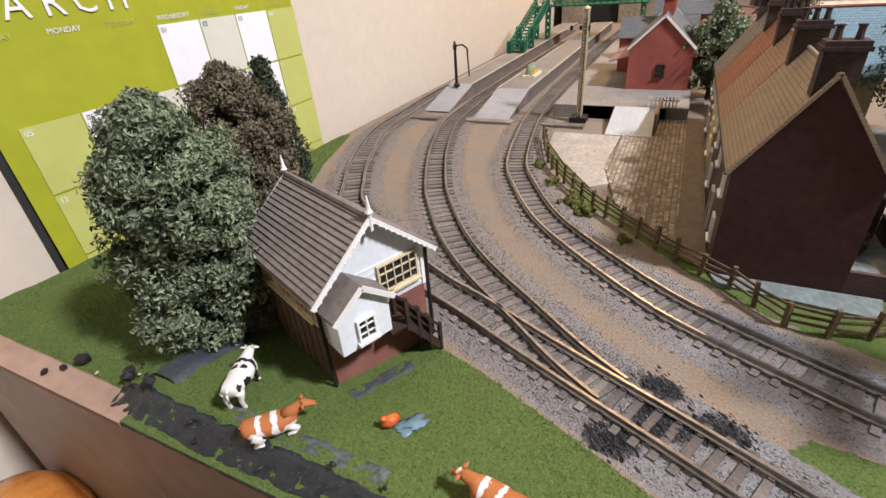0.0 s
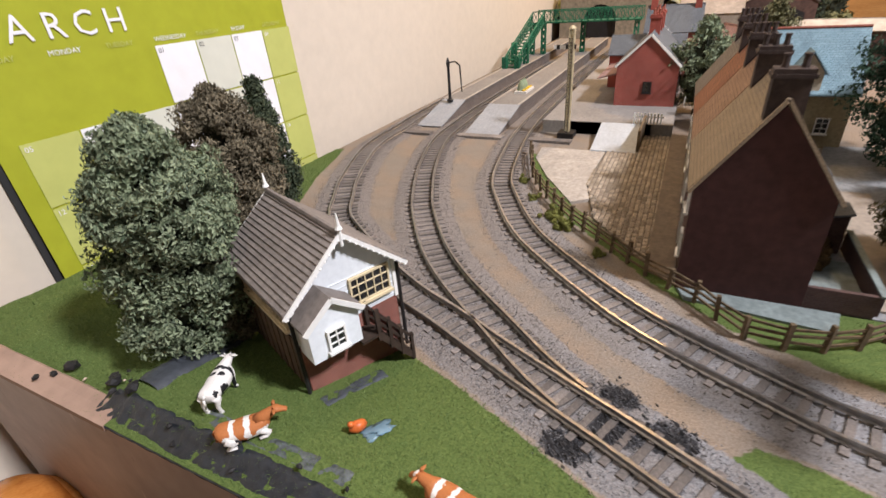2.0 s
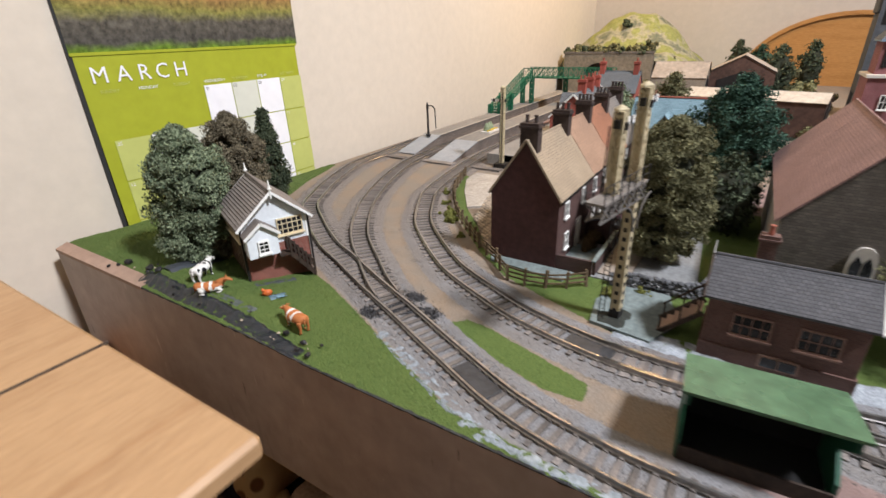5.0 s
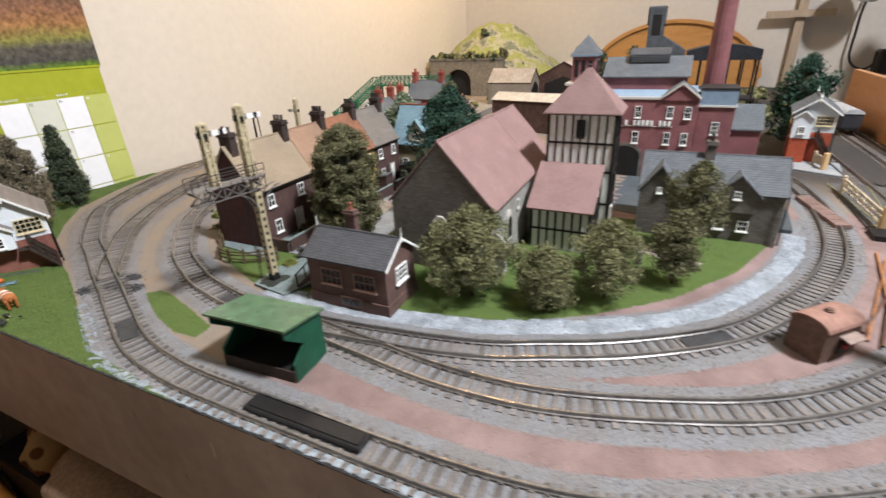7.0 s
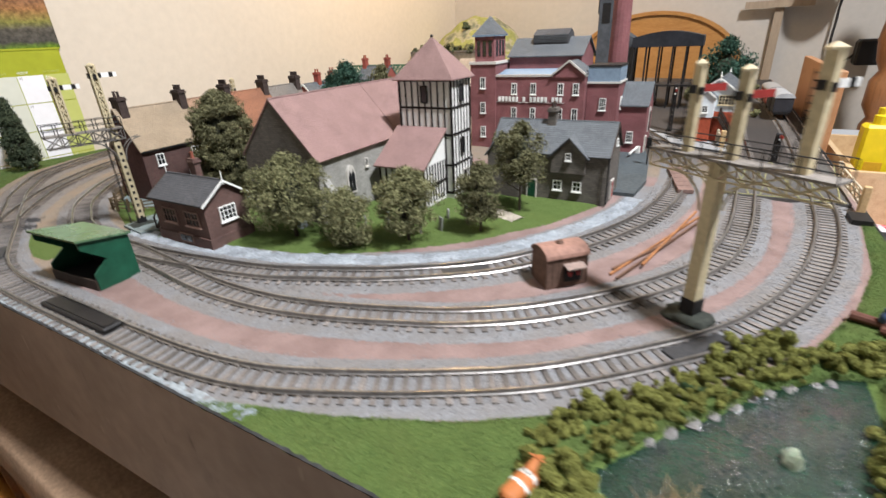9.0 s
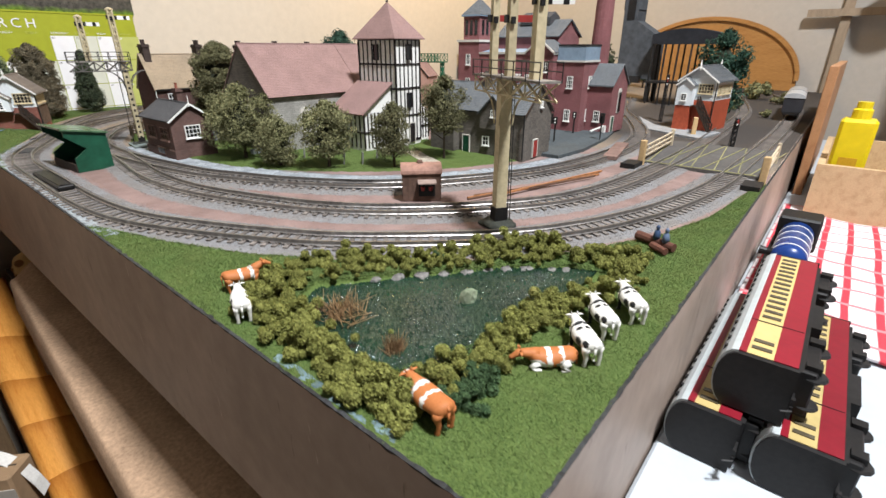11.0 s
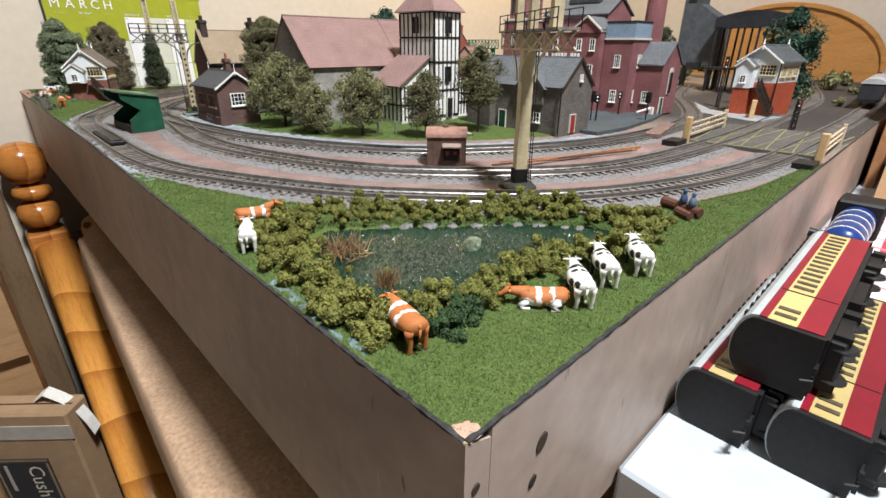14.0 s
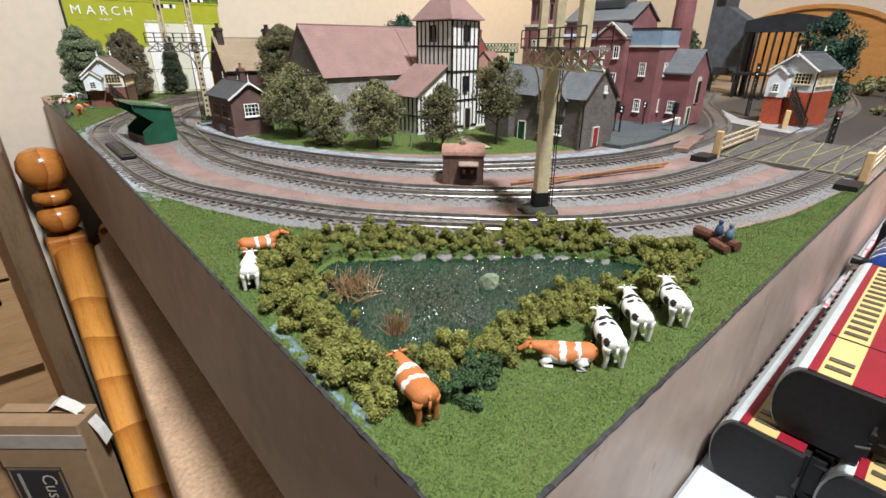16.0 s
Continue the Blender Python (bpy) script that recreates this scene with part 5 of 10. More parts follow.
def bush_mesh(seed, r, n, leaf, material, flat=0.75, k=12, puff=0.42):
    g = np.random.default_rng(seed)
    cs = g.normal(0, 0.46 if k > 12 else 0.42, (k, 3)) * r
    cs[:, 2] = np.abs(cs[:, 2]) * flat + r * 0.25
    idx = np.repeat(np.arange(k), n)
    off = g.normal(0, 1, (len(idx), 3))
    off /= np.linalg.norm(off, axis=1, keepdims=True)
    fat = np.ones(k) if k == 12 else g.uniform(0.55, 1.25, k)
    pts = cs[idx] + off * (r * puff * fat[idx])[:, None] * g.uniform(0.5 if k == 12 else 0.84, 1.05 if k == 12 else 1.12, (len(idx), 1))
    pts[:, 2] = np.maximum(pts[:, 2], 0)
    v, f = scatter_leaves(pts, off, leaf, seed, 1.2, 0.6)
    m = len(v)
    cv, cf = [], []
    for c, kf in zip(cs, fat):
        b = bmesh.new()
        lump(b, c, r * puff * kf * 0.9, 0.3, 1, seed)
        b.verts.ensure_lookup_table()
        o = m + len(cv)
        cv += [tuple((x.co.x, x.co.y, max(0, x.co.z))) for x in b.verts]
        cf += [tuple(q.index + o for q in t.verts) for t in b.faces]
        b.free()
    return pydata_mesh(np.concatenate([v, np.array(cv)]), np.concatenate([f, np.array(cf)]), material)


LEAF_DEEP = leaf_mat("deep_green_lichen", (0.022, 0.050, 0.020), (0.075, 0.125, 0.052))
BUSHES = [bush_mesh(50 + k, 0.0085, 300, 0.00046, LEAF_BUSH, 0.80, 26, 0.29) for k in range(4)] + [bush_mesh(60, 0.0085, 300, 0.00046, LEAF_DEEP, 0.80, 26, 0.29)]


def bush(x, y, s, kind, label, group="bushes round the pond", z=None):
    o = new("bush", BUSHES[kind])
    o.matrix_basis = pose(x, y, (gz(x, y) if z is None else z) - 0.001, 0, 0, (x * 9173 + y * 5717) % 360) @ Matrix.Diagonal((s, s, s, 1))
    return tagged(o, label, "bush", group)


rb = random.Random(4)
LAB = "low yellow-green lichen bush beside the pond"
ring = [(0.034, 0.182), (0.048, 0.190), (0.062, 0.188), (0.076, 0.184), (0.088, 0.176), (0.098, 0.165), (0.110, 0.153), (0.122, 0.143), (0.135, 0.133), (0.148, 0.124), (0.160, 0.115), (0.172, 0.107), (0.184, 0.100), (0.194, 0.090),
        (0.022, 0.166), (0.020, 0.150), (0.030, 0.162), (0.016, 0.136), (0.018, 0.120), (0.012, 0.106), (0.016, 0.094), (0.010, 0.082), (0.014, 0.070), (0.020, 0.062), (0.026, 0.140), (0.022, 0.108), (0.008, 0.068), (0.010, 0.058),
        (0.040, 0.056), (0.050, 0.057), (0.058, 0.052), (0.068, 0.055), (0.078, 0.055), (0.088, 0.056), (0.098, 0.053), (0.108, 0.055), (0.118, 0.052), (0.150, 0.036), (0.164, 0.034), (0.178, 0.034), (0.190, 0.038), (0.190, 0.052), (0.184, 0.066), (0.198, 0.050), (0.176, 0.080), (0.202, 0.040), (0.120, 0.044), (0.106, 0.046), (0.136, 0.044)]
for k, (x, y) in enumerate(ring):
    if x < 0.0125:
        x = x + 0.0045
    bush(x + rb.uniform(-0.002, 0.002), y + rb.uniform(-0.002, 0.002), rb.uniform(0.95, 1.28) if x < 0.035 and y > 0.06 else rb.uniform(0.80, 1.15), rb.randrange(4), LAB)
for x, y, sc in ((0.070, 0.166, 0.75), (0.082, 0.160, 0.8), (0.093, 0.152, 0.7), (0.106, 0.141, 0.8), (0.119, 0.131, 0.7), (0.131, 0.122, 0.75), (0.143, 0.112, 0.7), (0.155, 0.100, 0.7), (0.166, 0.088, 0.8), (0.050, 0.174, 0.9), (0.036, 0.170, 0.9)):
    bush(x, y, sc, int(x * 1000) % 4, LAB)
for x, y, s in ((0.026, 0.050, 0.9), (0.034, 0.044, 0.85), (0.046, 0.046, 0.95), (0.128, 0.132, 0.7)):
    bush(x, y, s, 4, "dark blue-green lichen bush beside the pond")
for k, (x, y, s) in enumerate(((0.053, 0.101, 0.50), (0.151, 0.062, 0.35), (0.118, 0.082, 0.3))):
    bush(x, y, s, k, "small clump of weed growing in the pond", "weeds in the pond")


def stone(name, at, r, label, category, seed, material, squash=(1.2, 1, 0.7), group=""):
    bm = bmesh.new()
    lump(bm, (0, 0, 0), r, 0.45, 2, seed, squash)
    o = part(name, bm, material, None)
    o.matrix_basis = pose(*at)
    return tagged(o, label, category, group)


MOSSY = mat("mossy_stone", (0.17, 0.20, 0.13), 0.9, 0.35, 300, 0.6)
stone("boulder", (0.101, 0.0915, lie(0.09) - 0.0012), 0.0046, "pale mossy boulder standing in the pond", "stone", 3, MOSSY, (1.2, 0.9, 0.9))
for k, (x, y) in enumerate(((0.086, 0.148), (0.097, 0.140), (0.107, 0.131), (0.117, 0.122), (0.128, 0.113), (0.139, 0.105), (0.148, 0.097), (0.156, 0.088), (0.165, 0.075), (0.170, 0.068), (0.031, 0.078), (0.037, 0.073))):
    stone("pebble", (x, y, lie(y) - 0.0042), 0.0030 + 0.0012 * ((k * 7) % 5) / 4, "grey stone edging the pond", "stone", 20 + k, STONE, (1.3, 1.0, 0.6), "stones edging the pond")


def dry_twigs(at, r, n, label, seed):
    rr = random.Random(seed)
    bm = bmesh.new()
    for k in range(n):
        a = Vector((rr.gauss(0, r * 0.5), rr.gauss(0, r * 0.5), 0.0))
        b = a + Vector((rr.gauss(0, r * 0.45), rr.gauss(0, r * 0.45), rr.uniform(0.003, 0.009)))
        rod(bm, a, b, 0.00025, 4, 0.0001)
    o = part("dead_reeds", bm, TWIG)
    o.matrix_basis = pose(*at)
    tagged(o, label, "reeds", kind="stuff")


dry_twigs((0.046, 0.131, lie(0.14) - 0.003), 0.011, 150, "tangle of dry brown twigs and reeds in the pond", 3)
dry_twigs((0.042, 0.089, lie(0.08) - 0.003), 0.004, 90, "tuft of rusty dry reeds in the pond", 4)
bush(0.052, 0.140, 0.45, 0, "small clump of weed growing in the pond", "weeds in the pond")

SHALLOW = mat("pale_blue_resin", (0.15, 0.215, 0.235), 0.25, 0.35, 250, 0.5, big=60)

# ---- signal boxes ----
# brown planks, with the shade of the box's sides put into the tone
SHADOW_WOOD = mat("shaded_brown_plank", (0.115, 0.075, 0.050), 0.8, 0.3, 200, 0.3)
PALE_SILL = mat("cream_glazing_bar", (0.62, 0.52, 0.33), 0.6, 0.1)


def signal_box(at, turn, k, label, upper, lower, roof, mirror=1, split=0.028, stair_run=0.030, long=0.031, high=None, side=None, open_porch=False, glaze=0.010, tuck=0.008):
    """Ridge along its own x, the stair gable at -x; k scales it."""
    t = thing("signal_box", at, turn, label, "signal box")
    l, w = long * k, 0.0255 * k
    eave, ridge = high or (0.053 * k, 0.0745 * k)
    sp = split * k
    part("base", boxes((-l, l, -w, w, -0.003, sp)), lower, t, "brick lower storey")
    if side:
        for s in (-1, 1):
            pl = part("side_planking", boxes((-l + 0.001, l - 0.001, s * w - 0.0006, s * w + 0.0006, 0.004, sp)), side, t, "brown planked wall, its side's shade put into the dark tone")
            for i in range(9):
                part("batten", boxes((-l + 0.002 + i * (2 * l - 0.004) / 8 - 0.0005, -l + 0.002 + i * (2 * l - 0.004) / 8 + 0.0005, s * w - 0.0011, s * w + 0.0011, 0.004, sp)), side, pl)
    bm = bmesh.new()
    poly_prism(bm, [(-w, sp), (w, sp), (w, eave), (0, ridge), (-w, eave)], -l, l, "x")
    up = part("upper_storey", bm, upper, t, "white boarded upper storey")
    for i in range(7):
        z = sp + (eave - sp) * (i + 0.5) / 7
        b = boxes((-l - 0.0003, l + 0.0003, -w - 0.0003, w + 0.0003, z, z + 0.0004))
        part("board", b, upper, up)
    # roof of overlapping courses
    over, eo = 0.0050 * k, 0.0045 * k
    sl = (ridge - eave) / w
    n = 15
    for s in (-1, 1):
        slope = bmesh.new()
        poly_prism(slope, [(s * (w + over), eave - over * sl), (0, ridge), (0, ridge + 0.0012), (s * (w + over), eave - over * sl + 0.0010)], -l - eo, l + eo, "x")
        so = part("roof_slope", slope, roof, t)
        for i in range(n):
            a, b2 = i / n, (i + 1.25) / n
            if b2 > 1:
                b2 = 1.0
            y0, z0 = s * (w + over) * (1 - a), eave - over * sl + (ridge - eave + over * sl) * a
            y1, z1 = s * (w + over) * (1 - b2), eave - over * sl + (ridge - eave + over * sl) * b2
            c = bmesh.new()
            poly_prism(c, [(y0, z0 + 0.0012), (y1, z1 + 0.0011), (y1, z1 + 0.0014), (y0, z0 + 0.0025)], -l - eo, l + eo, "x")
            part("slate_course", c, roof, so)
    rt = bmesh.new()
    rod(rt, (-l - eo, 0, ridge + 0.0018), (l + eo, 0, ridge + 0.0018), 0.0014 * k, 6)
    part("ridge_tiles", rt, roof, t)
    for e in (-1, 1):
        x = e * (l + eo + 0.0005)
        for s in (-1, 1):
            g = bmesh.new()
            bar(g, (x, s * (w + over), eave - over * sl), (x, 0, ridge + 0.001), 0.0009, 0.0018 * k)
            for i in range(12):
                f = (i + 0.5) / 12
                y, z = s * (w + over) * (1 - f), eave - over * sl + (ridge + 0.001 - eave + over * sl) * f
                lump(g, (x, y, z - 0.0012 * k), 0.0008 * k, 0, 1)
            part("bargeboard", g, WHITE, t, "white scalloped bargeboard")
        part("finial", lathe(bmesh.new(), [(0.0009 * k, -0.004 * k), (0.0009 * k, 0.003 * k), (0.0017 * k, 0.0036 * k), (0.0010 * k, 0.005 * k), (0.0003 * k, 0.0105 * k)], 8, (x, 0, ridge)), WHITE, t)
    # glazing: wide window in the stair gable and along both sides
    window(t, (-l - 0.0002, -mirror * w * 0.47, sp + glaze * k), -90, 0.021 * k, 0.014 * k, 5, 3, PALE_SILL)
    for s in (-1, 1):
        for x in (-0.52, 0.02, 0.56):
            window(t, (x * l, s * (w + 0.0002), sp + (glaze - 0.002) * k), 0 if s < 0 else 180, 0.015 * k, 0.014 * k, 4, 3, PALE_SILL)
    for s in (-1, 1):
        part("corner_post", boxes((-l - 0.0008, -l + 0.0010, s * w - 0.0009, s * w + 0.0009, sp, eave)), WHITE, t)
        dp = bmesh.new()
        rod(dp, (-l - 0.001, s * (w + 0.0018), 0), (-l - 0.001, s * (w + 0.0018), eave), 0.0009, 6)
        part("drainpipe", dp, IRON, t)
    # porch with its own little gable
    py0, py1 = (0.002 * k, w) if mirror > 0 else (-w, -0.002 * k)
    px0 = -l - 0.012 * k
    p = bmesh.new()
    mid = (py0 + py1) / 2
    poly_prism(p, [(py0, sp - tuck * k), (py1, sp - tuck * k), (py1, eave - 0.008 * k), (mid, eave + 0.001 * k), (py0, eave - 0.008 * k)], px0, -l, "x")
    po = part("porch", p, upper, t)
    for a, b2 in ((py0 - 0.002, mid), (py1 + 0.002, mid)):
        r = bmesh.new()
        poly_prism(r, [(a, eave - 0.0092 * k), (b2, eave + 0.0015 * k), (b2, eave + 0.0030 * k), (a, eave - 0.0078 * k)], px0 - 0.002, -l, "x")
        part("roof_slope", r, roof, po)
        g = bmesh.new()
        bar(g, (px0 - 0.0024, a, eave - 0.0088 * k), (px0 - 0.0024, mid, eave + 0.002 * k), 0.0008, 0.0022)
        part("bargeboard", g, WHITE, po)
    window(t, (px0 - 0.0002, mid, sp - 0.001 * k), -90, 0.0085 * k, 0.0105 * k, 2, 3)
    if not open_porch:
        part("porch_base", boxes((px0 + 0.001, -l - 0.0002, py0 + 0.0008, py1 - 0.0008, -0.003, sp - 0.008 * k)), lower, t, "red brick porch base")
    # stair: landing, treads, strings, posts and rails
    st = part("stair", boxes((px0 + 0.001, -l - 0.0005, py0 - mirror * 0.010 * k if mirror > 0 else py1, py0 if mirror > 0 else py1 + 0.010 * k, sp - 0.0085 * k, sp - 0.0072 * k)), DARK_WOOD, t, "dark timber stair")
    y_in = py0 if mirror > 0 else py1
    ys, ye = y_in - mirror * 0.009 * k, y_in - mirror * (0.009 * k + stair_run * k)
    steps = 8
    for i in range(steps):
        f = (i + 0.5) / steps
        y, z = ys + (ye - ys) * f, (sp - 0.008 * k) * (1 - f)
        part("tread", boxes((px0 + 0.002, -l - 0.001, min(y - 0.0018, y + 0.0018), max(y - 0.0018, y + 0.0018), z - 0.0005, z + 0.0005)), DARK_WOOD, st)
    for x in (px0 + 0.0015, -l - 0.0012):
        s = bmesh.new()
        bar(s, (x, ys, sp - 0.008 * k), (x, ye, 0), 0.0010, 0.0030)
        part("string", s, DARK_WOOD, st)
        hr = bmesh.new()
        bar(hr, (x, ys, sp + 0.004 * k), (x, ye, 0.012 * k), 0.0011, 0.0013)
        bar(hr, (x, ys, sp - 0.001 * k), (x, ye, 0.007 * k), 0.0009, 0.0009)
        part("handrail", hr, DARK_WOOD, st)
        for i in range(4):
            f = i / 3
            y, z = ys + (ye - ys) * f, (sp - 0.008 * k) * (1 - f)
            q = bmesh.new()
            bar(q, (x, y, max(-0.002, z - 0.003)), (x, y, z + 0.014 * k), 0.0016, 0.0016)
            part("post", q, DARK_WOOD, st)
    return t


signal_box((0.0858, 0.9345, gz(0.08, 0.93) - 0.0005), 67, 1.0, "white boarded signal box with grey slate roof and brick base", BOARD_WHITE, BRICK_RED, ROOF_SBOX, stair_run=0.017, side=SHADOW_WOOD, open_porch=True, split=0.031, glaze=0.006, tuck=0.004)
signal_box((0.808, 0.140, -0.0085), -8, 1.02, "white and red-oxide signal box beside the level crossing", BOARD_WHITE, RED_OXIDE, ROOF_SLATE, split=0.046, long=0.0365, high=(0.0775, 0.0955), stair_run=0.024)

# ---- brewery ----
def lettering_bars(parent, x, y0, y1, z, h, material, words):
    """Raised white bars standing for a painted company sign that runs along y."""
    o = part("sign", boxes((x - 0.0004, x, min(y0, y1) - 0.002, max(y0, y1) + 0.002, z - 0.0015, z - 0.0009)), material, parent)
    total = sum(words) + len(words) - 1
    pos = 0
    for wd in words:
        for k in range(wd):
            a = y0 + (y1 - y0) * (pos + 0.15) / total
            b = y0 + (y1 - y0) * (pos + 0.80) / total
            part("sign_bar", boxes((x - 0.0016, x, min(a, b), max(a, b), z, z + h)), material, o)
            pos += 1
        pos += 1


def brewery():
    t = thing("brewery", (0, 0, -0.004), 0, "maroon brick brewery with tower, blue water tank and tall chimney", "factory")
    x0, x1, y0, y1 = 0.605, 0.705, 0.312, 0.447
    main = part("main_block", boxes((x0, x1, y0, y1, -0.002, 0.110)), BRICK_MAROON, t)
    part("parapet", boxes((x0 - 0.0015, x1 + 0.001, y0 - 0.0012, y1, 0.1088, 0.1118)), STONE_TRIM, main)
    r = bmesh.new()
    poly_prism(r, [(x0 + 0.004, 0.112), (x0 + 0.034, 0.117), (x1, 0.117), (x1, 0.112)], y0 + 0.002, y1 - 0.002, "y")
    part("lead_roof", r, LEAD, main)
    g = bmesh.new()
    poly_prism(g, [(y0, 0.108), (y0 + 0.046, 0.108), (y0 + 0.046, 0.112), (y0 + 0.023, 0.129), (y0, 0.112)], x0 - 0.002, x0 + 0.045, "x")
    ga = part("front_gable", g, BRICK_MAROON, main)
    for a in (y0 - 0.001, y0 + 0.047):
        b = bmesh.new()
        bar(b, (x0 - 0.003, a, 0.1115), (x0 - 0.003, y0 + 0.023, 0.130), 0.003, 0.0022)
        part("coping", b, STONE_TRIM, ga)
    gr = bmesh.new()
    poly_prism(gr, [(y0 - 0.002, 0.1125), (y0 + 0.023, 0.1300), (y0 + 0.048, 0.1125), (y0 + 0.048, 0.111), (y0 - 0.002, 0.111)], x0 + 0.0, x0 + 0.046, "x")
    part("gable_roof", gr, ROOF_SLATE, ga)
    # upper range with louvre
    u = bmesh.new()
    poly_prism(u, [(x0 + 0.045, 0.112), (x1 + 0.02, 0.112), (x1 + 0.02, 0.136), (x0 + 0.082, 0.158), (x0 + 0.045, 0.136)], y0 + 0.018, y1 - 0.004, "y")
    up = part("upper_range", u, BRICK_MAROON, t)
    for s, xa in ((-1, x0 + 0.041), (1, x1 + 0.024)):
        b = bmesh.new()
        poly_prism(b, [(xa, 0.1336), (x0 + 0.082, 0.1585), (x0 + 0.082, 0.1602), (xa, 0.1352)], y0 + 0.015, y1 - 0.002, "y")
        part("roof_slope", b, ROOF_SLATE, up)
    lo = bmesh.new()
    poly_prism(lo, [(x0 + 0.066, 0.150), (x0 + 0.098, 0.150), (x0 + 0.098, 0.164), (x0 + 0.082, 0.172), (x0 + 0.066, 0.164)], y0 + 0.045, y0 + 0.100, "y")
    lv = part("louvre", lo, ROOF_DARK, up)
    for k in range(5):
        part("slat", boxes((x0 + 0.0648, x0 + 0.0662, y0 + 0.047, y0 + 0.098, 0.1535 + k * 0.0022, 0.1545 + k * 0.0022)), ROOF_SLATE, lv)
    # windows in three rows along the front
    for z, h in ((0.020, 0.016), (0.048, 0.017), (0.084, 0.016)):
        for y in (y0 + 0.012, y0 + 0.034, y0 + 0.075, y0 + 0.105):
            if z < 0.04 and y > y0 + 0.05:
                continue
            window(t, (x0 - 0.0002, y, z), -90, 0.0085, h, 2, 2)
    ar = bmesh.new()
    pts = [(y0 + 0.062, 0.0), (y0 + 0.112, 0.0)] + [(y0 + 0.087 + 0.025 * math.cos(math.pi * k / 8), 0.030 + 0.018 * math.sin(math.pi * k / 8)) for k in range(9)]
    poly_prism(ar, pts, x0 - 0.0014, x0 + 0.0006, "x")
    arch = part("cart_arch", ar, STONE_GREY, t)
    # black sheet in place of the shade under the cart arch
    a2 = bmesh.new()
    poly_prism(a2, [(y0 + 0.066, 0.0), (y0 + 0.108, 0.0)] + [(y0 + 0.087 + 0.021 * math.cos(math.pi * k / 8), 0.030 + 0.014 * math.sin(math.pi * k / 8)) for k in range(9)], x0 - 0.002, x0 - 0.001, "x")
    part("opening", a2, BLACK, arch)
    lettering_bars(t, x0 - 0.0005, y1 - 0.004, y0 + 0.030, 0.0735, 0.0070, WHITE, [6, 1, 5, 3])
    # corner tower
    tx0, tx1, ty0, ty1 = 0.603, 0.661, 0.447, 0.489
    tw = part("tower", boxes((tx0, tx1, ty0, ty1, -0.002, 0.128)), BRICK_MAROON, t)
    part("string_course", boxes((tx0 - 0.0018, tx1 + 0.0018, ty0 - 0.0018, ty1 + 0.0018, 0.1270, 0.1305)), STONE_TRIM, tw)
    bx = 0.007
    part("belfry", boxes((tx0 + bx, tx1 - bx, ty0 + 0.005, ty1 - 0.005, 0.1305, 0.166)), BRICK_MAROON, tw)
    for k in range(3):
        y = ty0 + 0.0115 + 0.0095 * k
        part("louvre_opening", boxes((tx0 + bx - 0.0008, tx0 + bx + 0.0004, y - 0.0026, y + 0.0026, 0.138, 0.160)), GLASS_DARK, tw)
    for k in range(3):
        x = tx0 + 0.017 + 0.012 * k
        part("louvre_opening", boxes((x - 0.003, x + 0.003, ty0 + 0.0042, ty0 + 0.0054, 0.138, 0.160)), GLASS_DARK, tw)
    part("eaves_band", boxes((tx0 + bx - 0.003, tx1 - bx + 0.003, ty0 + 0.002, ty1 - 0.002, 0.1655, 0.168)), LEAD, tw)
    cap = bmesh.new()
    cx, cy = (tx0 + tx1) / 2, (ty0 + ty1) / 2
    bs = [cap.verts.new((cx + sx * 0.025, cy + sy * 0.0195, 0.1675)) for sx, sy in ((-1, -1), (1, -1), (1, 1), (-1, 1))]
    top = cap.verts.new((cx, cy, 0.194))
    for k in range(4):
        cap.faces.new((bs[k], bs[(k + 1) % 4], top))
    cap.faces.new(bs[::-1])
    part("tower_roof", cap, ROOF_SLATE, tw)
    for z in (0.018, 0.055, 0.092):
        window(tw, (tx0 - 0.0002, cy, z), -90, 0.0085, 0.0165, 2, 2)
    # tank house
    hx0, hx1, hy0, hy1 = 0.617, 0.668, 0.268, 0.311
    th = part("tank_house", boxes((hx0, hx1, hy0, hy1, -0.002, 0.100)), BRICK_MAROON, t)
    part("cornice", boxes((hx0 - 0.002, hx1 + 0.002, hy0 - 0.002, hy1 + 0.0005, 0.0985, 0.101)), STONE_TRIM, th)
    tk = part("water_tank", boxes((hx0 - 0.0005, hx1 + 0.0005, hy0 - 0.0005, hy1, 0.101, 0.122)), LEAD, th, "pale blue riveted water tank")
    part("tank_rim", boxes((hx0 - 0.0012, hx1 + 0.0012, hy0 - 0.0012, hy1 + 0.0003, 0.1205, 0.1228)), IRON, tk)
    for z in (0.014, 0.062):
        window(th, (hx0 - 0.0002, hy0 + 0.020, z), -90, 0.0095, 0.017, 3, 3)
        window(th, (hx0 + 0.025, hy0 - 0.0002, z), 0, 0.0095, 0.017, 3, 3)
    # annexe with its arched window
    ax0, ax1, ay0, ay1 = 0.640, 0.700, 0.230, 0.2675
    an = bmesh.new()
    poly_prism(an, [(ax0, -0.002), (ax1, -0.002), (ax1, 0.067), ((ax0 + ax1) / 2, 0.094), (ax0, 0.067)], ay0, ay1, "y")
    ao = part("annexe", an, BRICK_MAROON, t)
    for xa in (ax0 - 0.003, ax1 + 0.003):
        b = bmesh.new()
        poly_prism(b, [(xa, 0.0650), ((ax0 + ax1) / 2, 0.0945), ((ax0 + ax1) / 2, 0.0965), (xa, 0.067)], ay0 - 0.002, ay1, "y")
        part("roof_slope", b, ROOF_SLATE, ao)
    window(ao, (ax0 - 0.0002, ay0 + 0.020, 0.014), -90, 0.0095, 0.016, 3, 3)
    wn = bmesh.new()
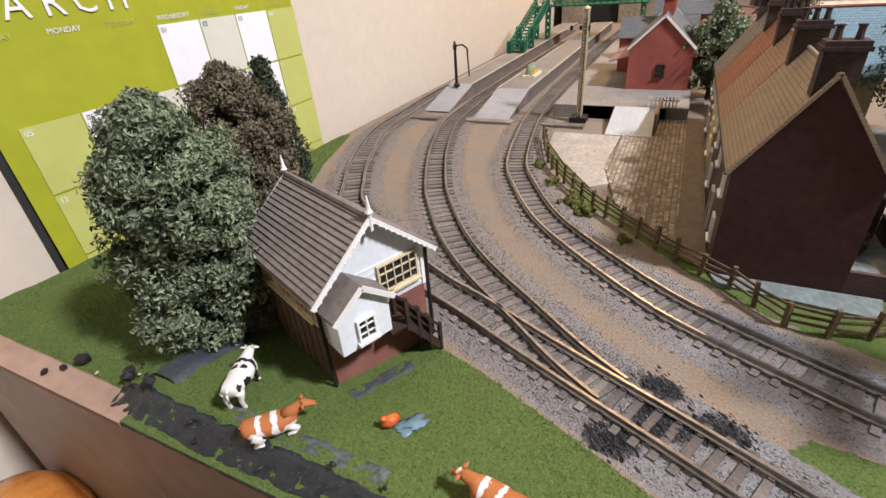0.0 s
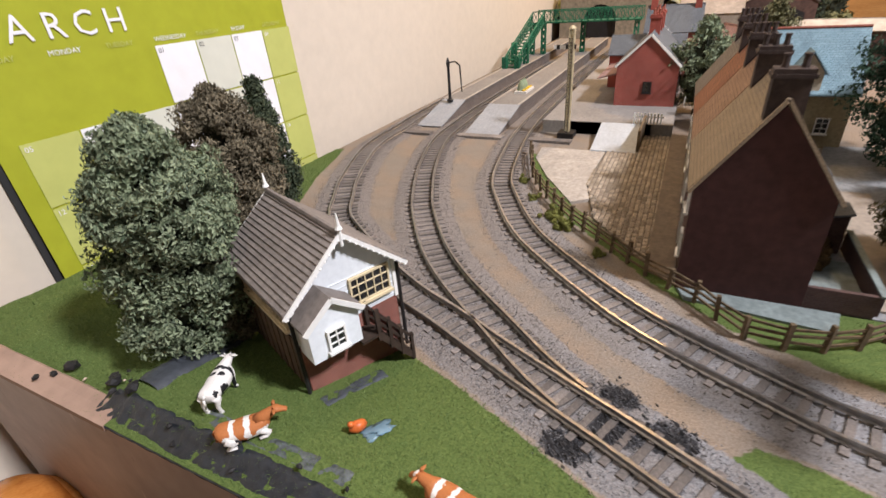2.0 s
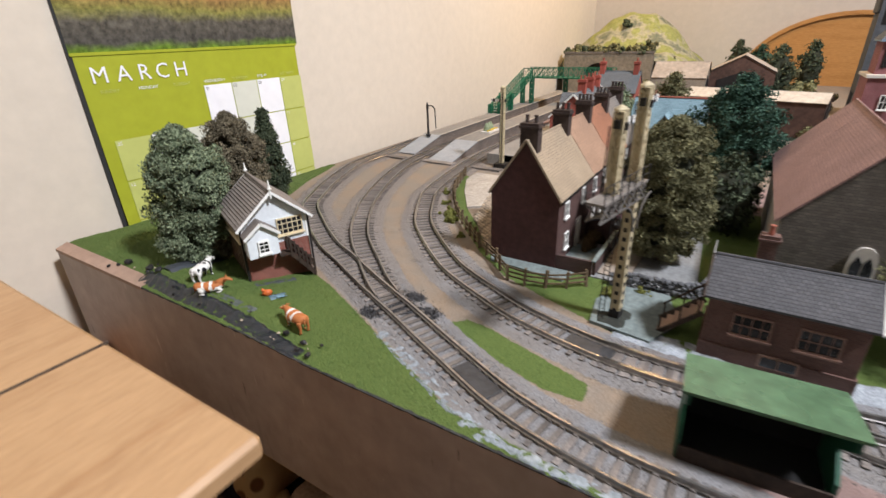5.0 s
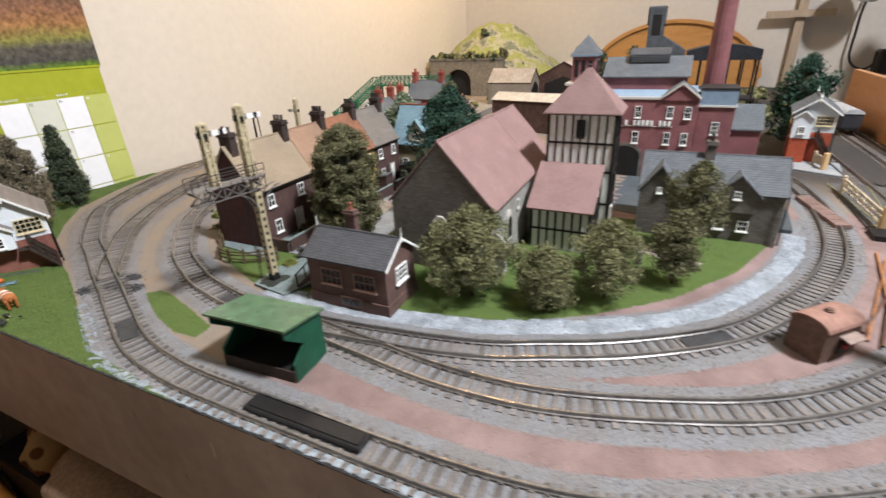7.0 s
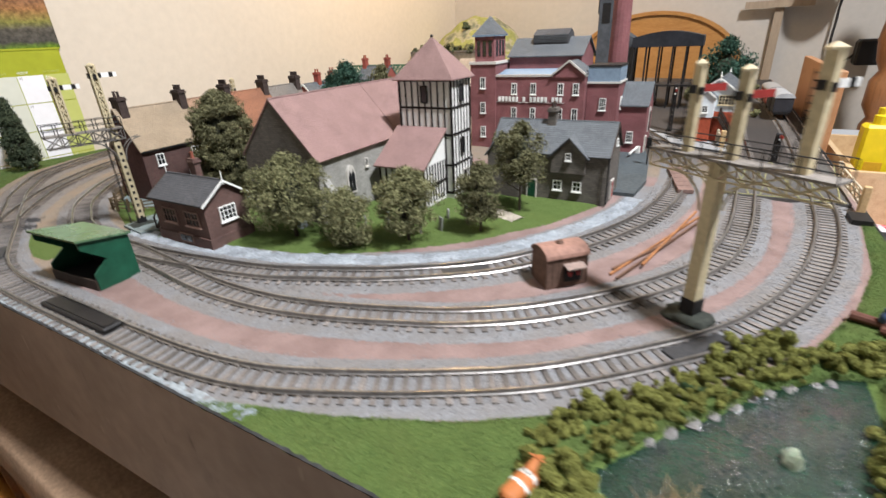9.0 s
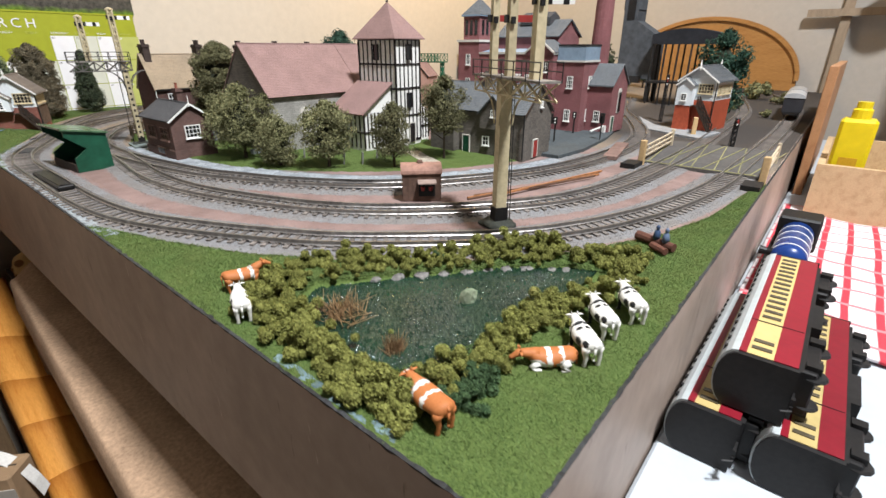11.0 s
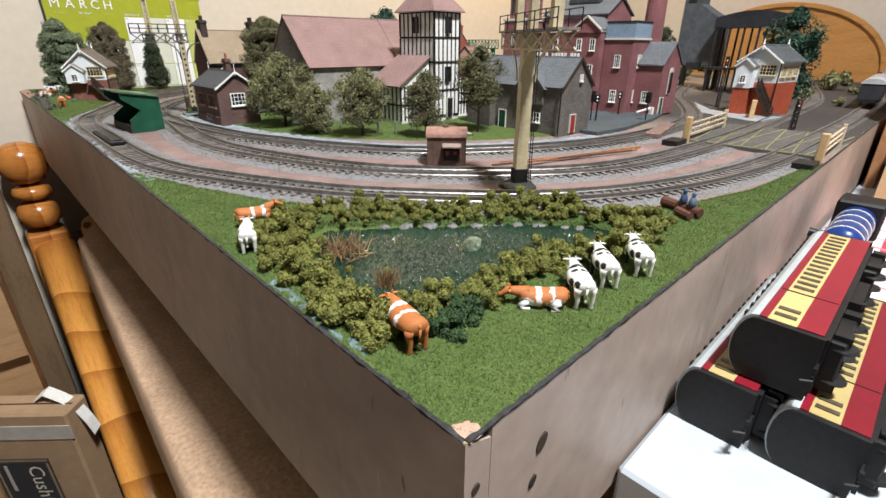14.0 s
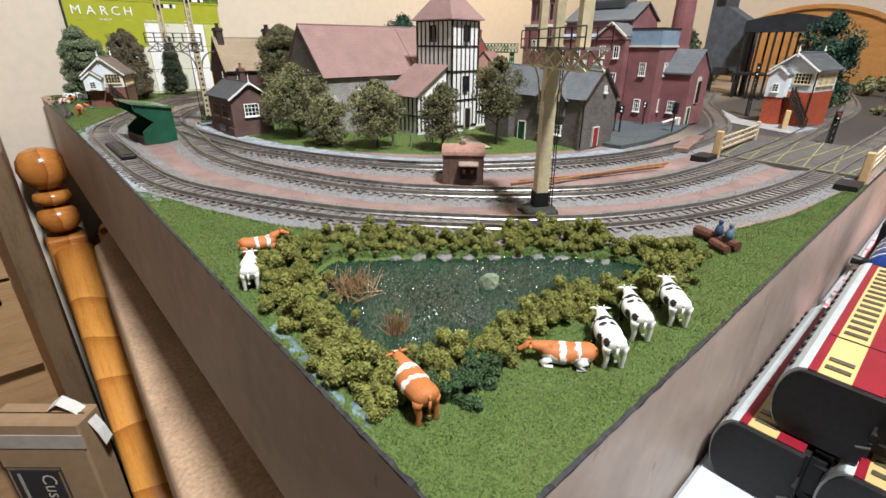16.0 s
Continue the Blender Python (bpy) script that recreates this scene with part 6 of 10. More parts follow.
    poly_prism(wn, [(-0.006, 0), (0.006, 0)] + [(0.006 * math.cos(math.pi * k / 8), 0.030 + 0.006 * math.sin(math.pi * k / 8)) for k in range(9)], ay0 - 0.0012, ay0 + 0.0003, "y")
    wo = part("window", wn, STONE_TRIM, ao)
    wo.matrix_basis = pose((ax0 + ax1) / 2, 0, 0.026)
    part("pane", boxes((-0.0048, -0.0004, ay0 - 0.0016, ay0 - 0.001, 0.001, 0.030), (0.0004, 0.0048, ay0 - 0.0016, ay0 - 0.001, 0.001, 0.030)), GLASS_DARK, wo)
    door(ao, (ax0 + 0.010, ay0 - 0.0002, 0.0), 0, 0.009, 0.022, GREEN_PAINT)
    # chimney stack
    ch = lathe(bmesh.new(), [(0.0165, -0.002), (0.0160, 0.02), (0.0115, 0.34), (0.0128, 0.342), (0.0128, 0.350), (0.0110, 0.352)], 16, (0.728, 0.293, 0))
    part("chimney", ch, BRICK_MAROON, t, "tall tapering maroon brick chimney")


brewery()

# ---- signals ----
def lattice_post(parent, a, b, w, material, name="post"):
    bm = bmesh.new()
    a, b = Vector(a), Vector(b)
    for sx in (-1, 1):
        for sy in (-1, 1):
            o = Vector((sx * w / 2, sy * w / 2, 0))
            bar(bm, a + o, b + o, w * 0.28, w * 0.28)
    n = max(4, int((b - a).length / (w * 1.5)))
    for i in range(n):
        p, q = a.lerp(b, i / n), a.lerp(b, (i + 1) / n)
        for sx, sy, tx, ty in ((-1, -1, 1, -1), (1, 1, -1, 1), (-1, 1, -1, -1), (1, -1, 1, 1)):
            bar(bm, p + Vector((sx, sy, 0)) * (w / 2), q + Vector((tx, ty, 0)) * (w / 2), w * 0.2, w * 0.2)
            bar(bm, p + Vector((tx, ty, 0)) * (w / 2), q + Vector((sx, sy, 0)) * (w / 2), w * 0.2, w * 0.2)
    return part(name, bm, material, parent)


def ladder(parent, a, b, w, side, material):
    a, b, s = Vector(a), Vector(b), Vector(side).normalized() * (w / 2)
    o = bmesh.new()
    for k in (-1, 1):
        rod(o, a + s * k, b + s * k, 0.00035, 4)
    n = int((b - a).length / 0.0032)
    for i in range(n):
        p = a.lerp(b, (i + 0.5) / n)
        rod(o, p - s, p + s, 0.00025, 4)
    return part("ladder", o, material, parent)


DECK_GREY = mat("weathered_deck", (0.20, 0.18, 0.16), 0.8, 0.3)


def doll(parent, x, y, z0, z1, w, arm_way, arm_z=0.85, arm_mat=None, lattice=True, cap=True):
    """A signal post on a bracket, with arm, spectacle, lamp, cap and ladder."""
    d = lattice_post(parent, (x, y, z0), (x, y, z1), w, CREAM, "doll_post") if lattice else part("doll_post", boxes((x - w / 2, x + w / 2, y - w / 2, y + w / 2, z0, z1)), CREAM, parent)
    if lattice:
        part("post_core", boxes((x - w * 0.12, x + w * 0.12, y - w * 0.3, y + w * 0.3, z0, z1)), CREAM, d)
    if cap:
        part("post_cap", lathe(bmesh.new(), [(w * 0.85, 0), (w * 0.85, 0.0012), (w * 0.5, 0.0024), (0.0003, 0.0034)], 4, (x, y, z1)), CREAM, d)
    v = Vector(arm_way).normalized()
    z = z0 + (z1 - z0) * arm_z
    p = Vector((x, y, z))
    b = bmesh.new()
    bar(b, p + v * (w * 0.5), p + v * 0.0190, 0.0008, 0.0040)
    arm = part("signal_arm", b, arm_mat or PANEL_WHITE, d)
    if not arm_mat:
        for f0, f1 in ((0.0030, 0.0062), (0.0125, 0.0158)):
            g = bmesh.new()
            bar(g, p + v * f0, p + v * f1, 0.0012, 0.0043)
            part("arm_band", g, BLACK, arm)
    part("spectacle", boxes((x - v.x * 0.003 - 0.0016, x - v.x * 0.003 + 0.0016, y - v.y * 0.003 - 0.0016, y - v.y * 0.003 + 0.0016, z - 0.0022, z + 0.0022)), BLACK, d)
    part("lamp", boxes((x + v.y * 0.003 - 0.0013, x + v.y * 0.003 + 0.0013, y - v.x * 0.003 - 0.0013, y - v.x * 0.003 + 0.0013, z - 0.003, z + 0.001)), BLACK, d)
    ladder(d, (x - v.y * 0.006, y + v.x * 0.006, z0), (x - v.y * w, y + v.x * w, z1 - 0.008), 0.0034, v, IRON)
    return d


def bracket_signal(at, along, post_h, deck, dolls, label, post_w, solid, deck_w=0.011):
    """A post carrying a railed deck that runs along a way, with dolls on it. deck: (from, to) along the way."""
    t = thing("bracket_signal", at, math.degrees(math.atan2(along[1], along[0])), label, "railway signal")
    pm = bmesh.new()
    lump(pm, (0, 0, 0.0005), 0.0125, 0.35, 3, 5, (1.25, 1.0, 0.30))
    part("plinth", pm, mat("dark_mossy_plinth", (0.038, 0.042, 0.034), 0.85, 0.4, 300, 0.7), t, smooth=True)
    if solid:
        pb = bmesh.new()
        pts = [(-post_w / 2, 0.004), (post_w / 2, 0.004), (post_w * 0.42, post_h), (-post_w * 0.42, post_h)]
        poly_prism(pb, pts, -post_w / 2, post_w / 2, "y")
        part("main_post", pb, CREAM, t)
        part("post_foot", boxes((-post_w * 0.6, post_w * 0.6, -post_w * 0.6, post_w * 0.6, 0.002, 0.014)), BLACK, t)
    else:
        mp = part("main_post", boxes((-post_w / 2, post_w / 2, -post_w / 2, -post_w / 2 + 0.0009, 0.004, post_h), (-post_w / 2, post_w / 2, post_w / 2 - 0.0009, post_w / 2, 0.004, post_h), (-post_w / 2, -post_w / 2 + 0.0009, -post_w / 2, post_w / 2, 0.004, post_h), (post_w / 2 - 0.0009, post_w / 2, -post_w / 2, post_w / 2, 0.004, post_h)), CREAM, t)
        n = int(post_h / 0.0068)
        for k in range(n):
            z = 0.009 + k * 0.0066
            # holes are not cut: black blocks on the faces stand in for their shade
            for s in (-1, 1):
                part("lattice_hole", boxes((s * (post_w / 2 - 0.0001) - 0.0004, s * (post_w / 2 - 0.0001) + 0.0004, -0.0012, 0.0012, z, z + 0.0028)), BLACK, mp)
                part("lattice_hole", boxes((-0.0012, 0.0012, s * (post_w / 2 - 0.0001) - 0.0004, s * (post_w / 2 - 0.0001) + 0.0004, z, z + 0.0028)), BLACK, mp)
        part("post_foot", boxes((-post_w * 0.55, post_w * 0.55, -post_w * 0.55, post_w * 0.55, 0.002, 0.010)), BLACK, t)
    a, b = deck
    dk = part("deck", boxes((a, b, -deck_w / 2, deck_w / 2, post_h, post_h + 0.0014)), DECK_GREY, t)
    for s in (-1, 1):
        rl = bmesh.new()
        for z in (0.006, 0.011):
            rod(rl, (a, s * deck_w / 2, post_h + z), (b, s * deck_w / 2, post_h + z), 0.00035, 4)
        part("guard_rail", rl, IRON, dk)
        n = 6
        for k in range(n + 1):
            q = bmesh.new()
            x = a + (b - a) * k / n
            rod(q, (x, s * deck_w / 2, post_h), (x, s * deck_w / 2, post_h + 0.011), 0.0004, 4)
            part("stanchion", q, IRON, dk)
    # under-truss
    TR = CREAM if solid else mat("grey_truss", (0.12, 0.11, 0.10), 0.7, 0.2)

    def brace(p, q, w):
        g = bmesh.new()
        bar(g, p, q, w, w)
        part("brace", g, TR, dk)
    for s in (-1, 1):
        y = s * deck_w * 0.36
        brace((a, y, post_h - 0.010), (b, y, post_h - 0.010), 0.0009)
        n = 5
        for k in range(n):
            x0, x1 = a + (b - a) * k / n, a + (b - a) * (k + 1) / n
            brace((x0, y, post_h), (x1, y, post_h - 0.010), 0.0008)
            brace((x0, y, post_h - 0.010), (x1, y, post_h), 0.0008)
            brace((x0, y, post_h), (x0, y, post_h - 0.010), 0.0008)
        for e in (-1, 1):
            for k in range(6):
                f0, f1 = k / 6, (k + 1) / 6
                p0 = (e * (post_w / 2 + 0.018 * (1 - math.cos(f0 * math.pi / 2))), y, post_h - 0.030 + 0.020 * math.sin(f0 * math.pi / 2))
                p1 = (e * (post_w / 2 + 0.018 * (1 - math.cos(f1 * math.pi / 2))), y, post_h - 0.030 + 0.020 * math.sin(f1 * math.pi / 2))
                brace(p0, p1, 0.0009)
    if solid:
        ladder(t, (-0.002, post_w / 2 + 0.0050, 0.0), (-0.002, post_w / 2 + 0.0035, post_h), 0.0040, (1, 0, 0), IRON)
    else:
        ladder(t, (post_w / 2 + 0.005, -0.007, 0.0), (post_w / 2 + 0.004, -0.006, post_h), 0.0036, (0, 1, 0), IRON)
    for x, top, w in dolls:
        doll(t, x, 0, post_h + 0.0014, top, w, (0.25, 1, 0) if solid else (-1, 0, 0), 0.74 if solid else 0.86, RED_PAINT if solid and x < 0.01 else None, lattice=not solid)
    return t


bracket_signal((0.146, 0.650, -0.002), (-0.985, 0.174), 0.100, (-0.008, 0.054), [(0.001, 0.156, 0.0048), (0.033, 0.147, 0.0048)], "lattice bracket signal with two black-armed dolls on a plinth", 0.0064, False)
bracket_signal((0.202, 0.139, lie(0.14)), (-0.545, -0.838), 0.103, (-0.042, 0.060), [(-0.021, 0.152, 0.0046), (0.006, 0.150, 0.0052), (0.042, 0.160, 0.0058)], "tall cream bracket signal with three posts and railed deck", 0.0080, True, 0.014)

# ---- fencing ----
FENCE_WOOD = mat("weathered_fence_wood", (0.125, 0.088, 0.050), 0.85, 0.35, 300, 0.5)


def post_fence(name, pts, label, step=0.0165, h=0.0145, rails=(0.0045, 0.0085, 0.0120)):
    t = thing(name, (0, 0, 0), 0, label, "fence")
    rr = random.Random(9)
    posts = [q for q, d in sample(pts, step)]
    for q in posts:
        b = bmesh.new()
        z = gz(q.x, q.y)
        bar(b, (q.x, q.y, z - 0.002), (q.x + rr.uniform(-0.0012, 0.0012), q.y + rr.uniform(-0.0012, 0.0012), z + h * rr.uniform(0.95, 1.15)), 0.0022, 0.0020)
        part("post", b, FENCE_WOOD, t)
    for p, q in zip(posts, posts[1:]):
        for r in rails:
            b = bmesh.new()
            bar(b, (p.x, p.y, gz(p.x, p.y) + r + rr.uniform(-0.0008, 0.0008)), (q.x, q.y, gz(q.x, q.y) + r + rr.uniform(-0.0008, 0.0008)), 0.0009, 0.0013)
            part("rail", b, FENCE_WOOD, t)
    return t


post_fence("post_and_rail_fence", [(0.412, 0.921), (0.342, 0.897), (0.278, 0.856), (0.238, 0.820), (0.205, 0.787), (0.185, 0.760), (0.166, 0.744), (0.161, 0.722), (0.170, 0.697), (0.190, 0.672)], "weathered brown post-and-rail fence beside the cobbled yard")
for k, (x, y, s) in enumerate(((0.272, 0.862, 0.9), (0.258, 0.850, 0.8), (0.335, 0.905, 0.6), (0.30, 0.885, 0.55), (0.225, 0.820, 0.5), (0.178, 0.660, 0.7), (0.19, 0.64, 0.6))):
    bush(x, y, s, k % 4, "straggly green bush growing along the fence", "bushes along the fence")

# ---- cobbled yard and station ----
COBBLE = brick_mat("cobbled_setts", (0.27, 0.225, 0.17), (0.22, 0.18, 0.135), (0.14, 0.115, 0.085), 0.0050, 0.0034, 0.0006, bump=1.0)
CONCRETE = mat("pale_concrete", (0.34, 0.305, 0.26), 0.85, 0.22, 250, 0.4, big=60)
LANE = mat("grey_lane", (0.20, 0.205, 0.205), 0.8, 0.22, 250, 0.4, big=60)


def poly_slab(name, pts, z0, z1, material, label, category, kind="structure"):
    bm = bmesh.new()
    poly_prism(bm, pts, z0, z1, "z")
    return tagged(part(name, bm, material), label, category, kind=kind)


SETTS = [(0.205, 0.776), (0.60, 0.776), (0.60, 0.842), (0.345, 0.850), (0.275, 0.832), (0.235, 0.802)]
yard = poly_slab("cobbled_yard", SETTS, -0.004, 0.0002, COBBLE, "cobbled yard of tan stone setts beside the terrace", "yard")
poly_slab("pavement", [(0.345, 0.8505), (0.435, 0.8485), (0.435, 0.915), (0.40, 0.912), (0.352, 0.888), (0.30, 0.855), (0.31, 0.842)], -0.004, 0.0001, CONCRETE, "worn pale concrete apron before the loading ramp", "pavement")
poly_slab("back_lane", [(0.20, 0.605), (0.50, 0.62), (0.50, 0.655), (0.30, 0.70), (0.20, 0.700)], -0.004, -0.0002, LANE, "grey back lane behind the terrace", "lane")


def ramp_platform(name, y0, y1, x_foot, x_top, x_end, h, label):
    t = thing(name, (0, 0, 0), 0, label, "platform", kind="structure")
    bm = bmesh.new()
    poly_prism(bm, [(x_foot, -0.003), (x_end, -0.003), (x_end, h - 0.0012), (x_top, h - 0.0012), (x_foot, -0.0008)], y0, y1, "y")
    part("platform_wall", bm, brick_mat("platform_brick", (0.20, 0.165, 0.14), (0.16, 0.13, 0.11), (0.10, 0.085, 0.07), 0.004, 0.0016), t)
    for a, b, za, zb, m, nm in ((x_foot, x_top, -0.0004, h, mat("white_grey_ramp", (0.27, 0.28, 0.29), 0.8, 0.15), "ramp_slab"), (x_top, x_end, h, h, PLATFORM, "platform_slab")):
        s = bmesh.new()
        poly_prism(s, [(a, za - 0.0010), (b, zb - 0.0010), (b, zb + 0.0004), (a, za + 0.0004)], y0 - 0.0012, y1 + 0.0012, "y")
        part(nm, s, m, t)
    for y in (y0, y1):
        part("coping", boxes((x_top, x_end, y - 0.0018, y + 0.0018, h + 0.0003, h + 0.0010)), CONCRETE, t)


ramp_platform("platform_1", 1.066, 1.099, 0.492, 0.575, 1.30, 0.016, "grey island platform with a pale end ramp")
ramp_platform("platform_2", 0.979, 1.020, 0.468, 0.555, 1.30, 0.016, "grey station platform with a pale end ramp")
tagged(part("station_forecourt", boxes((0.50, 1.25, 0.79, 0.932, -0.004, 0.0125)), PLATFORM), "dusky grey station platform and forecourt", "platform", kind="structure")
dk = thing("loading_ramp", (0.466, 0.842, 0), 0, "white sloping loading ramp with a timber side", "ramp")
rs = bmesh.new()
poly_prism(rs, [(-0.032, -0.002), (0.034, -0.002), (0.034, 0.0125), (-0.032, 0.0010)], -0.022, 0.022, "y")
part("ramp_body", rs, mat("pale_ramp_sheet", (0.36, 0.385, 0.40), 0.6, 0.12), dk)
part("side_board", boxes((-0.028, 0.034, -0.0245, -0.022, 0.0, 0.022)), FENCE_WOOD, dk)
part("dock_wall", boxes((0.034, 0.060, -0.030, 0.060, -0.002, 0.012)), mat("dark_dock", (0.06, 0.065, 0.075), 0.8, 0.2), dk)
# boarded foot crossing at the platform ends
for y0, y1 in ((1.064, 1.102), (0.970, 1.028), (0.890, 0.938)):
    o = part("foot_crossing", boxes((0.456, 0.468, y0, y1, -0.003, 0.0008)), SLEEPER)
    tagged(o, "dark timber boards laid at the platform end", "crossing", "foot crossings")

# water crane
wc = thing("water_crane", (0.564, 1.084, 0.0160), 0, "black iron water crane with hose on the platform", "water crane")
part("column", lathe(bmesh.new(), [(0.0045, 0), (0.0045, 0.002), (0.0022, 0.004), (0.0018, 0.046), (0.0026, 0.048), (0.0026, 0.052), (0.0008, 0.058)], 10), IRON, wc)
b = bmesh.new()
for p, q in (((0, 0, 0.052), (-0.006, -0.014, 0.054)), ((-0.006, -0.014, 0.054), (-0.010, -0.022, 0.050))):
    rod(b, p, q, 0.0011, 6)
part("swing_arm", b, IRON, wc)
b = bmesh.new()
rod(b, (-0.010, -0.022, 0.050), (-0.011, -0.024, 0.016), 0.0012, 6, 0.0009)
part("hose", b, BLACK, wc)

# flower bed on the platform
fb = thing("flower_bed", (0.64, 0.998, 0.0164), 0, "stone-edged flower bed with topiary and yellow flowers on the platform", "flower bed")
part("edging", boxes((-0.02, 0.02, -0.009, 0.009, 0, 0.003)), STONE_TRIM, fb)
for k in range(3):
    b = bmesh.new()
    lathe(b, [(0.0055, 0), (0.0045, 0.007), (0.0012, 0.014)], 10, (-0.010 + 0.009 * k, 0.002, 0.003))
    part("topiary", b, LEAF_GREEN, fb)
b = bmesh.new()
for k in range(16):
    lump(b, (-0.017 + 0.0023 * k, -0.005 + 0.002 * (k % 3), 0.0042), 0.0016, 0.3, 1, k)
part("flowers", b, mat("yellow_flowers", (0.62, 0.42, 0.03), 0.8, 0.3), fb)

# station house
st, sbody = gable_house("station_house", (0.655, 0.829, 0.0125), 0, 0.140, 0.070, 0.048, 0.081, brick_mat("station_red_brick", (0.33, 0.075, 0.055), (0.27, 0.06, 0.045), (0.33, 0.16, 0.13), 0.0032, 0.0011), ROOF_SLATE, "red brick station house with slate roof and white bargeboards", "station", barge=WHITE)
window(st, (-0.0702, -0.002, 0.016), -90, 0.010, 0.013, 2, 2, BLACK)
for x in (-0.045, -0.010, 0.030):
    window(st, (x, 0.0352, 0.014), 180, 0.010, 0.016, 2, 3)
    window(st, (x, -0.0352, 0.014), 0, 0.010, 0.016, 2, 3)
for x in (-0.030, 0.012, 0.048):
    chimney(st, x, 0.0, 0.072, 0.100, 0.008, 0.012, mat("red_stack", (0.30, 0.07, 0.05), 0.8, 0.2), 2, POT_RED)
cp = bmesh.new()
poly_prism(cp, [(0.036, 0.036), (0.058, 0.031), (0.058, 0.0325), (0.036, 0.0378)], -0.066, 0.07, "x")
part("canopy", cp, ROOF_PINK, st)
wing = bmesh.new()
poly_prism(wing, [(-0.02, 0.0), (0.02, 0.0), (0.02, 0.046), (0.0, 0.066), (-0.02, 0.046)], -0.0355, 0.06, "y")
wo = part("cross_wing", wing, mat("station_wing_brick", (0.30, 0.07, 0.05), 0.8, 0.2), st)
wo.matrix_basis = pose(0.062, 0, 0)
wr = bmesh.new()
poly_prism(wr, [(-0.023, 0.0435), (0, 0.0672), (0.023, 0.0435), (0.023, 0.045), (0, 0.069), (-0.023, 0.045)], -0.037, 0.062, "y")
part("wing_roof", wr, ROOF_SLATE, wo)

# platform signal
ps = thing("semaphore_signal", (0.486, 0.900, 0.0), 0, "cream lattice semaphore signal at the platform end", "railway signal")
part("plinth", boxes((-0.009, 0.009, -0.009, 0.009, -0.002, 0.004)), BLACK, ps)
doll(ps, 0, 0, 0.004, 0.112, 0.0046, (0, 1, 0), 0.84)

# white palings
pf = thing("paling_fence", (0.585, 0.782, 0.0125), 0, "white picket fence beside the station house", "fence")
for k in range(16):
    part("paling", boxes((k * 0.0036, k * 0.0036 + 0.0014, 0, 0.0008, 0, 0.011)), WHITE, pf)
part("rail", boxes((0, 0.056, 0.0008, 0.0014, 0.003, 0.0042), (0, 0.056, 0.0008, 0.0014, 0.0078, 0.0088)), WHITE, pf)

# footbridge
def footbridge():
    t = thing("footbridge", (0, 0, 0), 0, "green lattice iron footbridge over the station tracks", "footbridge")
    x0, x1, xd, y, w = 0.835, 1.015, 1.045, 1.083, 0.012
    z0, z1 = 0.016, 0.078
    def panel(a, b, h, name):
        bm = bmesh.new()
        a, b = Vector(a), Vector(b)
        up = Vector((0, 0, h))
        bar(bm, a, b, 0.0022, 0.0016)
        bar(bm, a + up, b + up, 0.0022, 0.0018)
        n = max(3, int((b - a).length / 0.012))
        for k in range(n):
            p, q = a.lerp(b, k / n), a.lerp(b, (k + 1) / n)
            bar(bm, p, q + up, 0.0009, 0.0010)
            bar(bm, p + up, q, 0.0009, 0.0010)
            bar(bm, p, p + up, 0.0012, 0.0012)
        bar(bm, b, b + up, 0.0012, 0.0012)
        part(name, bm, GREEN_BRIDGE, t)
    for s in (-1, 1):
        panel((x0, y + s * w, z0), (x1, y + s * w, z1), 0.020, "stair_side")
    for k in range(14):
        f = (k + 0.5) / 14
        x, z = x0 + (x1 - x0) * f, z0 + (z1 - z0) * f
        part("tread", boxes((x - 0.005, x + 0.005, y - w, y + w, z - 0.001, z + 0.0006)), GREEN_BRIDGE, t)
    part("deck", boxes((x1, xd + 0.012, 0.88, y + w, z1 - 0.002, z1)), GREEN_BRIDGE, t)
    for x in (x1, xd + 0.012):
        panel((x, y + w, z1), (x, 0.88, z1), 0.021, "deck_side")
    for px, py in ((x0, y - w), (x0, y + w), (x1, y - w), (x1, y + w), (xd, 0.995), (xd, 0.89), (0.89, y - w), (0.89, y + w)):
        zt = z1 if px > 0.95 else (z0 + (z1 - z0) * (px - x0) / (x1 - x0) + 0.02)
        lattice_post(t, (px, py, 0.012), (px, py, zt), 0.0075, GREEN_BRIDGE, "trestle")


footbridge()

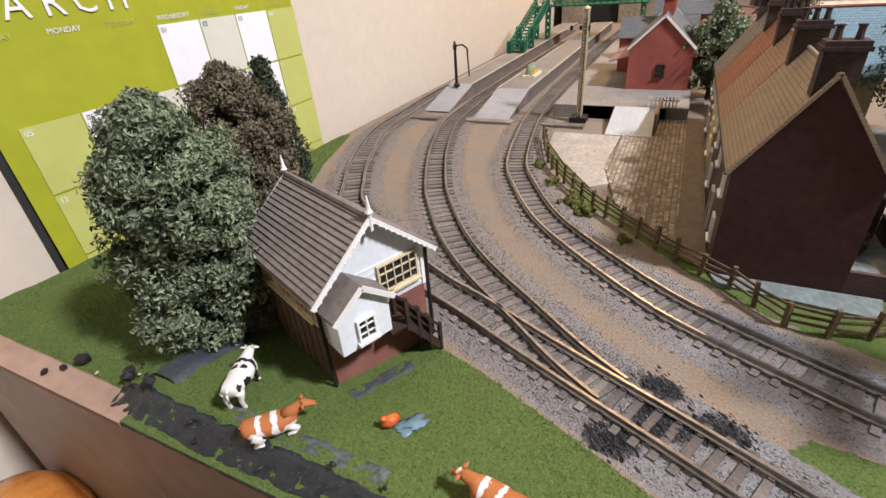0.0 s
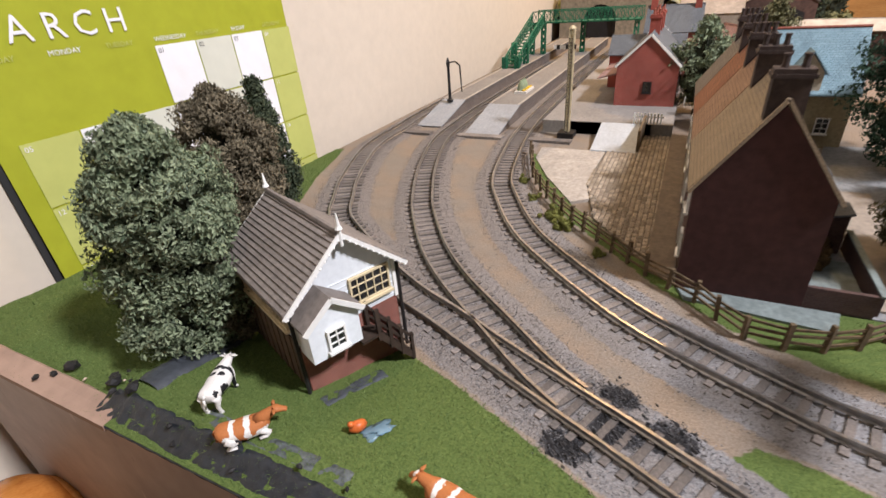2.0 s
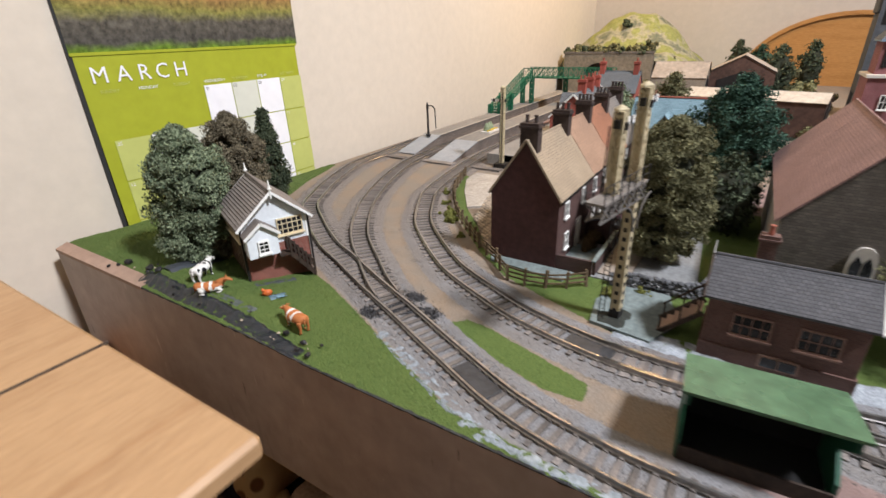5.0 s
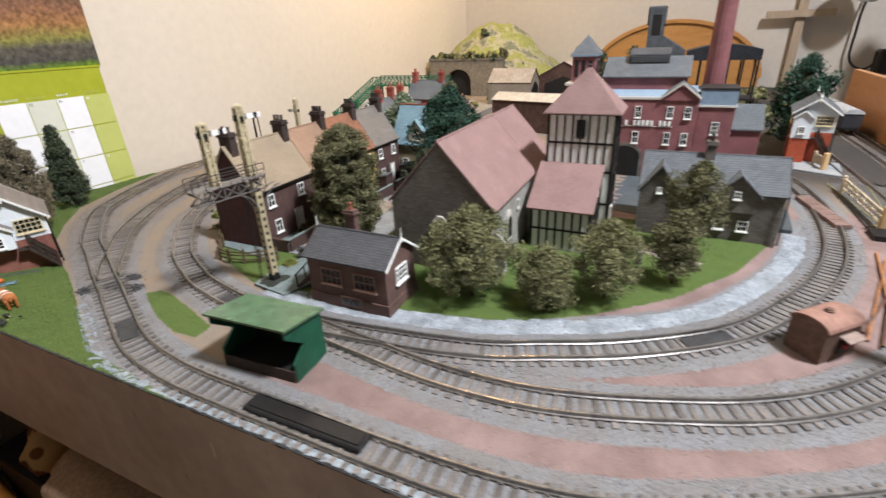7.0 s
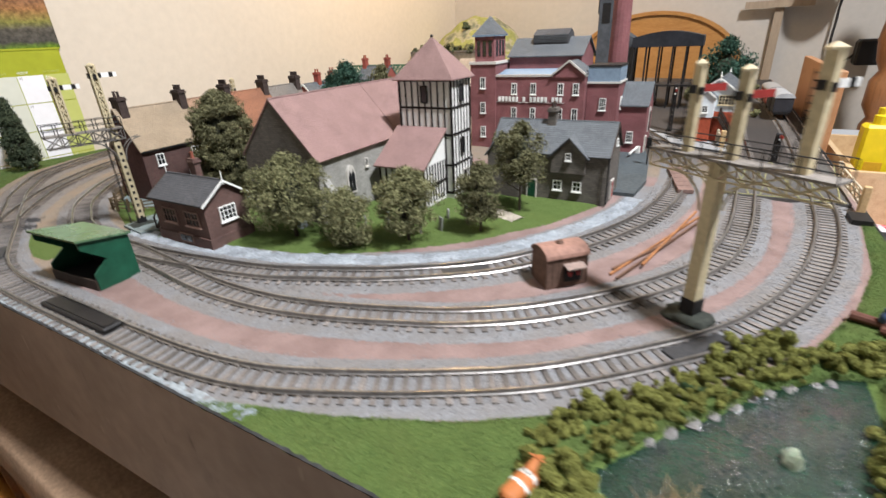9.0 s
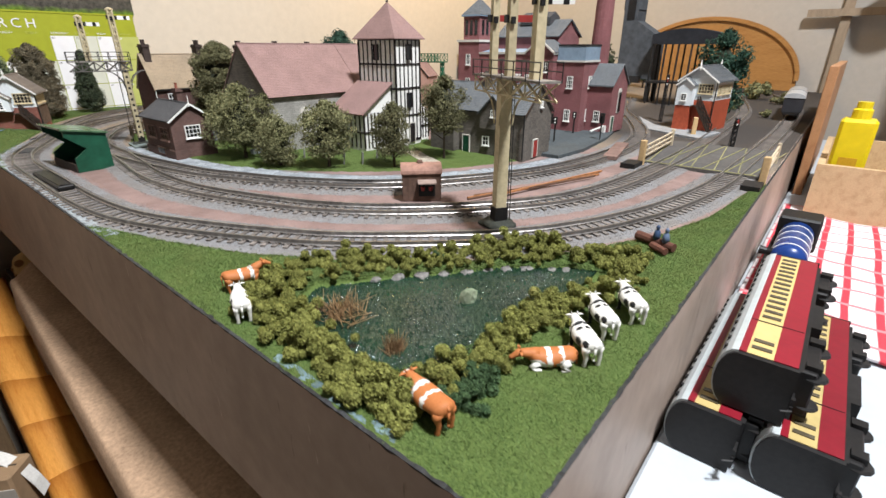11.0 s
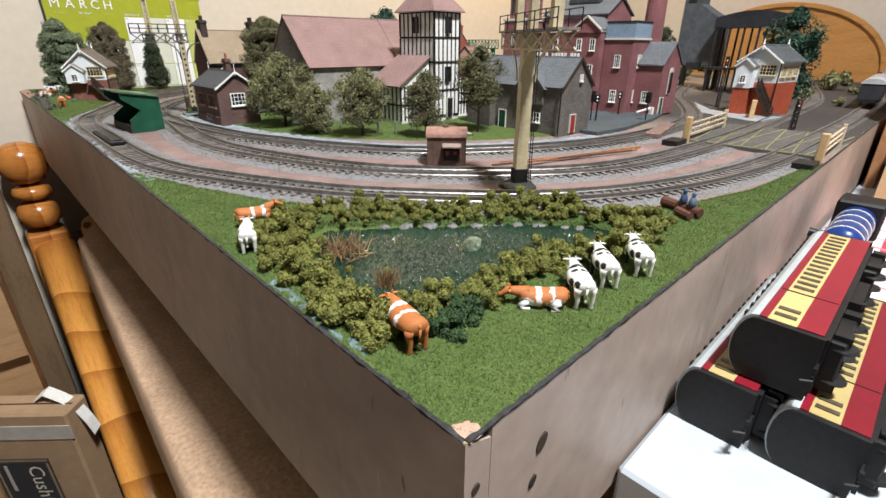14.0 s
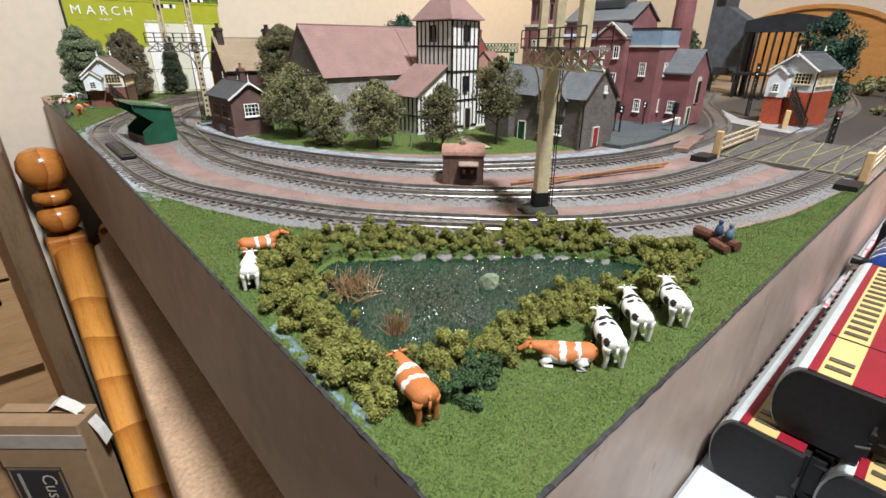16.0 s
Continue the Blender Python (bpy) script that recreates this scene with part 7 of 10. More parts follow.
# ---- green coal bunker, huts and lineside things ----
def coal_shed():
    t = thing("coal_bunker", (0.0600, 0.568, -0.001), 3.5, "open-fronted dark green timber bunker with a near-black lining", "bunker")
    # front looks along -x; ends are cut back below the roof
    l, d, h = 0.0295, 0.0160, 0.0405
    prof = [(-d, -0.001), (d, -0.001), (d, h - 0.006), (-d - 0.004, h), (-d - 0.004, h - 0.006), (-0.004, h - 0.019), (-d, h - 0.028)]
    for s in (-1, 1):
        b = bmesh.new()
        poly_prism(b, prof, s * l - 0.0009, s * l + 0.0009, "y")
        part("end_wall", b, GREEN_PAINT, t)
    part("back_wall", boxes((d - 0.0015, d, -l, l, -0.001, h - 0.006)), GREEN_PAINT, t)
    # near-black lining over the floor and back wall
    inside = mat("near_black_lining", (0.008, 0.008, 0.008), 0.9, 0.3)
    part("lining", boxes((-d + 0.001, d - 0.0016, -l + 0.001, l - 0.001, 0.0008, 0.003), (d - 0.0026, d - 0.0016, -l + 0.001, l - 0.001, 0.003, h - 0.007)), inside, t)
    part("front_board", boxes((-d - 0.0012, -d, -l, l, -0.001, 0.0075)), DARK_WOOD, t)
    r = bmesh.new()
    poly_prism(r, [(-d - 0.006, h + 0.0006), (d + 0.002, h - 0.0062), (d + 0.002, h - 0.0047), (-d - 0.006, h + 0.0022)], -l - 0.003, l + 0.003, "y")
    part("roof", r, mat("faded_green_roof", (0.075, 0.14, 0.075), 0.28, 0.25, 120, 0.1, spec=0.6), t)


coal_shed()
cb = thing("track_magnet_plate", (0.018, 0.508, 0.0), 0, "flat black plate fixed between the outer rails", "plate")
part("plate", boxes((-0.0062, 0.0062, -0.042, 0.042, -0.0005, 0.0030), bevel=0.0008), BLACK, cb)
part("cover", boxes((-0.0040, 0.0040, -0.040, 0.038, 0.0029, 0.0038)), mat("satin_black_cover", (0.02, 0.018, 0.018), 0.3, 0.2), cb)


def gangers_hut():
    t = thing("gangers_hut", (0.2166, 0.2295, lie(0.232)), 45, "small brown planked hut with a curved rusty roof", "hut")
    HB = mat("brown_hut_boards", (0.125, 0.075, 0.055), 0.8, 0.25, 200, 0.3)
    t.matrix_basis = t.matrix_basis @ Matrix.Diagonal((0.87, 0.87, 0.87, 1))
    l, w, e = 0.0185, 0.0135, 0.026
    prof = [(-w, -0.002), (w, -0.002), (w, e)] + [(w * math.cos(math.pi * k / 10), e + 0.006 * math.sin(math.pi * k / 10)) for k in range(1, 10)] + [(-w, e)]
    b = bmesh.new()
    poly_prism(b, prof, -l, l, "y")
    part("wall", b, HB, t)
    for k in range(8):
        for s in (-1, 1):
            y = -l + 2 * l * k / 7
            part("batten", boxes((s * w - 0.0004, s * w + 0.0004, y - 0.0005, y + 0.0005, 0, e)), HB, t)
    r = bmesh.new()
    pa = [(1.10 * w * math.cos(math.pi * k / 10), e - 0.001 + 0.0072 * math.sin(math.pi * k / 10)) for k in range(11)]
    pb = [(x * 1.0, z + 0.0010) for x, z in pa]
    poly_prism(r, pa + pb[::-1], -l - 0.0015, l + 0.0015, "y")
    ro = part("roof", r, mat("rusty_roof_felt", (0.30, 0.17, 0.13), 0.8, 0.2, 200, 0.3), t)
    part("vent", lathe(bmesh.new(), [(0.0034, 0), (0.0034, 0.0014), (0.0026, 0.002), (0.0026, 0.0028)], 12, (0, 0.001, e + 0.0068)), HB, ro)
    fr = part("hatch", boxes((-w - 0.0012, -w, -0.013, 0.003, 0.003, 0.017)), BLACK, t, "dark hatch with red buckets under a small lid")
    b = bmesh.new()
    poly_prism(b, [(-w - 0.008, 0.0165), (-w, 0.0185), (-w, 0.0197), (-w - 0.008, 0.0177)], -0.014, 0.004, "y")
    part("lid", b, mat("pale_hatch_lid", (0.34, 0.25, 0.21), 0.8, 0.2), fr)
    for y in (-0.0085, -0.001):
        part("bucket", lathe(bmesh.new(), [(0.0014, 0), (0.0022, 0.0036), (0.0022, 0.004)], 8, (-w - 0.0032, y, 0.009)), RED_PAINT, fr)


gangers_hut()

# lengths of rusty rail and timber by the line
LUMBER = mat("orange_timber", (0.34, 0.15, 0.06), 0.7, 0.3, 200, 0.2)
for k, (a, b2) in enumerate((((0.240, 0.196), (0.400, 0.143)), ((0.232, 0.190), (0.385, 0.141)), ((0.262, 0.176), (0.415, 0.146)), ((0.250, 0.196), (0.33, 0.158)))):
    bm = bmesh.new()
    za, zb = gz(*a) + 0.0015 + 0.0012 * (k % 3), gz(*b2) + 0.0015 + 0.0014 * (k % 2)
    bar(bm, (*a, za), (*b2, zb), 0.0016, 0.0016)
    tagged(part("timber_length", bm, LUMBER if k % 2 == 0 else mat("dark_timber_length", (0.13, 0.07, 0.045), 0.8, 0.2)), "long rusty-orange timber lying beside the track", "timber", "timbers beside the track")

# black ash spilled at the crossover
ra = np.random.default_rng(8)
av, af = [], []
for x, y, s in ((0.069, 0.806, 0.0065), (0.103, 0.790, 0.006), (0.087, 0.769, 0.008), (0.084, 0.789, 0.008)):
    for k in range(330):
        px, py = x + ra.normal(0, s * 0.6), y + ra.normal(0, s * 0.7)
        r0 = abs(ra.normal(0.0003, 0.00025)) + 0.00022
        o = len(av)
        zz = gz(px, py)
        for d in ((1, 1, 1), (1, -1, -1), (-1, 1, -1), (-1, -1, 1)):
            av.append((px + r0 * (d[0] + ra.normal(0, 0.4)), py + r0 * (d[1] + ra.normal(0, 0.4)), zz + r0 * (d[2] + ra.normal(0, 0.4)) * 0.8))
        af += [(o, o + 1, o + 2), (o, o + 3, o + 1), (o, o + 2, o + 3), (o + 1, o + 3, o + 2)]
am = bpy.data.meshes.new("ash")
am.from_pydata(av, [], af)
am.materials.append(mat("black_ash", (0.040, 0.040, 0.043), 0.85, 0.4, 400, 0.8))
tagged(part("ash", am, None), "loose black ash spilled round the crossover", "ash", kind="stuff")

def cow_mat(name, base, patch, spots, bands):
    """Enamel paint: ragged spots (mirrored on both flanks) and bands across the body in the second colour."""
    m, nt, b, tc = base_mat(name, 0.62, 0, 0.3)
    n = noise_node(nt, tc.outputs["Object"], 420, 2)
    fine = noise_node(nt, tc.outputs["Object"], 1500, 3)
    sp = nt.nodes.new("ShaderNodeSeparateXYZ")
    nt.links.new(tc.outputs["Object"], sp.inputs[0])

    def math_node(op, a, b2):
        q = nt.nodes.new("ShaderNodeMath")
        q.operation = op
        for s, v in ((q.inputs[0], a), (q.inputs[1], b2)):
            if isinstance(v, (int, float)):
                s.default_value = v
            else:
                nt.links.new(v, s)
        return q.outputs[0]
    cb = nt.nodes.new("ShaderNodeCombineXYZ")
    nt.links.new(sp.outputs[0], cb.inputs[0])
    nt.links.new(math_node("ABSOLUTE", sp.outputs[1], 0), cb.inputs[1])
    nt.links.new(sp.outputs[2], cb.inputs[2])
    ragged = math_node("MULTIPLY", math_node("SUBTRACT", n, 0.5), 0.0040)
    out = None
    for c, r in spots:
        d = nt.nodes.new("ShaderNodeVectorMath")
        d.operation = "DISTANCE"
        nt.links.new(cb.outputs[0], d.inputs[0])
        d.inputs[1].default_value = c
        v = math_node("LESS_THAN", math_node("ADD", d.outputs["Value"], ragged), r)
        out = v if out is None else math_node("MAXIMUM", out, v)
    for x, w in bands:
        v = math_node("LESS_THAN", math_node("ADD", math_node("ABSOLUTE", math_node("SUBTRACT", sp.outputs[0], x), 0), ragged), w)
        out = v if out is None else math_node("MAXIMUM", out, v)
    c = mixc(nt, out, base, patch)
    c = mixc(nt, 1.0, c, ramp(nt, fine, [(0.3, (0.82,) * 3), (0.7, (1.08,) * 3)]), "MULTIPLY")
    nt.links.new(c, b.inputs["Base Color"])
    return m


CHALK, TANC, JET = (0.70, 0.685, 0.64), (0.40, 0.140, 0.042), (0.014, 0.014, 0.015)
COW_BROWN = [cow_mat("tan_white_cow_a", TANC, CHALK, [((0.0, 0.003, 0.003), 0.0052), ((0.0165, 0.0, 0.016), 0.0012)], [(-0.0018, 0.0011), (0.0052, 0.0013)]), cow_mat("tan_white_cow_b", TANC, CHALK, [((-0.007, 0.0025, 0.003), 0.0048), ((0.007, 0.0025, 0.002), 0.0048)], [(0.0012, 0.0013), (-0.0055, 0.0010)])]
COW_BLACK = [cow_mat("white_cow", CHALK, JET, [((-0.0035, 0.0050, 0.0128), 0.0024)], []), cow_mat("black_collared_cow", CHALK, JET, [((-0.0045, 0.0048, 0.0118), 0.0030), ((-0.0104, 0.0040, 0.0150), 0.0019), ((0.0020, 0.0020, 0.0166), 0.0014), ((0.0166, 0.0, 0.0145), 0.0010)], [(0.0062, 0.0011)])]


def loft(bm, rings, n=12):
    """A closed skin over ellipses, each a middle with its two half axes."""
    prev = None
    first = None
    for c, u, v in rings:
        c, u, v = Vector(c), Vector(u), Vector(v)
        row = [bm.verts.new(c + u * math.cos(math.tau * k / n) + v * math.sin(math.tau * k / n)) for k in range(n)]
        if prev:
            for k in range(n):
                bm.faces.new((prev[k], prev[(k + 1) % n], row[(k + 1) % n], row[k]))
        first = first or row
        prev = row
    bm.faces.new(first[::-1])
    bm.faces.new(prev)


def limb(bm, stations):
    """A tapered limb through stations of (x, y, z, radius across, radius along its bend)."""
    pts = [Vector(p[:3]) for p in stations]
    rings = []
    for i, p in enumerate(stations):
        d = (pts[min(i + 1, len(pts) - 1)] - pts[max(i - 1, 0)]).normalized()
        side = Vector((0, 1, 0)) if abs(d.y) < 0.9 else Vector((1, 0, 0))
        across = d.cross(side).normalized()
        rings.append((p[:3], side * p[3], across * p[4]))
    loft(bm, rings, 10)


def cow_mesh(material, lying, pose_of_head):
    """A moulded toy cow: deep barrel with hip bones, neck, tapering head, ears, stub horns, jointed legs and tail."""
    bm = bmesh.new()
    dz = -0.0066 if lying else 0.0
    loft(bm, [((x, 0, z + dz), (0, w, 0), (0, 0, h)) for x, z, w, h in ((-0.0130, 0.0138, 0.0010, 0.0012), (-0.0124, 0.0134, 0.0028, 0.0034), (-0.0106, 0.0130, 0.0040, 0.0044), (-0.0080, 0.0126, 0.0042, 0.0046), (-0.0040, 0.0119, 0.0042, 0.0049), (0.0000, 0.0115, 0.0047, 0.0053), (0.0040, 0.0117, 0.0044, 0.0051), (0.0072, 0.0123, 0.0038, 0.0049), (0.0094, 0.0131, 0.0030, 0.0042), (0.0108, 0.0136, 0.0018, 0.0028))], 16)
    hx, hz, fall = {"up": (0.0140, 0.0186, -0.30), "level": (0.0150, 0.0152, -0.45), "low": (0.0148, 0.0092, -0.85)}[pose_of_head]
    hz += dz
    limb(bm, [(0.0062, 0, 0.0138 + dz, 0.0030, 0.0040), (0.0096, 0, 0.45 * hz + 0.55 * (0.0138 + dz), 0.0024, 0.0032), ((0.0110 + hx) / 2 + 0.0006, 0, 0.85 * hz + 0.15 * (0.0138 + dz), 0.0019, 0.0024), (hx + 0.0004, 0, hz, 0.0016, 0.0019)])
    fx, fz = math.cos(fall), math.sin(fall)

    def along(a, up):
        return hx + fx * a - fz * up, hz + fz * a + fx * up
    stations = []
    for a, up, w, h in ((-0.0014, 0.0002, 0.0009, 0.0010), (-0.0006, 0.0003, 0.0018, 0.0018), (0.0010, 0.0001, 0.0019, 0.0019), (0.0028, -0.0003, 0.0014, 0.0015), (0.0044, -0.0006, 0.0011, 0.0012), (0.0055, -0.0007, 0.0012, 0.0011), (0.0060, -0.0007, 0.0007, 0.0006)):
        x, z = along(a, up)
        stations.append((x, 0, z, w, h))
    limb(bm, stations)
    for s in (-1, 1):
        ex, ez = along(-0.0004, 0.0012)
        loft(bm, [((ex, s * 0.0012, ez), (0.0007, 0, 0), (0, 0, 0.0004)), ((ex, s * 0.0024, ez + 0.0003), (0.0009, 0, 0), (0, 0, 0.0004)), ((ex, s * 0.0038, ez), (0.0002, 0, 0), (0, 0, 0.0002))], 8)
        rod(bm, (ex - 0.0002, s * 0.0009, ez + 0.0004), (ex + 0.0002, s * 0.0014, ez + 0.0022), 0.0004, 6, 0.00012)
        if lying:
            limb(bm, [(0.0060, s * 0.0030, 0.0044, 0.0014, 0.0018), (0.0102, s * 0.0036, 0.0022, 0.0010, 0.0012), (0.0086, s * 0.0040, 0.0008, 0.0008, 0.0008), (0.0052, s * 0.0042, 0.0007, 0.0007, 0.0007)])
            limb(bm, [(-0.0090, s * 0.0034, 0.0050, 0.0016, 0.0026), (-0.0052, s * 0.0046, 0.0030, 0.0012, 0.0018), (-0.0084, s * 0.0050, 0.0010, 0.0009, 0.0009), (-0.0046, s * 0.0052, 0.0007, 0.0007, 0.0007)])
        else:
            limb(bm, [(0.0074, s * 0.0024, 0.0120, 0.0014, 0.0026), (0.0074, s * 0.0026, 0.0086, 0.0012, 0.0017), (0.0071, s * 0.0026, 0.0054, 0.0009, 0.0010), (0.0073, s * 0.0026, 0.0014, 0.0007, 0.0007), (0.0076, s * 0.0026, 0.0008, 0.0010, 0.0011), (0.0077, s * 0.0026, 0.0, 0.0010, 0.0012)])
            limb(bm, [(-0.0098, s * 0.0026, 0.0128, 0.0015, 0.0032), (-0.0094, s * 0.0027, 0.0088, 0.0013, 0.0022), (-0.0110, s * 0.0027, 0.0058, 0.0009, 0.0011), (-0.0104, s * 0.0027, 0.0016, 0.0007, 0.0008), (-0.0101, s * 0.0027, 0.0008, 0.0010, 0.0011), (-0.0100, s * 0.0027, 0.0, 0.0010, 0.0012)])
    if not lying:
        lump(bm, (-0.0062, 0, 0.0072), 0.0019, 0.1, 2, 3, (1.0, 0.9, 0.7))
    rod(bm, (-0.0126, 0, 0.0160 + dz), (-0.0137, 0.0003, 0.0140 + dz), 0.0005, 6)
    rod(bm, (-0.0137, 0.0003, 0.0141 + dz), (-0.0136, 0.0006, max(0.0008, 0.0072 + dz)), 0.0005, 6, 0.0004)
    lump(bm, (-0.0136, 0.0006, max(0.0012, 0.0064 + dz)), 0.0007, 0.2, 1, 5, (0.8, 0.8, 1.6))
    return mesh_of(bm, material, True, False)


COWS = {}


def cow(x, y, turn, mat_i, brown, lying, head, label, k=0.87):
    key = (mat_i, brown, lying, head)
    if key not in COWS:
        COWS[key] = cow_mesh((COW_BROWN if brown else COW_BLACK)[mat_i], lying, head)
    o = new("toy_cow", COWS[key])
    o.matrix_basis = pose(x, y, gz(x, y) + 0.0002, 0, 0, turn) @ Matrix.Diagonal((k * 0.98, k * 1.28, k * 0.86, 1))
    return tagged(o, label, "toy cow", "toy cattle")


cow(0.0275, 0.1895, -16, 0, True, False, "up", "tan and white toy cow standing behind the bushes", 0.80)
cow(0.0125, 0.1650, 67, 0, False, False, "level", "white toy cow standing in the grass near the board's edge", 0.80)
cow(0.0200, 0.0490, 78, 0, True, False, "level", "tan and white toy cow reaching towards the pond")
cow(0.0765, 0.0305, 132, 1, True, True, "level", "brown and white toy cow lying beside the bushes")
cow(0.0925, 0.0225, 47, 1, False, False, "level", "black and white toy cow facing the pond")
cow(0.1160, 0.0240, 46, 1, False, False, "level", "black and white toy cow facing the pond")
cow(0.1375, 0.0180, 42, 1, False, False, "level", "black and white toy cow facing the pond")
cow(0.0285, 0.9465, 24, 1, False, False, "level", "black and white toy cow beside the signal box path")
cow(0.0180, 0.9210, -44, 1, True, True, "up", "tan and white toy cow lying on the grass")
cow(0.0245, 0.8350, 80, 0, True, False, "level", "tan and white toy cow standing near the board's edge")
hn = bmesh.new()
lump(hn, (0, 0, 0.003), 0.0032, 0.2, 2, 1, (1.4, 0.9, 1))
lump(hn, (0.003, 0, 0.006), 0.0018, 0.1, 1, 2)
hen = part("toy_hen", hn, mat("orange_red_plastic", (0.55, 0.13, 0.03), 0.4, 0.3), None, smooth=True)
hen.matrix_basis = pose(0.039, 0.883, gz(0.039, 0.883), 0, 0, 150) @ Matrix.Diagonal((0.85, 0.85, 0.85, 1))
tagged(hen, "small orange-red toy fowl stuck in the grass", "toy bird")
gl = bmesh.new()
lump(gl, (0, 0, 0), 0.0048, 0.9, 3, 5, (1.3, 0.7, 0.14))
glue = part("glue_blob", gl, mat("blue_clear_glue", (0.12, 0.20, 0.25), 0.08, 0.3, 100, 0.1, spec=0.7), None, smooth=True)
glue.matrix_basis = pose(0.0425, 0.876, gz(0.0425, 0.876) + 0.0006, 0, 0, -35)
tagged(glue, "shiny bluish blob of dried glue on the grass", "glue")

# seated figurines as plain shapes on a log
lg = bmesh.new()
rod(lg, (-0.011, 0, 0.0026), (0.011, 0.001, 0.0028), 0.0026, 10, 0.0022)
rod(lg, (0.002, -0.004, 0.0022), (0.012, -0.006, 0.0024), 0.0020, 8, 0.0018)
lo = part("log", lg, mat("red_brown_log", (0.11, 0.045, 0.03), 0.8, 0.3))
lo.matrix_basis = pose(0.238, 0.037, gz(0.238, 0.037), 0, 0, -114) @ Matrix.Diagonal((1.3, 1.3, 1.3, 1))
tagged(lo, "fallen red-brown log on the pond field", "log")
for k, (dx, dy, c) in enumerate(((0.0, 0.0, (0.04, 0.07, 0.14)), (0.005, -0.004, (0.10, 0.14, 0.22)))):
    fg = bmesh.new()
    lathe(fg, [(0.0022, 0), (0.0024, 0.003), (0.0017, 0.0062), (0.0008, 0.0068), (0.0013, 0.0078), (0.0013, 0.0092), (0.0004, 0.0102)], 10)
    fo = part("toy_figure", fg, mat("blue_figure_paint_%s" % "ab"[k], c, 0.5, 0.2), None, smooth=True)
    fo.matrix_basis = pose(0.2375 - dx * 0.5, 0.036 + dy * 1.6, gz(0.238, 0.037) + 0.0054)
    tagged(fo, "tiny plain blue figurine sitting on the log", "figurine", "figurines on the log")

# ---- signal box bank: stone path and black edging ----
PATH_STONE = mat("dark_slate_path", (0.060, 0.068, 0.078), 0.55, 0.35, 250, 0.6)


def ribbon(name, pts, w, h, material, label, category, seed, bumpy=0.0012):
    bm = bmesh.new()
    prev = None
    for q, d in sample(pts, 0.002):
        s = Vector((-d.y, d.x, 0))
        row = []
        for k in range(7):
            o = (k / 6 - 0.5) * w * (1 + 0.22 * noise.noise(Vector((q.x * 190, q.y * 190, seed + (3 if k < 3 else 9)))))
            p = q + s * o
            lift = h * (1 if 0 < k < 6 else 0) + (bumpy * noise.noise(Vector((p.x * 260, p.y * 260, seed))) if 0 < k < 6 else -0.001)
            px = max(0.0005, p.x)
            row.append(bm.verts.new((px, p.y, gz(px, p.y) - 0.0012 + lift)))
        if prev:
            for k in range(6):
                bm.faces.new((prev[k], prev[k + 1], row[k + 1], row[k]))
        prev = row
    o = part(name, bm, material, None, smooth=True)
    return tagged(o, label, category, kind="structure")


ribbon("path_slate", [(0.020, 0.986), (0.040, 0.985), (0.068, 0.984)], 0.021, 0.0030, PATH_STONE, "dark slate path beside the signal box", "path", 1)
ribbon("bank_edging", [(0.0088, 1.004), (0.0084, 0.975), (0.0080, 0.945), (0.0084, 0.915), (0.0085, 0.880), (0.0070, 0.845), (0.0048, 0.812)], 0.0140, 0.0020, mat("black_rough_edging", (0.014, 0.017, 0.021), 0.32, 0.4, 400, 0.8, spec=0.5), "rough black embankment edging along the board", "edging", 2, 0.0022)
ribbon("path_porch", [(0.046, 0.9065), (0.060, 0.9015), (0.076, 0.894)], 0.010, 0.0014, PATH_STONE, "grey slab path before the signal box porch", "path", 3)
ribbon("path_field", [(0.0185, 0.945), (0.0175, 0.925), (0.0185, 0.900), (0.0195, 0.872)], 0.0085, 0.0012, mat("scuffed_blue_grey_ground", (0.10, 0.115, 0.115), 0.6, 0.55, 300, 0.7, big=90), "worn bluish path across the signal box field", "path", 4)

# ---- pale verge and path by the churchyard ----
VERGE = mat("pale_blue_grey_grit", (0.285, 0.31, 0.335), 0.9, 0.4, 700, 0.9, big=70)
ribbon("verge_grit", [(q.x - d.y * 0.0325, q.y + d.x * 0.0325) for q, d in LINES["inner_track"][::6] if 0.17 < q.y < 0.66 and q.x < 0.44], 0.026, 0.0016, VERGE, "pale blue-grey grit verge between the track and the churchyard", "verge", 6, 0.0010)
ribbon("verge_edge", [(q.x + d.y * 0.0235, q.y - d.x * 0.0235) for q, d in LINES["outer_track"][::6] if 0.33 < q.y < 0.79 and q.x < 0.2], 0.013, 0.0012, mat("pale_blue_edge_grit", (0.225, 0.255, 0.28), 0.85, 0.4, 700, 0.9, big=50), "pale blue-grey grit between the outer line and the board's edge", "verge", 8, 0.0009)
ribbon("path_church", [(0.318, 0.300), (0.330, 0.330), (0.345, 0.360)], 0.022, 0.0026, mat("cream_gravel", (0.46, 0.41, 0.33), 0.9, 0.3, 500, 0.7, big=60), "cream gravel path leading to the church tower", "path", 7, 0.0006)

# ---- level crossing ----
lc = thing("level_crossing", (0.573, 0.0735, lie(0.068)), 0, "level crossing of weathered boards with cream gates", "level crossing")
road = mat("crossing_road", (0.095, 0.09, 0.085), 0.9, 0.25, 300, 0.5)
part("roadway", boxes((-0.083, 0.083, -0.064, 0.062, -0.004, 0.0014)), road, lc)
yel = mat("faded_yellow_line", (0.27, 0.255, 0.115), 0.8, 0.2)
for k in range(10):
    b = bmesh.new()
    y = -0.055 + k * 0.0115
    bar(b, (-0.078, y, 0.0018), (0.078, y + 0.016 * (1 if k % 2 else -1), 0.0018), 0.0011, 0.0006)
    part("hatch_line", b, yel, lc)
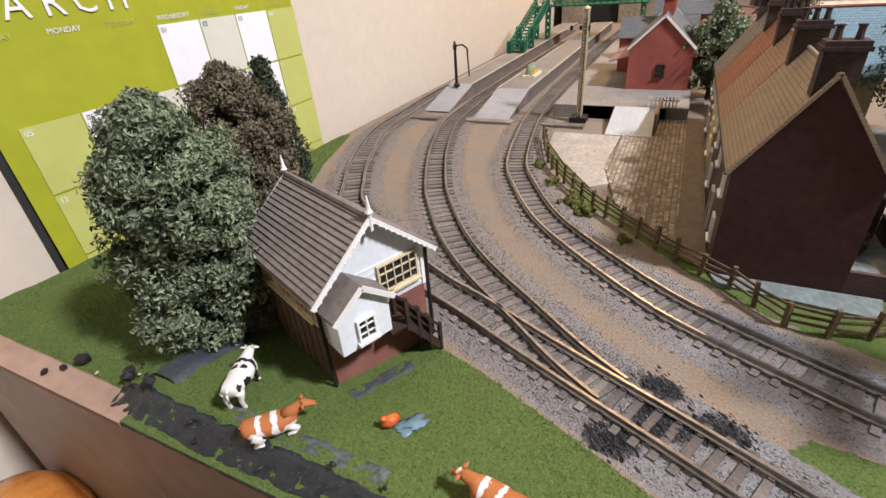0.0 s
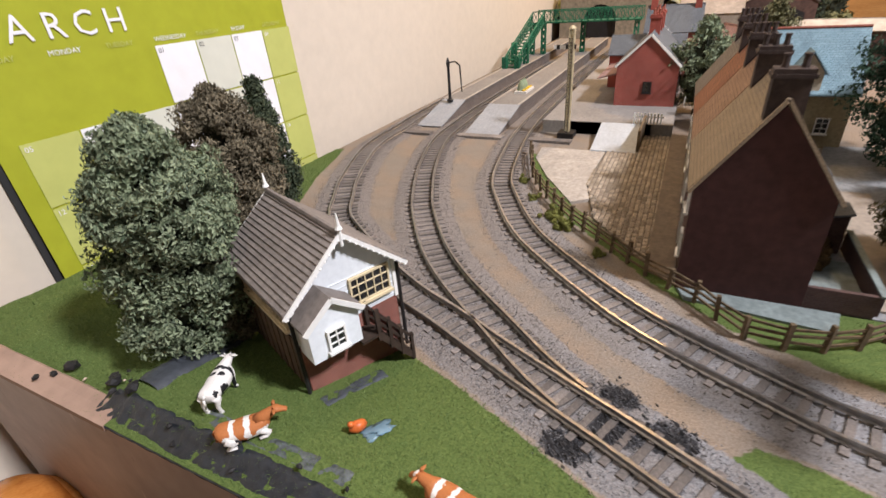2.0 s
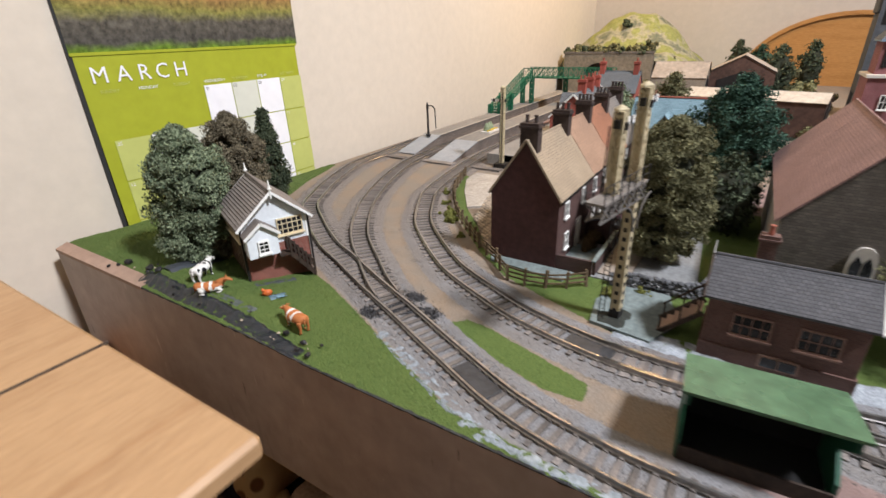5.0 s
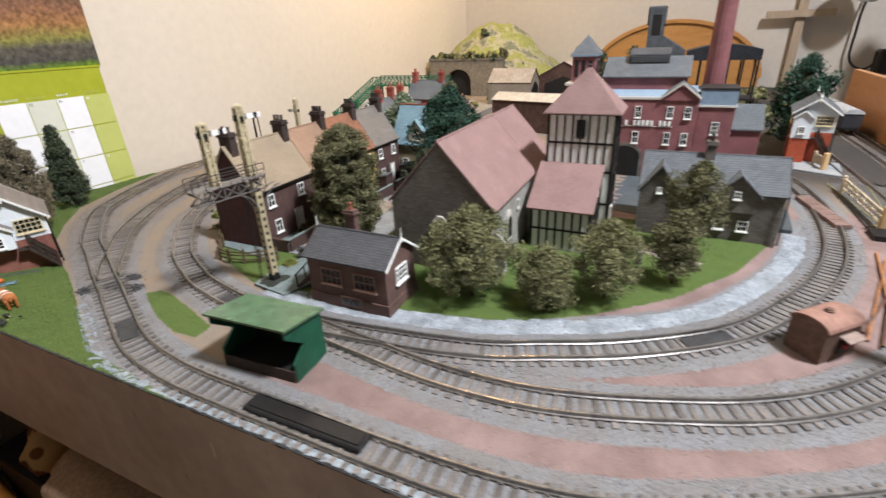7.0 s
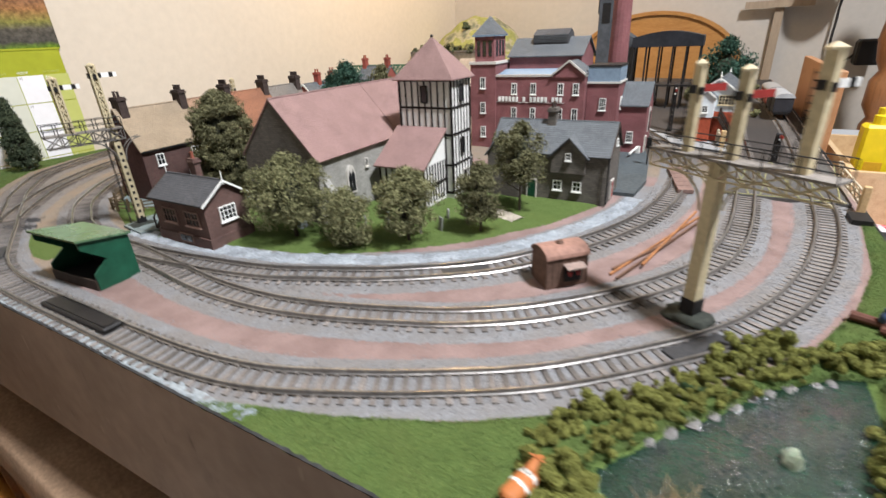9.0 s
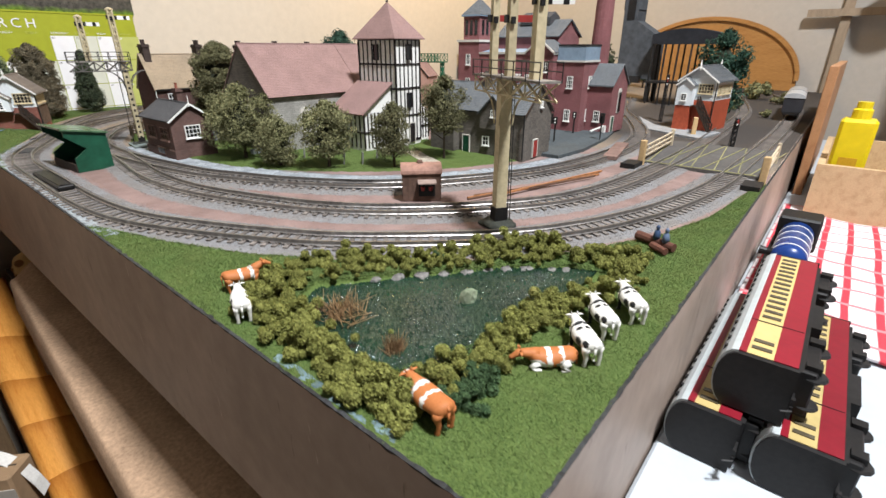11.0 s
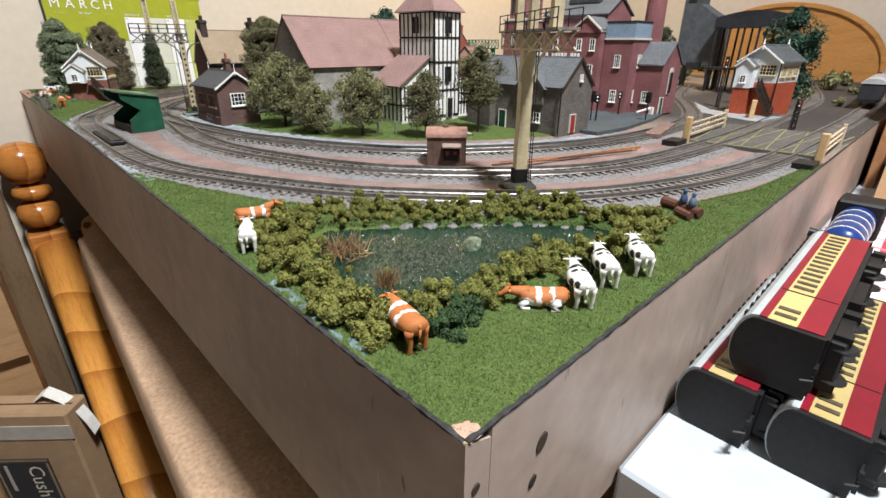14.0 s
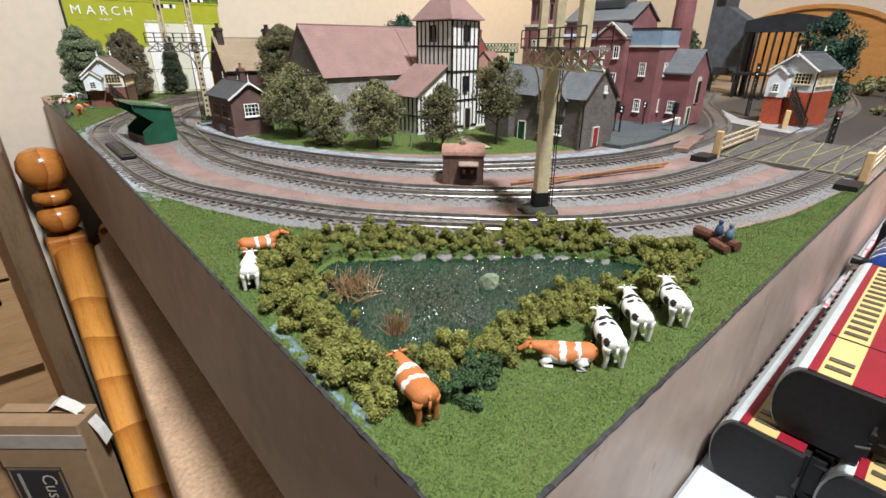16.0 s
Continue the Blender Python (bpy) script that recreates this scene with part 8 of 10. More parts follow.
part("edge_line", boxes((-0.0815, -0.0800, -0.060, 0.058, 0.0014, 0.0021)), yel, lc)


GATE_CREAM = mat("weathered_gate_cream", (0.50, 0.42, 0.30), 0.7, 0.2)


def gate(x, y, turn, length, label):
    t = thing("crossing_gate", (x, y, lie(y)), turn, label, "gate", "crossing gates")
    part("post", boxes((-0.0032, 0.0032, -0.0032, 0.0032, -0.003, 0.026), bevel=0.0008), mat("tan_gate_post", (0.55, 0.38, 0.19), 0.7, 0.12), t)
    part("end_post", boxes((length - 0.002, length + 0.002, -0.002, 0.002, -0.003, 0.022), bevel=0.0005), GATE_CREAM, t)
    for z in (0.006, 0.012, 0.018):
        part("rail", boxes((0.003, length - 0.002, -0.0008, 0.0008, z - 0.0008, z + 0.0008)), GATE_CREAM, t)
    n = 5
    for k in range(n):
        b = bmesh.new()
        x0, x1 = 0.003 + (length - 0.005) * k / n, 0.003 + (length - 0.005) * (k + 1) / n
        bar(b, (x0, 0.001, 0.006), (x1, 0.001, 0.018), 0.0012, 0.0008)
        bar(b, (x0, 0.001, 0.018), (x1, 0.001, 0.006), 0.0012, 0.0008)
        part("lattice", b, GATE_CREAM, t)
    return t


gate(0.480, 0.126, 2, 0.135, "cream lattice crossing gate, swung open along the line")
gate(0.474, 0.0055, 1, 0.120, "cream lattice crossing gate at the board's edge, open")
gate(0.725, 0.129, 14, 0.030, "cream lattice crossing gate by the signal box")
for k, (x, y) in enumerate(((0.448, 0.0085), (0.462, 0.129))):
    tagged(part("gate_base", boxes((x - 0.012, x + 0.014, y - 0.006, y + 0.010, lie(y) - 0.004, lie(y) + 0.0035)), BLACK), "black base block under a crossing gate", "block", "gate bases")

# dark uncoupling plates between the rails
for a, b2 in (((0.047, 0.719), (0.040, 0.687)), ((0.106, 0.671), (0.099, 0.641)), ((0.186, 0.316), (0.206, 0.284)), ((0.152, 0.147), (0.184, 0.119))):
    line = min((ln for ln in LINES.values()), key=lambda ln: min((q - Vector(((a[0] + b2[0]) / 2, (a[1] + b2[1]) / 2, 0))).length for q, d in ln))
    q, d = min(line, key=lambda qd: (qd[0] - Vector(((a[0] + b2[0]) / 2, (a[1] + b2[1]) / 2, 0))).length)
    half = math.hypot(a[0] - b2[0], a[1] - b2[1]) / 2
    bm = bmesh.new()
    box(bm, -half, half, -0.0062, 0.0062, -0.001, 0.0013, 0.0004)
    o = part("uncoupling_plate", bm, mat("dark_plate", (0.045, 0.045, 0.047), 0.55, 0.3, 300, 0.4) if "dark_plate" not in bpy.data.materials else bpy.data.materials["dark_plate"])
    o.matrix_basis = pose(q.x, q.y, lie(q.y), 0, 0, math.degrees(math.atan2(d.y, d.x)))
    tagged(o, "dark flat uncoupling plate set between the rails", "plate", "uncoupling plates")

# drystone wall between fence and hut
WALLSTONE = mat("slate_wall_stone", (0.115, 0.118, 0.125), 0.8, 0.35, 300, 0.6, rnd=0.4)
dw = thing("drystone_wall", (0, 0, 0), 0, "low dark drystone wall joining the fence and hut", "wall")
rs = random.Random(12)
for q, d in sample([(0.196, 0.664), (0.198, 0.640), (0.199, 0.615), (0.208, 0.602), (0.236, 0.596)], 0.0042):
    for lay_k in range(4):
        bm = bmesh.new()
        lump(bm, (0, 0, 0), 0.0027, 0.4, 1, rs.randrange(99), (1.15, 0.9, 0.72))
        o = part("stone", bm, WALLSTONE, dw)
        o.matrix_basis = pose(q.x + rs.uniform(-0.0008, 0.0008) + d.x * 0.002 * (lay_k % 2), q.y + rs.uniform(-0.0008, 0.0008) + d.y * 0.002 * (lay_k % 2), 0.0008 + lay_k * 0.0033, rs.uniform(-20, 20), rs.uniform(-20, 20), rs.uniform(0, 360))

# yards behind the terrace
TEAL = mat("worn_teal_slab", (0.17, 0.205, 0.20), 0.75, 0.25, 250, 0.4, big=60)
poly_slab("slab_signal", [(0.128, 0.624), (0.158, 0.612), (0.205, 0.624), (0.196, 0.658), (0.165, 0.668), (0.134, 0.664)], -0.003, 0.0008, TEAL, "worn blue-grey slab round the bracket signal", "pavement")
poly_slab("slab_gable", [(0.180, 0.700), (0.1985, 0.696), (0.1985, 0.772), (0.188, 0.768)], -0.003, 0.0006, TEAL, "narrow blue-grey pavement at the foot of the gable", "pavement")
poly_slab("lane_path", [(0.206, 0.655), (0.375, 0.647), (0.375, 0.675), (0.207, 0.679)], -0.003, 0.0010, mat("pale_tan_lane", (0.30, 0.255, 0.205), 0.85, 0.15, 250, 0.3, big=70), "pale tan lane behind the terrace yards", "lane")
YARDWALL = brick_mat("plum_yard_brick", (0.085, 0.045, 0.040), (0.060, 0.034, 0.032), (0.09, 0.065, 0.055), 0.0032, 0.0012)
for k, x in enumerate((0.200, 0.288, 0.355, 0.422)):
    x1 = (0.287, 0.354, 0.421, 0.486)[k]
    yw = thing("yard_wall", (0, 0, 0), 0, "low plum brick yard wall behind the terrace", "wall", "yard walls")
    part("side", boxes((x, x + 0.0024, 0.6825, 0.7125, -0.002, 0.0125)), YARDWALL, yw)
    part("back", boxes((x + 0.0025, x1 - 0.012, 0.6800, 0.6822, -0.002, 0.0125)), YARDWALL, yw)
    part("coping", boxes((x - 0.0004, x1 - 0.012, 0.6795, 0.6828, 0.0126, 0.0136)), TEAL, yw)
    sh = thing("yard_privy", (x1 - 0.011, 0.694, 0), 0, "small dark privy with a sloping roof in the yard", "shed", "yard privies")
    b = bmesh.new()
    poly_prism(b, [(-0.009, -0.002), (0.009, -0.002), (0.009, 0.022), (-0.009, 0.026)], -0.008, 0.008, "x")
    part("wall", b, YARDWALL, sh)
    b = bmesh.new()
    poly_prism(b, [(-0.0105, 0.0262), (0.0105, 0.0216), (0.0105, 0.0228), (-0.0105, 0.0276)], -0.0095, 0.0095, "x")
    part("roof", b, ROOF_SLATE, sh)
    part("yard_floor", boxes((x + 0.003 - (x1 - 0.011), -0.0205, -0.0115, 0.0185, -0.002, 0.0012)), TEAL, sh)
HEDGE = bush_mesh(77, 0.0085, 150, 0.00085, leaf_mat("russet_hedge", (0.055, 0.038, 0.018), (0.165, 0.110, 0.050)))
for k, (x, y, s) in enumerate(((0.246, 0.698, 0.8), (0.257, 0.700, 0.9), (0.267, 0.697, 0.8), (0.312, 0.697, 0.7), (0.375, 0.698, 0.7))):
    o = new("hedge", HEDGE)
    o.matrix_basis = pose(x, y, 0.0006, 0, 0, 70 * k) @ Matrix.Diagonal((s, s, s * 1.3, 1))
    tagged(o, "clipped russet hedge in a terrace yard", "hedge", "yard hedges")
PINKF = leaf_mat("pink_flower", (0.35, 0.10, 0.16), (0.65, 0.35, 0.42))
o = new("flower_bush", bush_mesh(78, 0.006, 90, 0.0007, PINKF))
o.matrix_basis = pose(0.330, 0.690, 0.006)
tagged(o, "pink flowering bush in a terrace yard", "bush")

ribbon("resin_channel", [(0.0046, 0.126), (0.0040, 0.090), (0.0046, 0.050)], 0.0060, 0.0012, SHALLOW, "pale blue resin channel between bushes and board edge", "water", 6, 0.0010)
# rubble and paint flakes on the bank's edge
for k in range(34):
    bm = bmesh.new()
    rr = random.Random(400 + k)
    r0 = rr.uniform(0.0008, 0.0030)
    lump(bm, (0, 0, 0), r0, 0.6, 1, k, (1.3, 1.0, 0.8))
    white = k % 3 == 0
    o = part("rubble", bm, BARE_WOOD if white else IRON)
    x, y = (rr.uniform(0.014, 0.023), rr.uniform(0.994, 1.008)) if k < 9 else (rr.uniform(0.004, 0.018), rr.uniform(0.80, 1.06))
    o.matrix_basis = pose(x, y, gz(x, y) + (0.003 if not white else 0.002), 0, 0, rr.uniform(0, 360)) @ Matrix.Diagonal((0.4, 0.4, 0.3, 1) if white else (1, 1, 1, 1))
    tagged(o, "flake of white plaster on the bank edge" if white else "black lump of rubble on the bank edge", "rubble", "bank rubble")
# pavement along the terrace front
poly_slab("pavement_terrace", [(0.203, 0.7735), (0.60, 0.7735), (0.60, 0.790), (0.212, 0.790)], -0.003, 0.0016, mat("brown_paving", (0.16, 0.128, 0.10), 0.85, 0.2, 250, 0.4, big=60), "brown paved footway along the terrace front", "pavement")
pf = thing("picket_fence", (0.502, 0.800, 0.0), 0, "white picket railing at the end of the cobbled yard", "fence")
for k in range(9):
    part("picket", boxes((-0.0006, 0.0006, 0.002 + k * 0.0034, 0.0036 + k * 0.0034, 0.0115, 0.024)), WHITE, pf)
part("rail", boxes((0.0007, 0.0014, 0.0, 0.032, 0.019, 0.0205)), WHITE, pf)

ribbon("pale_rim", [(0.0048, 0.66), (0.0042, 0.60), (0.0040, 0.50), (0.0042, 0.42), (0.0050, 0.35)], 0.0085, 0.0014, mat("pale_blue_ballast_glue", (0.27, 0.30, 0.315), 0.6, 0.3, 300, 0.6, big=90), "pale blue-grey glued ballast along the board edge", "ballast edge", 9, 0.0012)


def lineside_signal(x, y, h, label, lattice):
    t = thing("lineside_signal", (x, y, lie(y) - 0.002), 15, label, "railway signal", "lineside signals")
    if lattice:
        lattice_post(t, (0, 0, 0), (0, 0, h), 0.0045, IRON, "post")
        ladder(t, (0.006, 0.002, 0), (0.003, 0.001, h * 0.9), 0.0034, (0, 1, 0), IRON)
        part("arm", boxes((-0.0135, 0.0, -0.0006, 0.0006, h * 0.86, h * 0.86 + 0.0036)), RED_PAINT, t)
    else:
        p = bmesh.new()
        rod(p, (0, 0, 0), (0, 0, h), 0.0011, 8)
        part("post", p, IRON, t)
    part("head", boxes((-0.0036, -0.0006, -0.0028, 0.0028, h * 0.72, h), bevel=0.0006), BLACK, t)
    for z in (0.80, 0.92):
        part("lens", lathe(bmesh.new(), [(0.0002, -0.0040), (0.0011, -0.0039), (0.0012, -0.0035)], 10, (0, 0, h * z), "x"), WHITE, t)
    part("foot", boxes((-0.003, 0.003, -0.003, 0.003, -0.001, 0.0025)), BLACK, t)
    return t


lineside_signal(0.521, 0.258, 0.036, "small black colour-light signal beside the brewery track", False)
lineside_signal(0.602, 0.268, 0.034, "small black colour-light signal beside the brewery track", False)
lineside_signal(0.845, 0.212, 0.080, "dark lattice semaphore signal beyond the crossing", True)
lineside_signal(0.665, 0.066, 0.040, "dark lattice ground frame signal beyond the crossing", True)

# ---- far end of the layout ----
def blue_barn():
    t = thing("blue_roofed_house", (0.530, 0.685, -0.002), 0, "yellowish house with a pale blue slate roof and dormer", "house")
    w, l = 0.034, 0.041
    b = bmesh.new()
    poly_prism(b, [(-w, -0.002), (w, -0.002), (w, 0.055), (0, 0.102), (-w, 0.055)], -l, l, "y")
    part("wall", b, mat("ochre_grey_wall", (0.30, 0.25, 0.15), 0.85, 0.2), t)
    for s in (-1, 1):
        r = bmesh.new()
        poly_prism(r, [(s * (w + 0.004), 0.0495), (0, 0.1025), (0, 0.1042), (s * (w + 0.004), 0.0512)], -l - 0.003, l + 0.003, "y")
        part("roof_slope", r, ROOF_BLUE, t)
    rt = bmesh.new()
    rod(rt, (0, -l - 0.003, 0.1043), (0, l + 0.003, 0.1043), 0.0014, 6)
    part("ridge_tiles", rt, POT_RED, t)
    d = bmesh.new()
    poly_prism(d, [(-0.012, 0.052), (0.012, 0.052), (0.012, 0.070), (0, 0.086), (-0.012, 0.070)], -0.036, -0.006, "x")
    do = part("dormer", d, mat("dormer_cream", (0.45, 0.40, 0.30), 0.8, 0.15), t)
    for s in (-1, 1):
        r = bmesh.new()
        poly_prism(r, [(s * 0.015, 0.0670), (0, 0.0870), (0, 0.0886), (s * 0.0155, 0.0684)], -0.039, -0.004, "x")
        part("roof_slope", r, ROOF_BLUE, do)
    window(do, (-0.0362, 0, 0.058), -90, 0.009, 0.012, 2, 3)
    for y in (-0.022, 0.022):
        window(t, (-w - 0.0002, y, 0.014), -90, 0.011, 0.015, 2, 3)


blue_barn()


def long_shed(name, at, turn, length, width, eave, ridge, wall, roof, label, open_front=True):
    t, body = gable_house(name, at, turn, length, width, eave, ridge, wall, roof, label, "shed", barge=DARK_WOOD)
    if open_front:
        # black sheet on the gable, standing in for the dark inside the shed
        o = bmesh.new()
        poly_prism(o, [(-width * 0.36, 0), (width * 0.36, 0), (width * 0.36, eave * 0.75), (0, eave * 1.0), (-width * 0.36, eave * 0.75)], -length / 2 - 0.0014, -length / 2 - 0.0004, "x")
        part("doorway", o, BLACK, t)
        for k in range(5):
            window(t, (-length * 0.36 + k * length * 0.18, -width / 2 - 0.0002, eave * 0.35), 0, length * 0.08, eave * 0.4, 3, 3, DARK_WOOD)
    return t


GREY_ROOF = mat("pale_asbestos_roof", (0.34, 0.30, 0.26), 0.85, 0.2, 120, 0.3)
CREAM_ROOF = mat("cream_corrugated_roof", (0.52, 0.46, 0.38), 0.8, 0.2, 120, 0.3)
BROWN_BOARD = mat("dark_brown_boards", (0.085, 0.048, 0.036), 0.8, 0.3, 120, 0.3)
long_shed("engine_shed", (1.33, 0.632, 0), 0, 0.13, 0.14, 0.078, 0.114, BROWN_BOARD, GREY_ROOF, "broad dark engine shed with a pale grey roof")
long_shed("goods_shed", (1.22, 0.760, 0), 90, 0.12, 0.09, 0.070, 0.102, mat("shed_stone", (0.26, 0.22, 0.17), 0.85, 0.2), GREY_ROOF, "stone goods shed with a pale roof")
long_shed("carriage_shed", (0.90, 0.595, 0), 78, 0.22, 0.055, 0.062, 0.074, BROWN_BOARD, CREAM_ROOF, "long low brown carriage shed with a cream roof")
long_shed("cottage", (0.785, 0.735, 0), 20, 0.06, 0.05, 0.056, 0.082, mat("pinkish_render", (0.40, 0.24, 0.19), 0.85, 0.15), ROOF_PINK, "small pinkish cottage behind the terrace", False)
t9, b9 = gable_house("red_house", (0.80, 0.815, 0.0125), 90, 0.075, 0.06, 0.066, 0.098, mat("far_red_brick", (0.26, 0.08, 0.06), 0.85, 0.2), ROOF_SLATE, "red brick house with blue-grey slates beyond the station", "house")
chimney(t9, 0.03, 0, 0.09, 0.116, 0.009, 0.011, mat("red_stack_far", (0.28, 0.07, 0.05), 0.8, 0.2), 2, POT_RED)
chimney(t9, -0.03, 0, 0.09, 0.116, 0.009, 0.011, mat("red_stack_far_b", (0.28, 0.07, 0.05), 0.8, 0.2), 2, POT_RED)

# tunnel portal, wooded bank and hill in the far corner
def portal():
    t = thing("tunnel_portal", (1.45, 1.03, 0), 0, "grey stone tunnel portal under a wooded bank", "tunnel")
    b = bmesh.new()
    outer = [(-0.16, -0.003), (-0.045, -0.003)] + [(0.0 - 0.045 * math.cos(math.pi * k / 10), 0.045 + 0.040 * math.sin(math.pi * k / 10)) for k in range(11)] + [(0.045, -0.003), (0.11, -0.003), (0.11, 0.112), (-0.16, 0.112)]
    poly_prism(b, outer, 0.0, 0.02, "x")
    part("portal_wall", b, mat("portal_stone", (0.19, 0.165, 0.125), 0.9, 0.25, 120, 0.5), t)
    part("coping", boxes((-0.002, 0.024, -0.16, 0.11, 0.112, 0.118)), STONE_GREY, t)
    # black slab behind the arch gives the tunnel its darkness
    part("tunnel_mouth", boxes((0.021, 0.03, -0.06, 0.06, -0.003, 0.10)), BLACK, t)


portal()


def hill():
    n = 44
    gx, gy = np.meshgrid(np.linspace(1.475, 1.852, n), np.linspace(0.60, 1.165, n))
    d = np.hypot((gx - 1.70) / 0.17, (gy - 0.98) / 0.20)
    z = 0.11 * smooth01(1.9 - d, 0, 0.6) + 0.115 * smooth01(1.15 - d, 0, 0.95) + 0.010 * waves(gx, gy, 60, 9)
    z = z * smooth01(gy, 0.62, 0.86)
    m, nt, b, tc = base_mat("hill_cover", 0.9)
    s = noise_node(nt, tc.outputs["Object"], 14, 4)
    s2 = noise_node(nt, tc.outputs["Object"], 90, 4)
    c = ramp(nt, s, [(0.36, (0.085, 0.095, 0.10)), (0.46, (0.36, 0.33, 0.27)), (0.52, (0.22, 0.24, 0.07)), (0.72, (0.30, 0.30, 0.09))])
    c = mixc(nt, 0.35, c, ramp(nt, s2, [(0.3, (0.06, 0.08, 0.03)), (0.7, (0.40, 0.40, 0.16))]))
    nt.links.new(c, b.inputs["Base Color"])
    add_bump(nt, b, s2, 0.6, 0.004)
    o = part("hill", grid_mesh(gx, gy, z - 0.002, m), None)
    tagged(o, "yellow-green model hill with grey rock in the far corner", "hill", kind="structure")


hill()
FAR = [bush_mesh(80 + k, 0.024, 60, 0.0030, mm, 1.0) for k, mm in enumerate((LEAF_OLIVE, LEAF_DARK, LEAF_APPLE, LEAF_BUSH))]
rf = random.Random(12)


def far_bush(x, y, z, s, k):
    o = new("bush", FAR[k])
    o.matrix_basis = pose(x, y, z, 0, 0, rf.uniform(0, 360)) @ Matrix.Diagonal((s, s, s, 1))
    tagged(o, ("olive-green scrub on the far bank", "dark scrub on the far bank", "dull green scrub on the far bank", "bright yellow-green scrub on the far bank")[k], "bush", "scrub on the far bank")


for k in range(14):
    far_bush(1.462 + rf.uniform(-0.004, 0.03), 0.885 + k * 0.0195, 0.108 + rf.uniform(0, 0.004), rf.uniform(0.55, 0.95), k % 3)
for x, y, z, s, k in ((1.60, 0.99, 0.19, 0.7, 1), (1.66, 0.93, 0.20, 0.5, 1), (1.55, 0.90, 0.12, 0.8, 0), (1.52, 0.84, 0.07, 1.0, 2), (1.45, 0.80, 0.0, 1.3, 3), (1.40, 0.86, 0.0, 1.2, 0), (1.35, 0.83, 0.0, 1.0, 3), (1.30, 0.85, 0.0, 1.0, 0), (1.12, 0.84, 0.0, 0.9, 3), (1.46, 0.74, 0.0, 1.4, 2), (1.55, 0.70, 0.0, 1.7, 1), (1.58, 0.62, 0.0, 1.7, 1), (1.50, 0.55, 0.0, 1.9, 0), (1.42, 0.50, 0.0, 1.4, 2), (0.98, 0.50, 0.0, 0.9, 0), (0.86, 0.50, 0.0, 0.9, 2), (1.25, 0.46, 0.0, 1.0, 0), (1.15, 0.16, -0.006, 1.0, 2), (1.30, 0.20, -0.006, 1.2, 0), (1.45, 0.15, -0.006, 1.2, 2), (1.35, 0.08, -0.006, 0.8, 0), (1.05, 0.075, -0.006, 0.4, 2), (1.00, 0.16, -0.006, 0.4, 0)):
    far_bush(x, y, z - 0.004, s, k)
for k, (x, y, hgt, r, m) in enumerate(((1.40, 0.555, 0.135, 0.034, LEAF_DARK), (1.47, 0.60, 0.13, 0.032, LEAF_BLUE), (1.56, 0.48, 0.14, 0.03, LEAF_DARK), (1.62, 0.66, 0.14, 0.03, LEAF_DARK))):
    tree("tree", (x, y, -0.004), hgt, r, 0.02, dome, m, "dark model tree at the far end of the layout", 60, 26, 0.011, 0.0026, 90 + k, group="far trees", core=0.75)
tree("tree", (0.36, 0.600, -0.003), 0.075, 0.026, 0.006, dome, LEAF_DARK, "dark shrubby tree behind the church", 60, 40, 0.010, 0.0015, 96, core=0.8)
tree("tree", (0.66, 0.700, 0.0), 0.118, 0.030, 0.01, dome, LEAF_OLIVE, "olive tree behind the blue-roofed house", 70, 40, 0.010, 0.0016, 97, core=0.75)

# coaling tower
def coaling_tower():
    t = thing("coaling_tower", (1.19, 0.392, -0.004), 0, "tall dark grey concrete coaling tower", "coaling tower")
    G = mat("slate_grey_concrete", (0.075, 0.082, 0.092), 0.8, 0.25, 90, 0.3, big=12)
    b = bmesh.new()
    poly_prism(b, [(-0.055, 0.05), (0.030, 0.05), (0.030, 0.235), (-0.002, 0.235), (-0.002, 0.178), (-0.055, 0.145)], -0.03, 0.03, "x")
    part("bunker", b, G, t)
    part("head_house", boxes((-0.026, 0.026, -0.004, 0.034, 0.200, 0.240), bevel=0.002), G, t)
    # black plate on the face, painted shade of a recess
    part("opening", boxes((-0.0312, -0.0298, 0.004, 0.022, 0.180, 0.222)), BLACK, t)
    for sx in (-1, 1):
        for y in (-0.050, 0.025):
            part("leg", boxes((sx * 0.026 - 0.005, sx * 0.026 + 0.005, y - 0.005, y + 0.005, -0.004, 0.052)), G, t)
    part("chute", boxes((-0.034, -0.026, -0.03, 0.0, 0.040, 0.056)), IRON, t)


coaling_tower()
wt = thing("water_tower", (1.145, 0.262, -0.006), 0, "black curved-top water tank on slim iron columns", "water tower")
b = bmesh.new()
poly_prism(b, [(-0.072, 0.128), (0.072, 0.128), (0.072, 0.148)] + [(0.072 - 0.018 * k, 0.148 + 0.012 * math.sin(math.pi * k / 8)) for k in range(1, 8)] + [(-0.072, 0.148)], -0.03, 0.03, "x")
part("tank", b, mat("black_tank", (0.022, 0.024, 0.030), 0.5, 0.3, 90, 0.2), wt)
for x in (-0.026, 0.026):
    for k in range(6):
        c = bmesh.new()
        rod(c, (x, -0.068 + 0.0272 * k, -0.002), (x, -0.068 + 0.0272 * k, 0.129), 0.0022, 6)
        part("column", c, IRON, wt)
part("lower_deck", boxes((-0.034, 0.034, -0.076, 0.076, 0.046, 0.050)), IRON, wt)

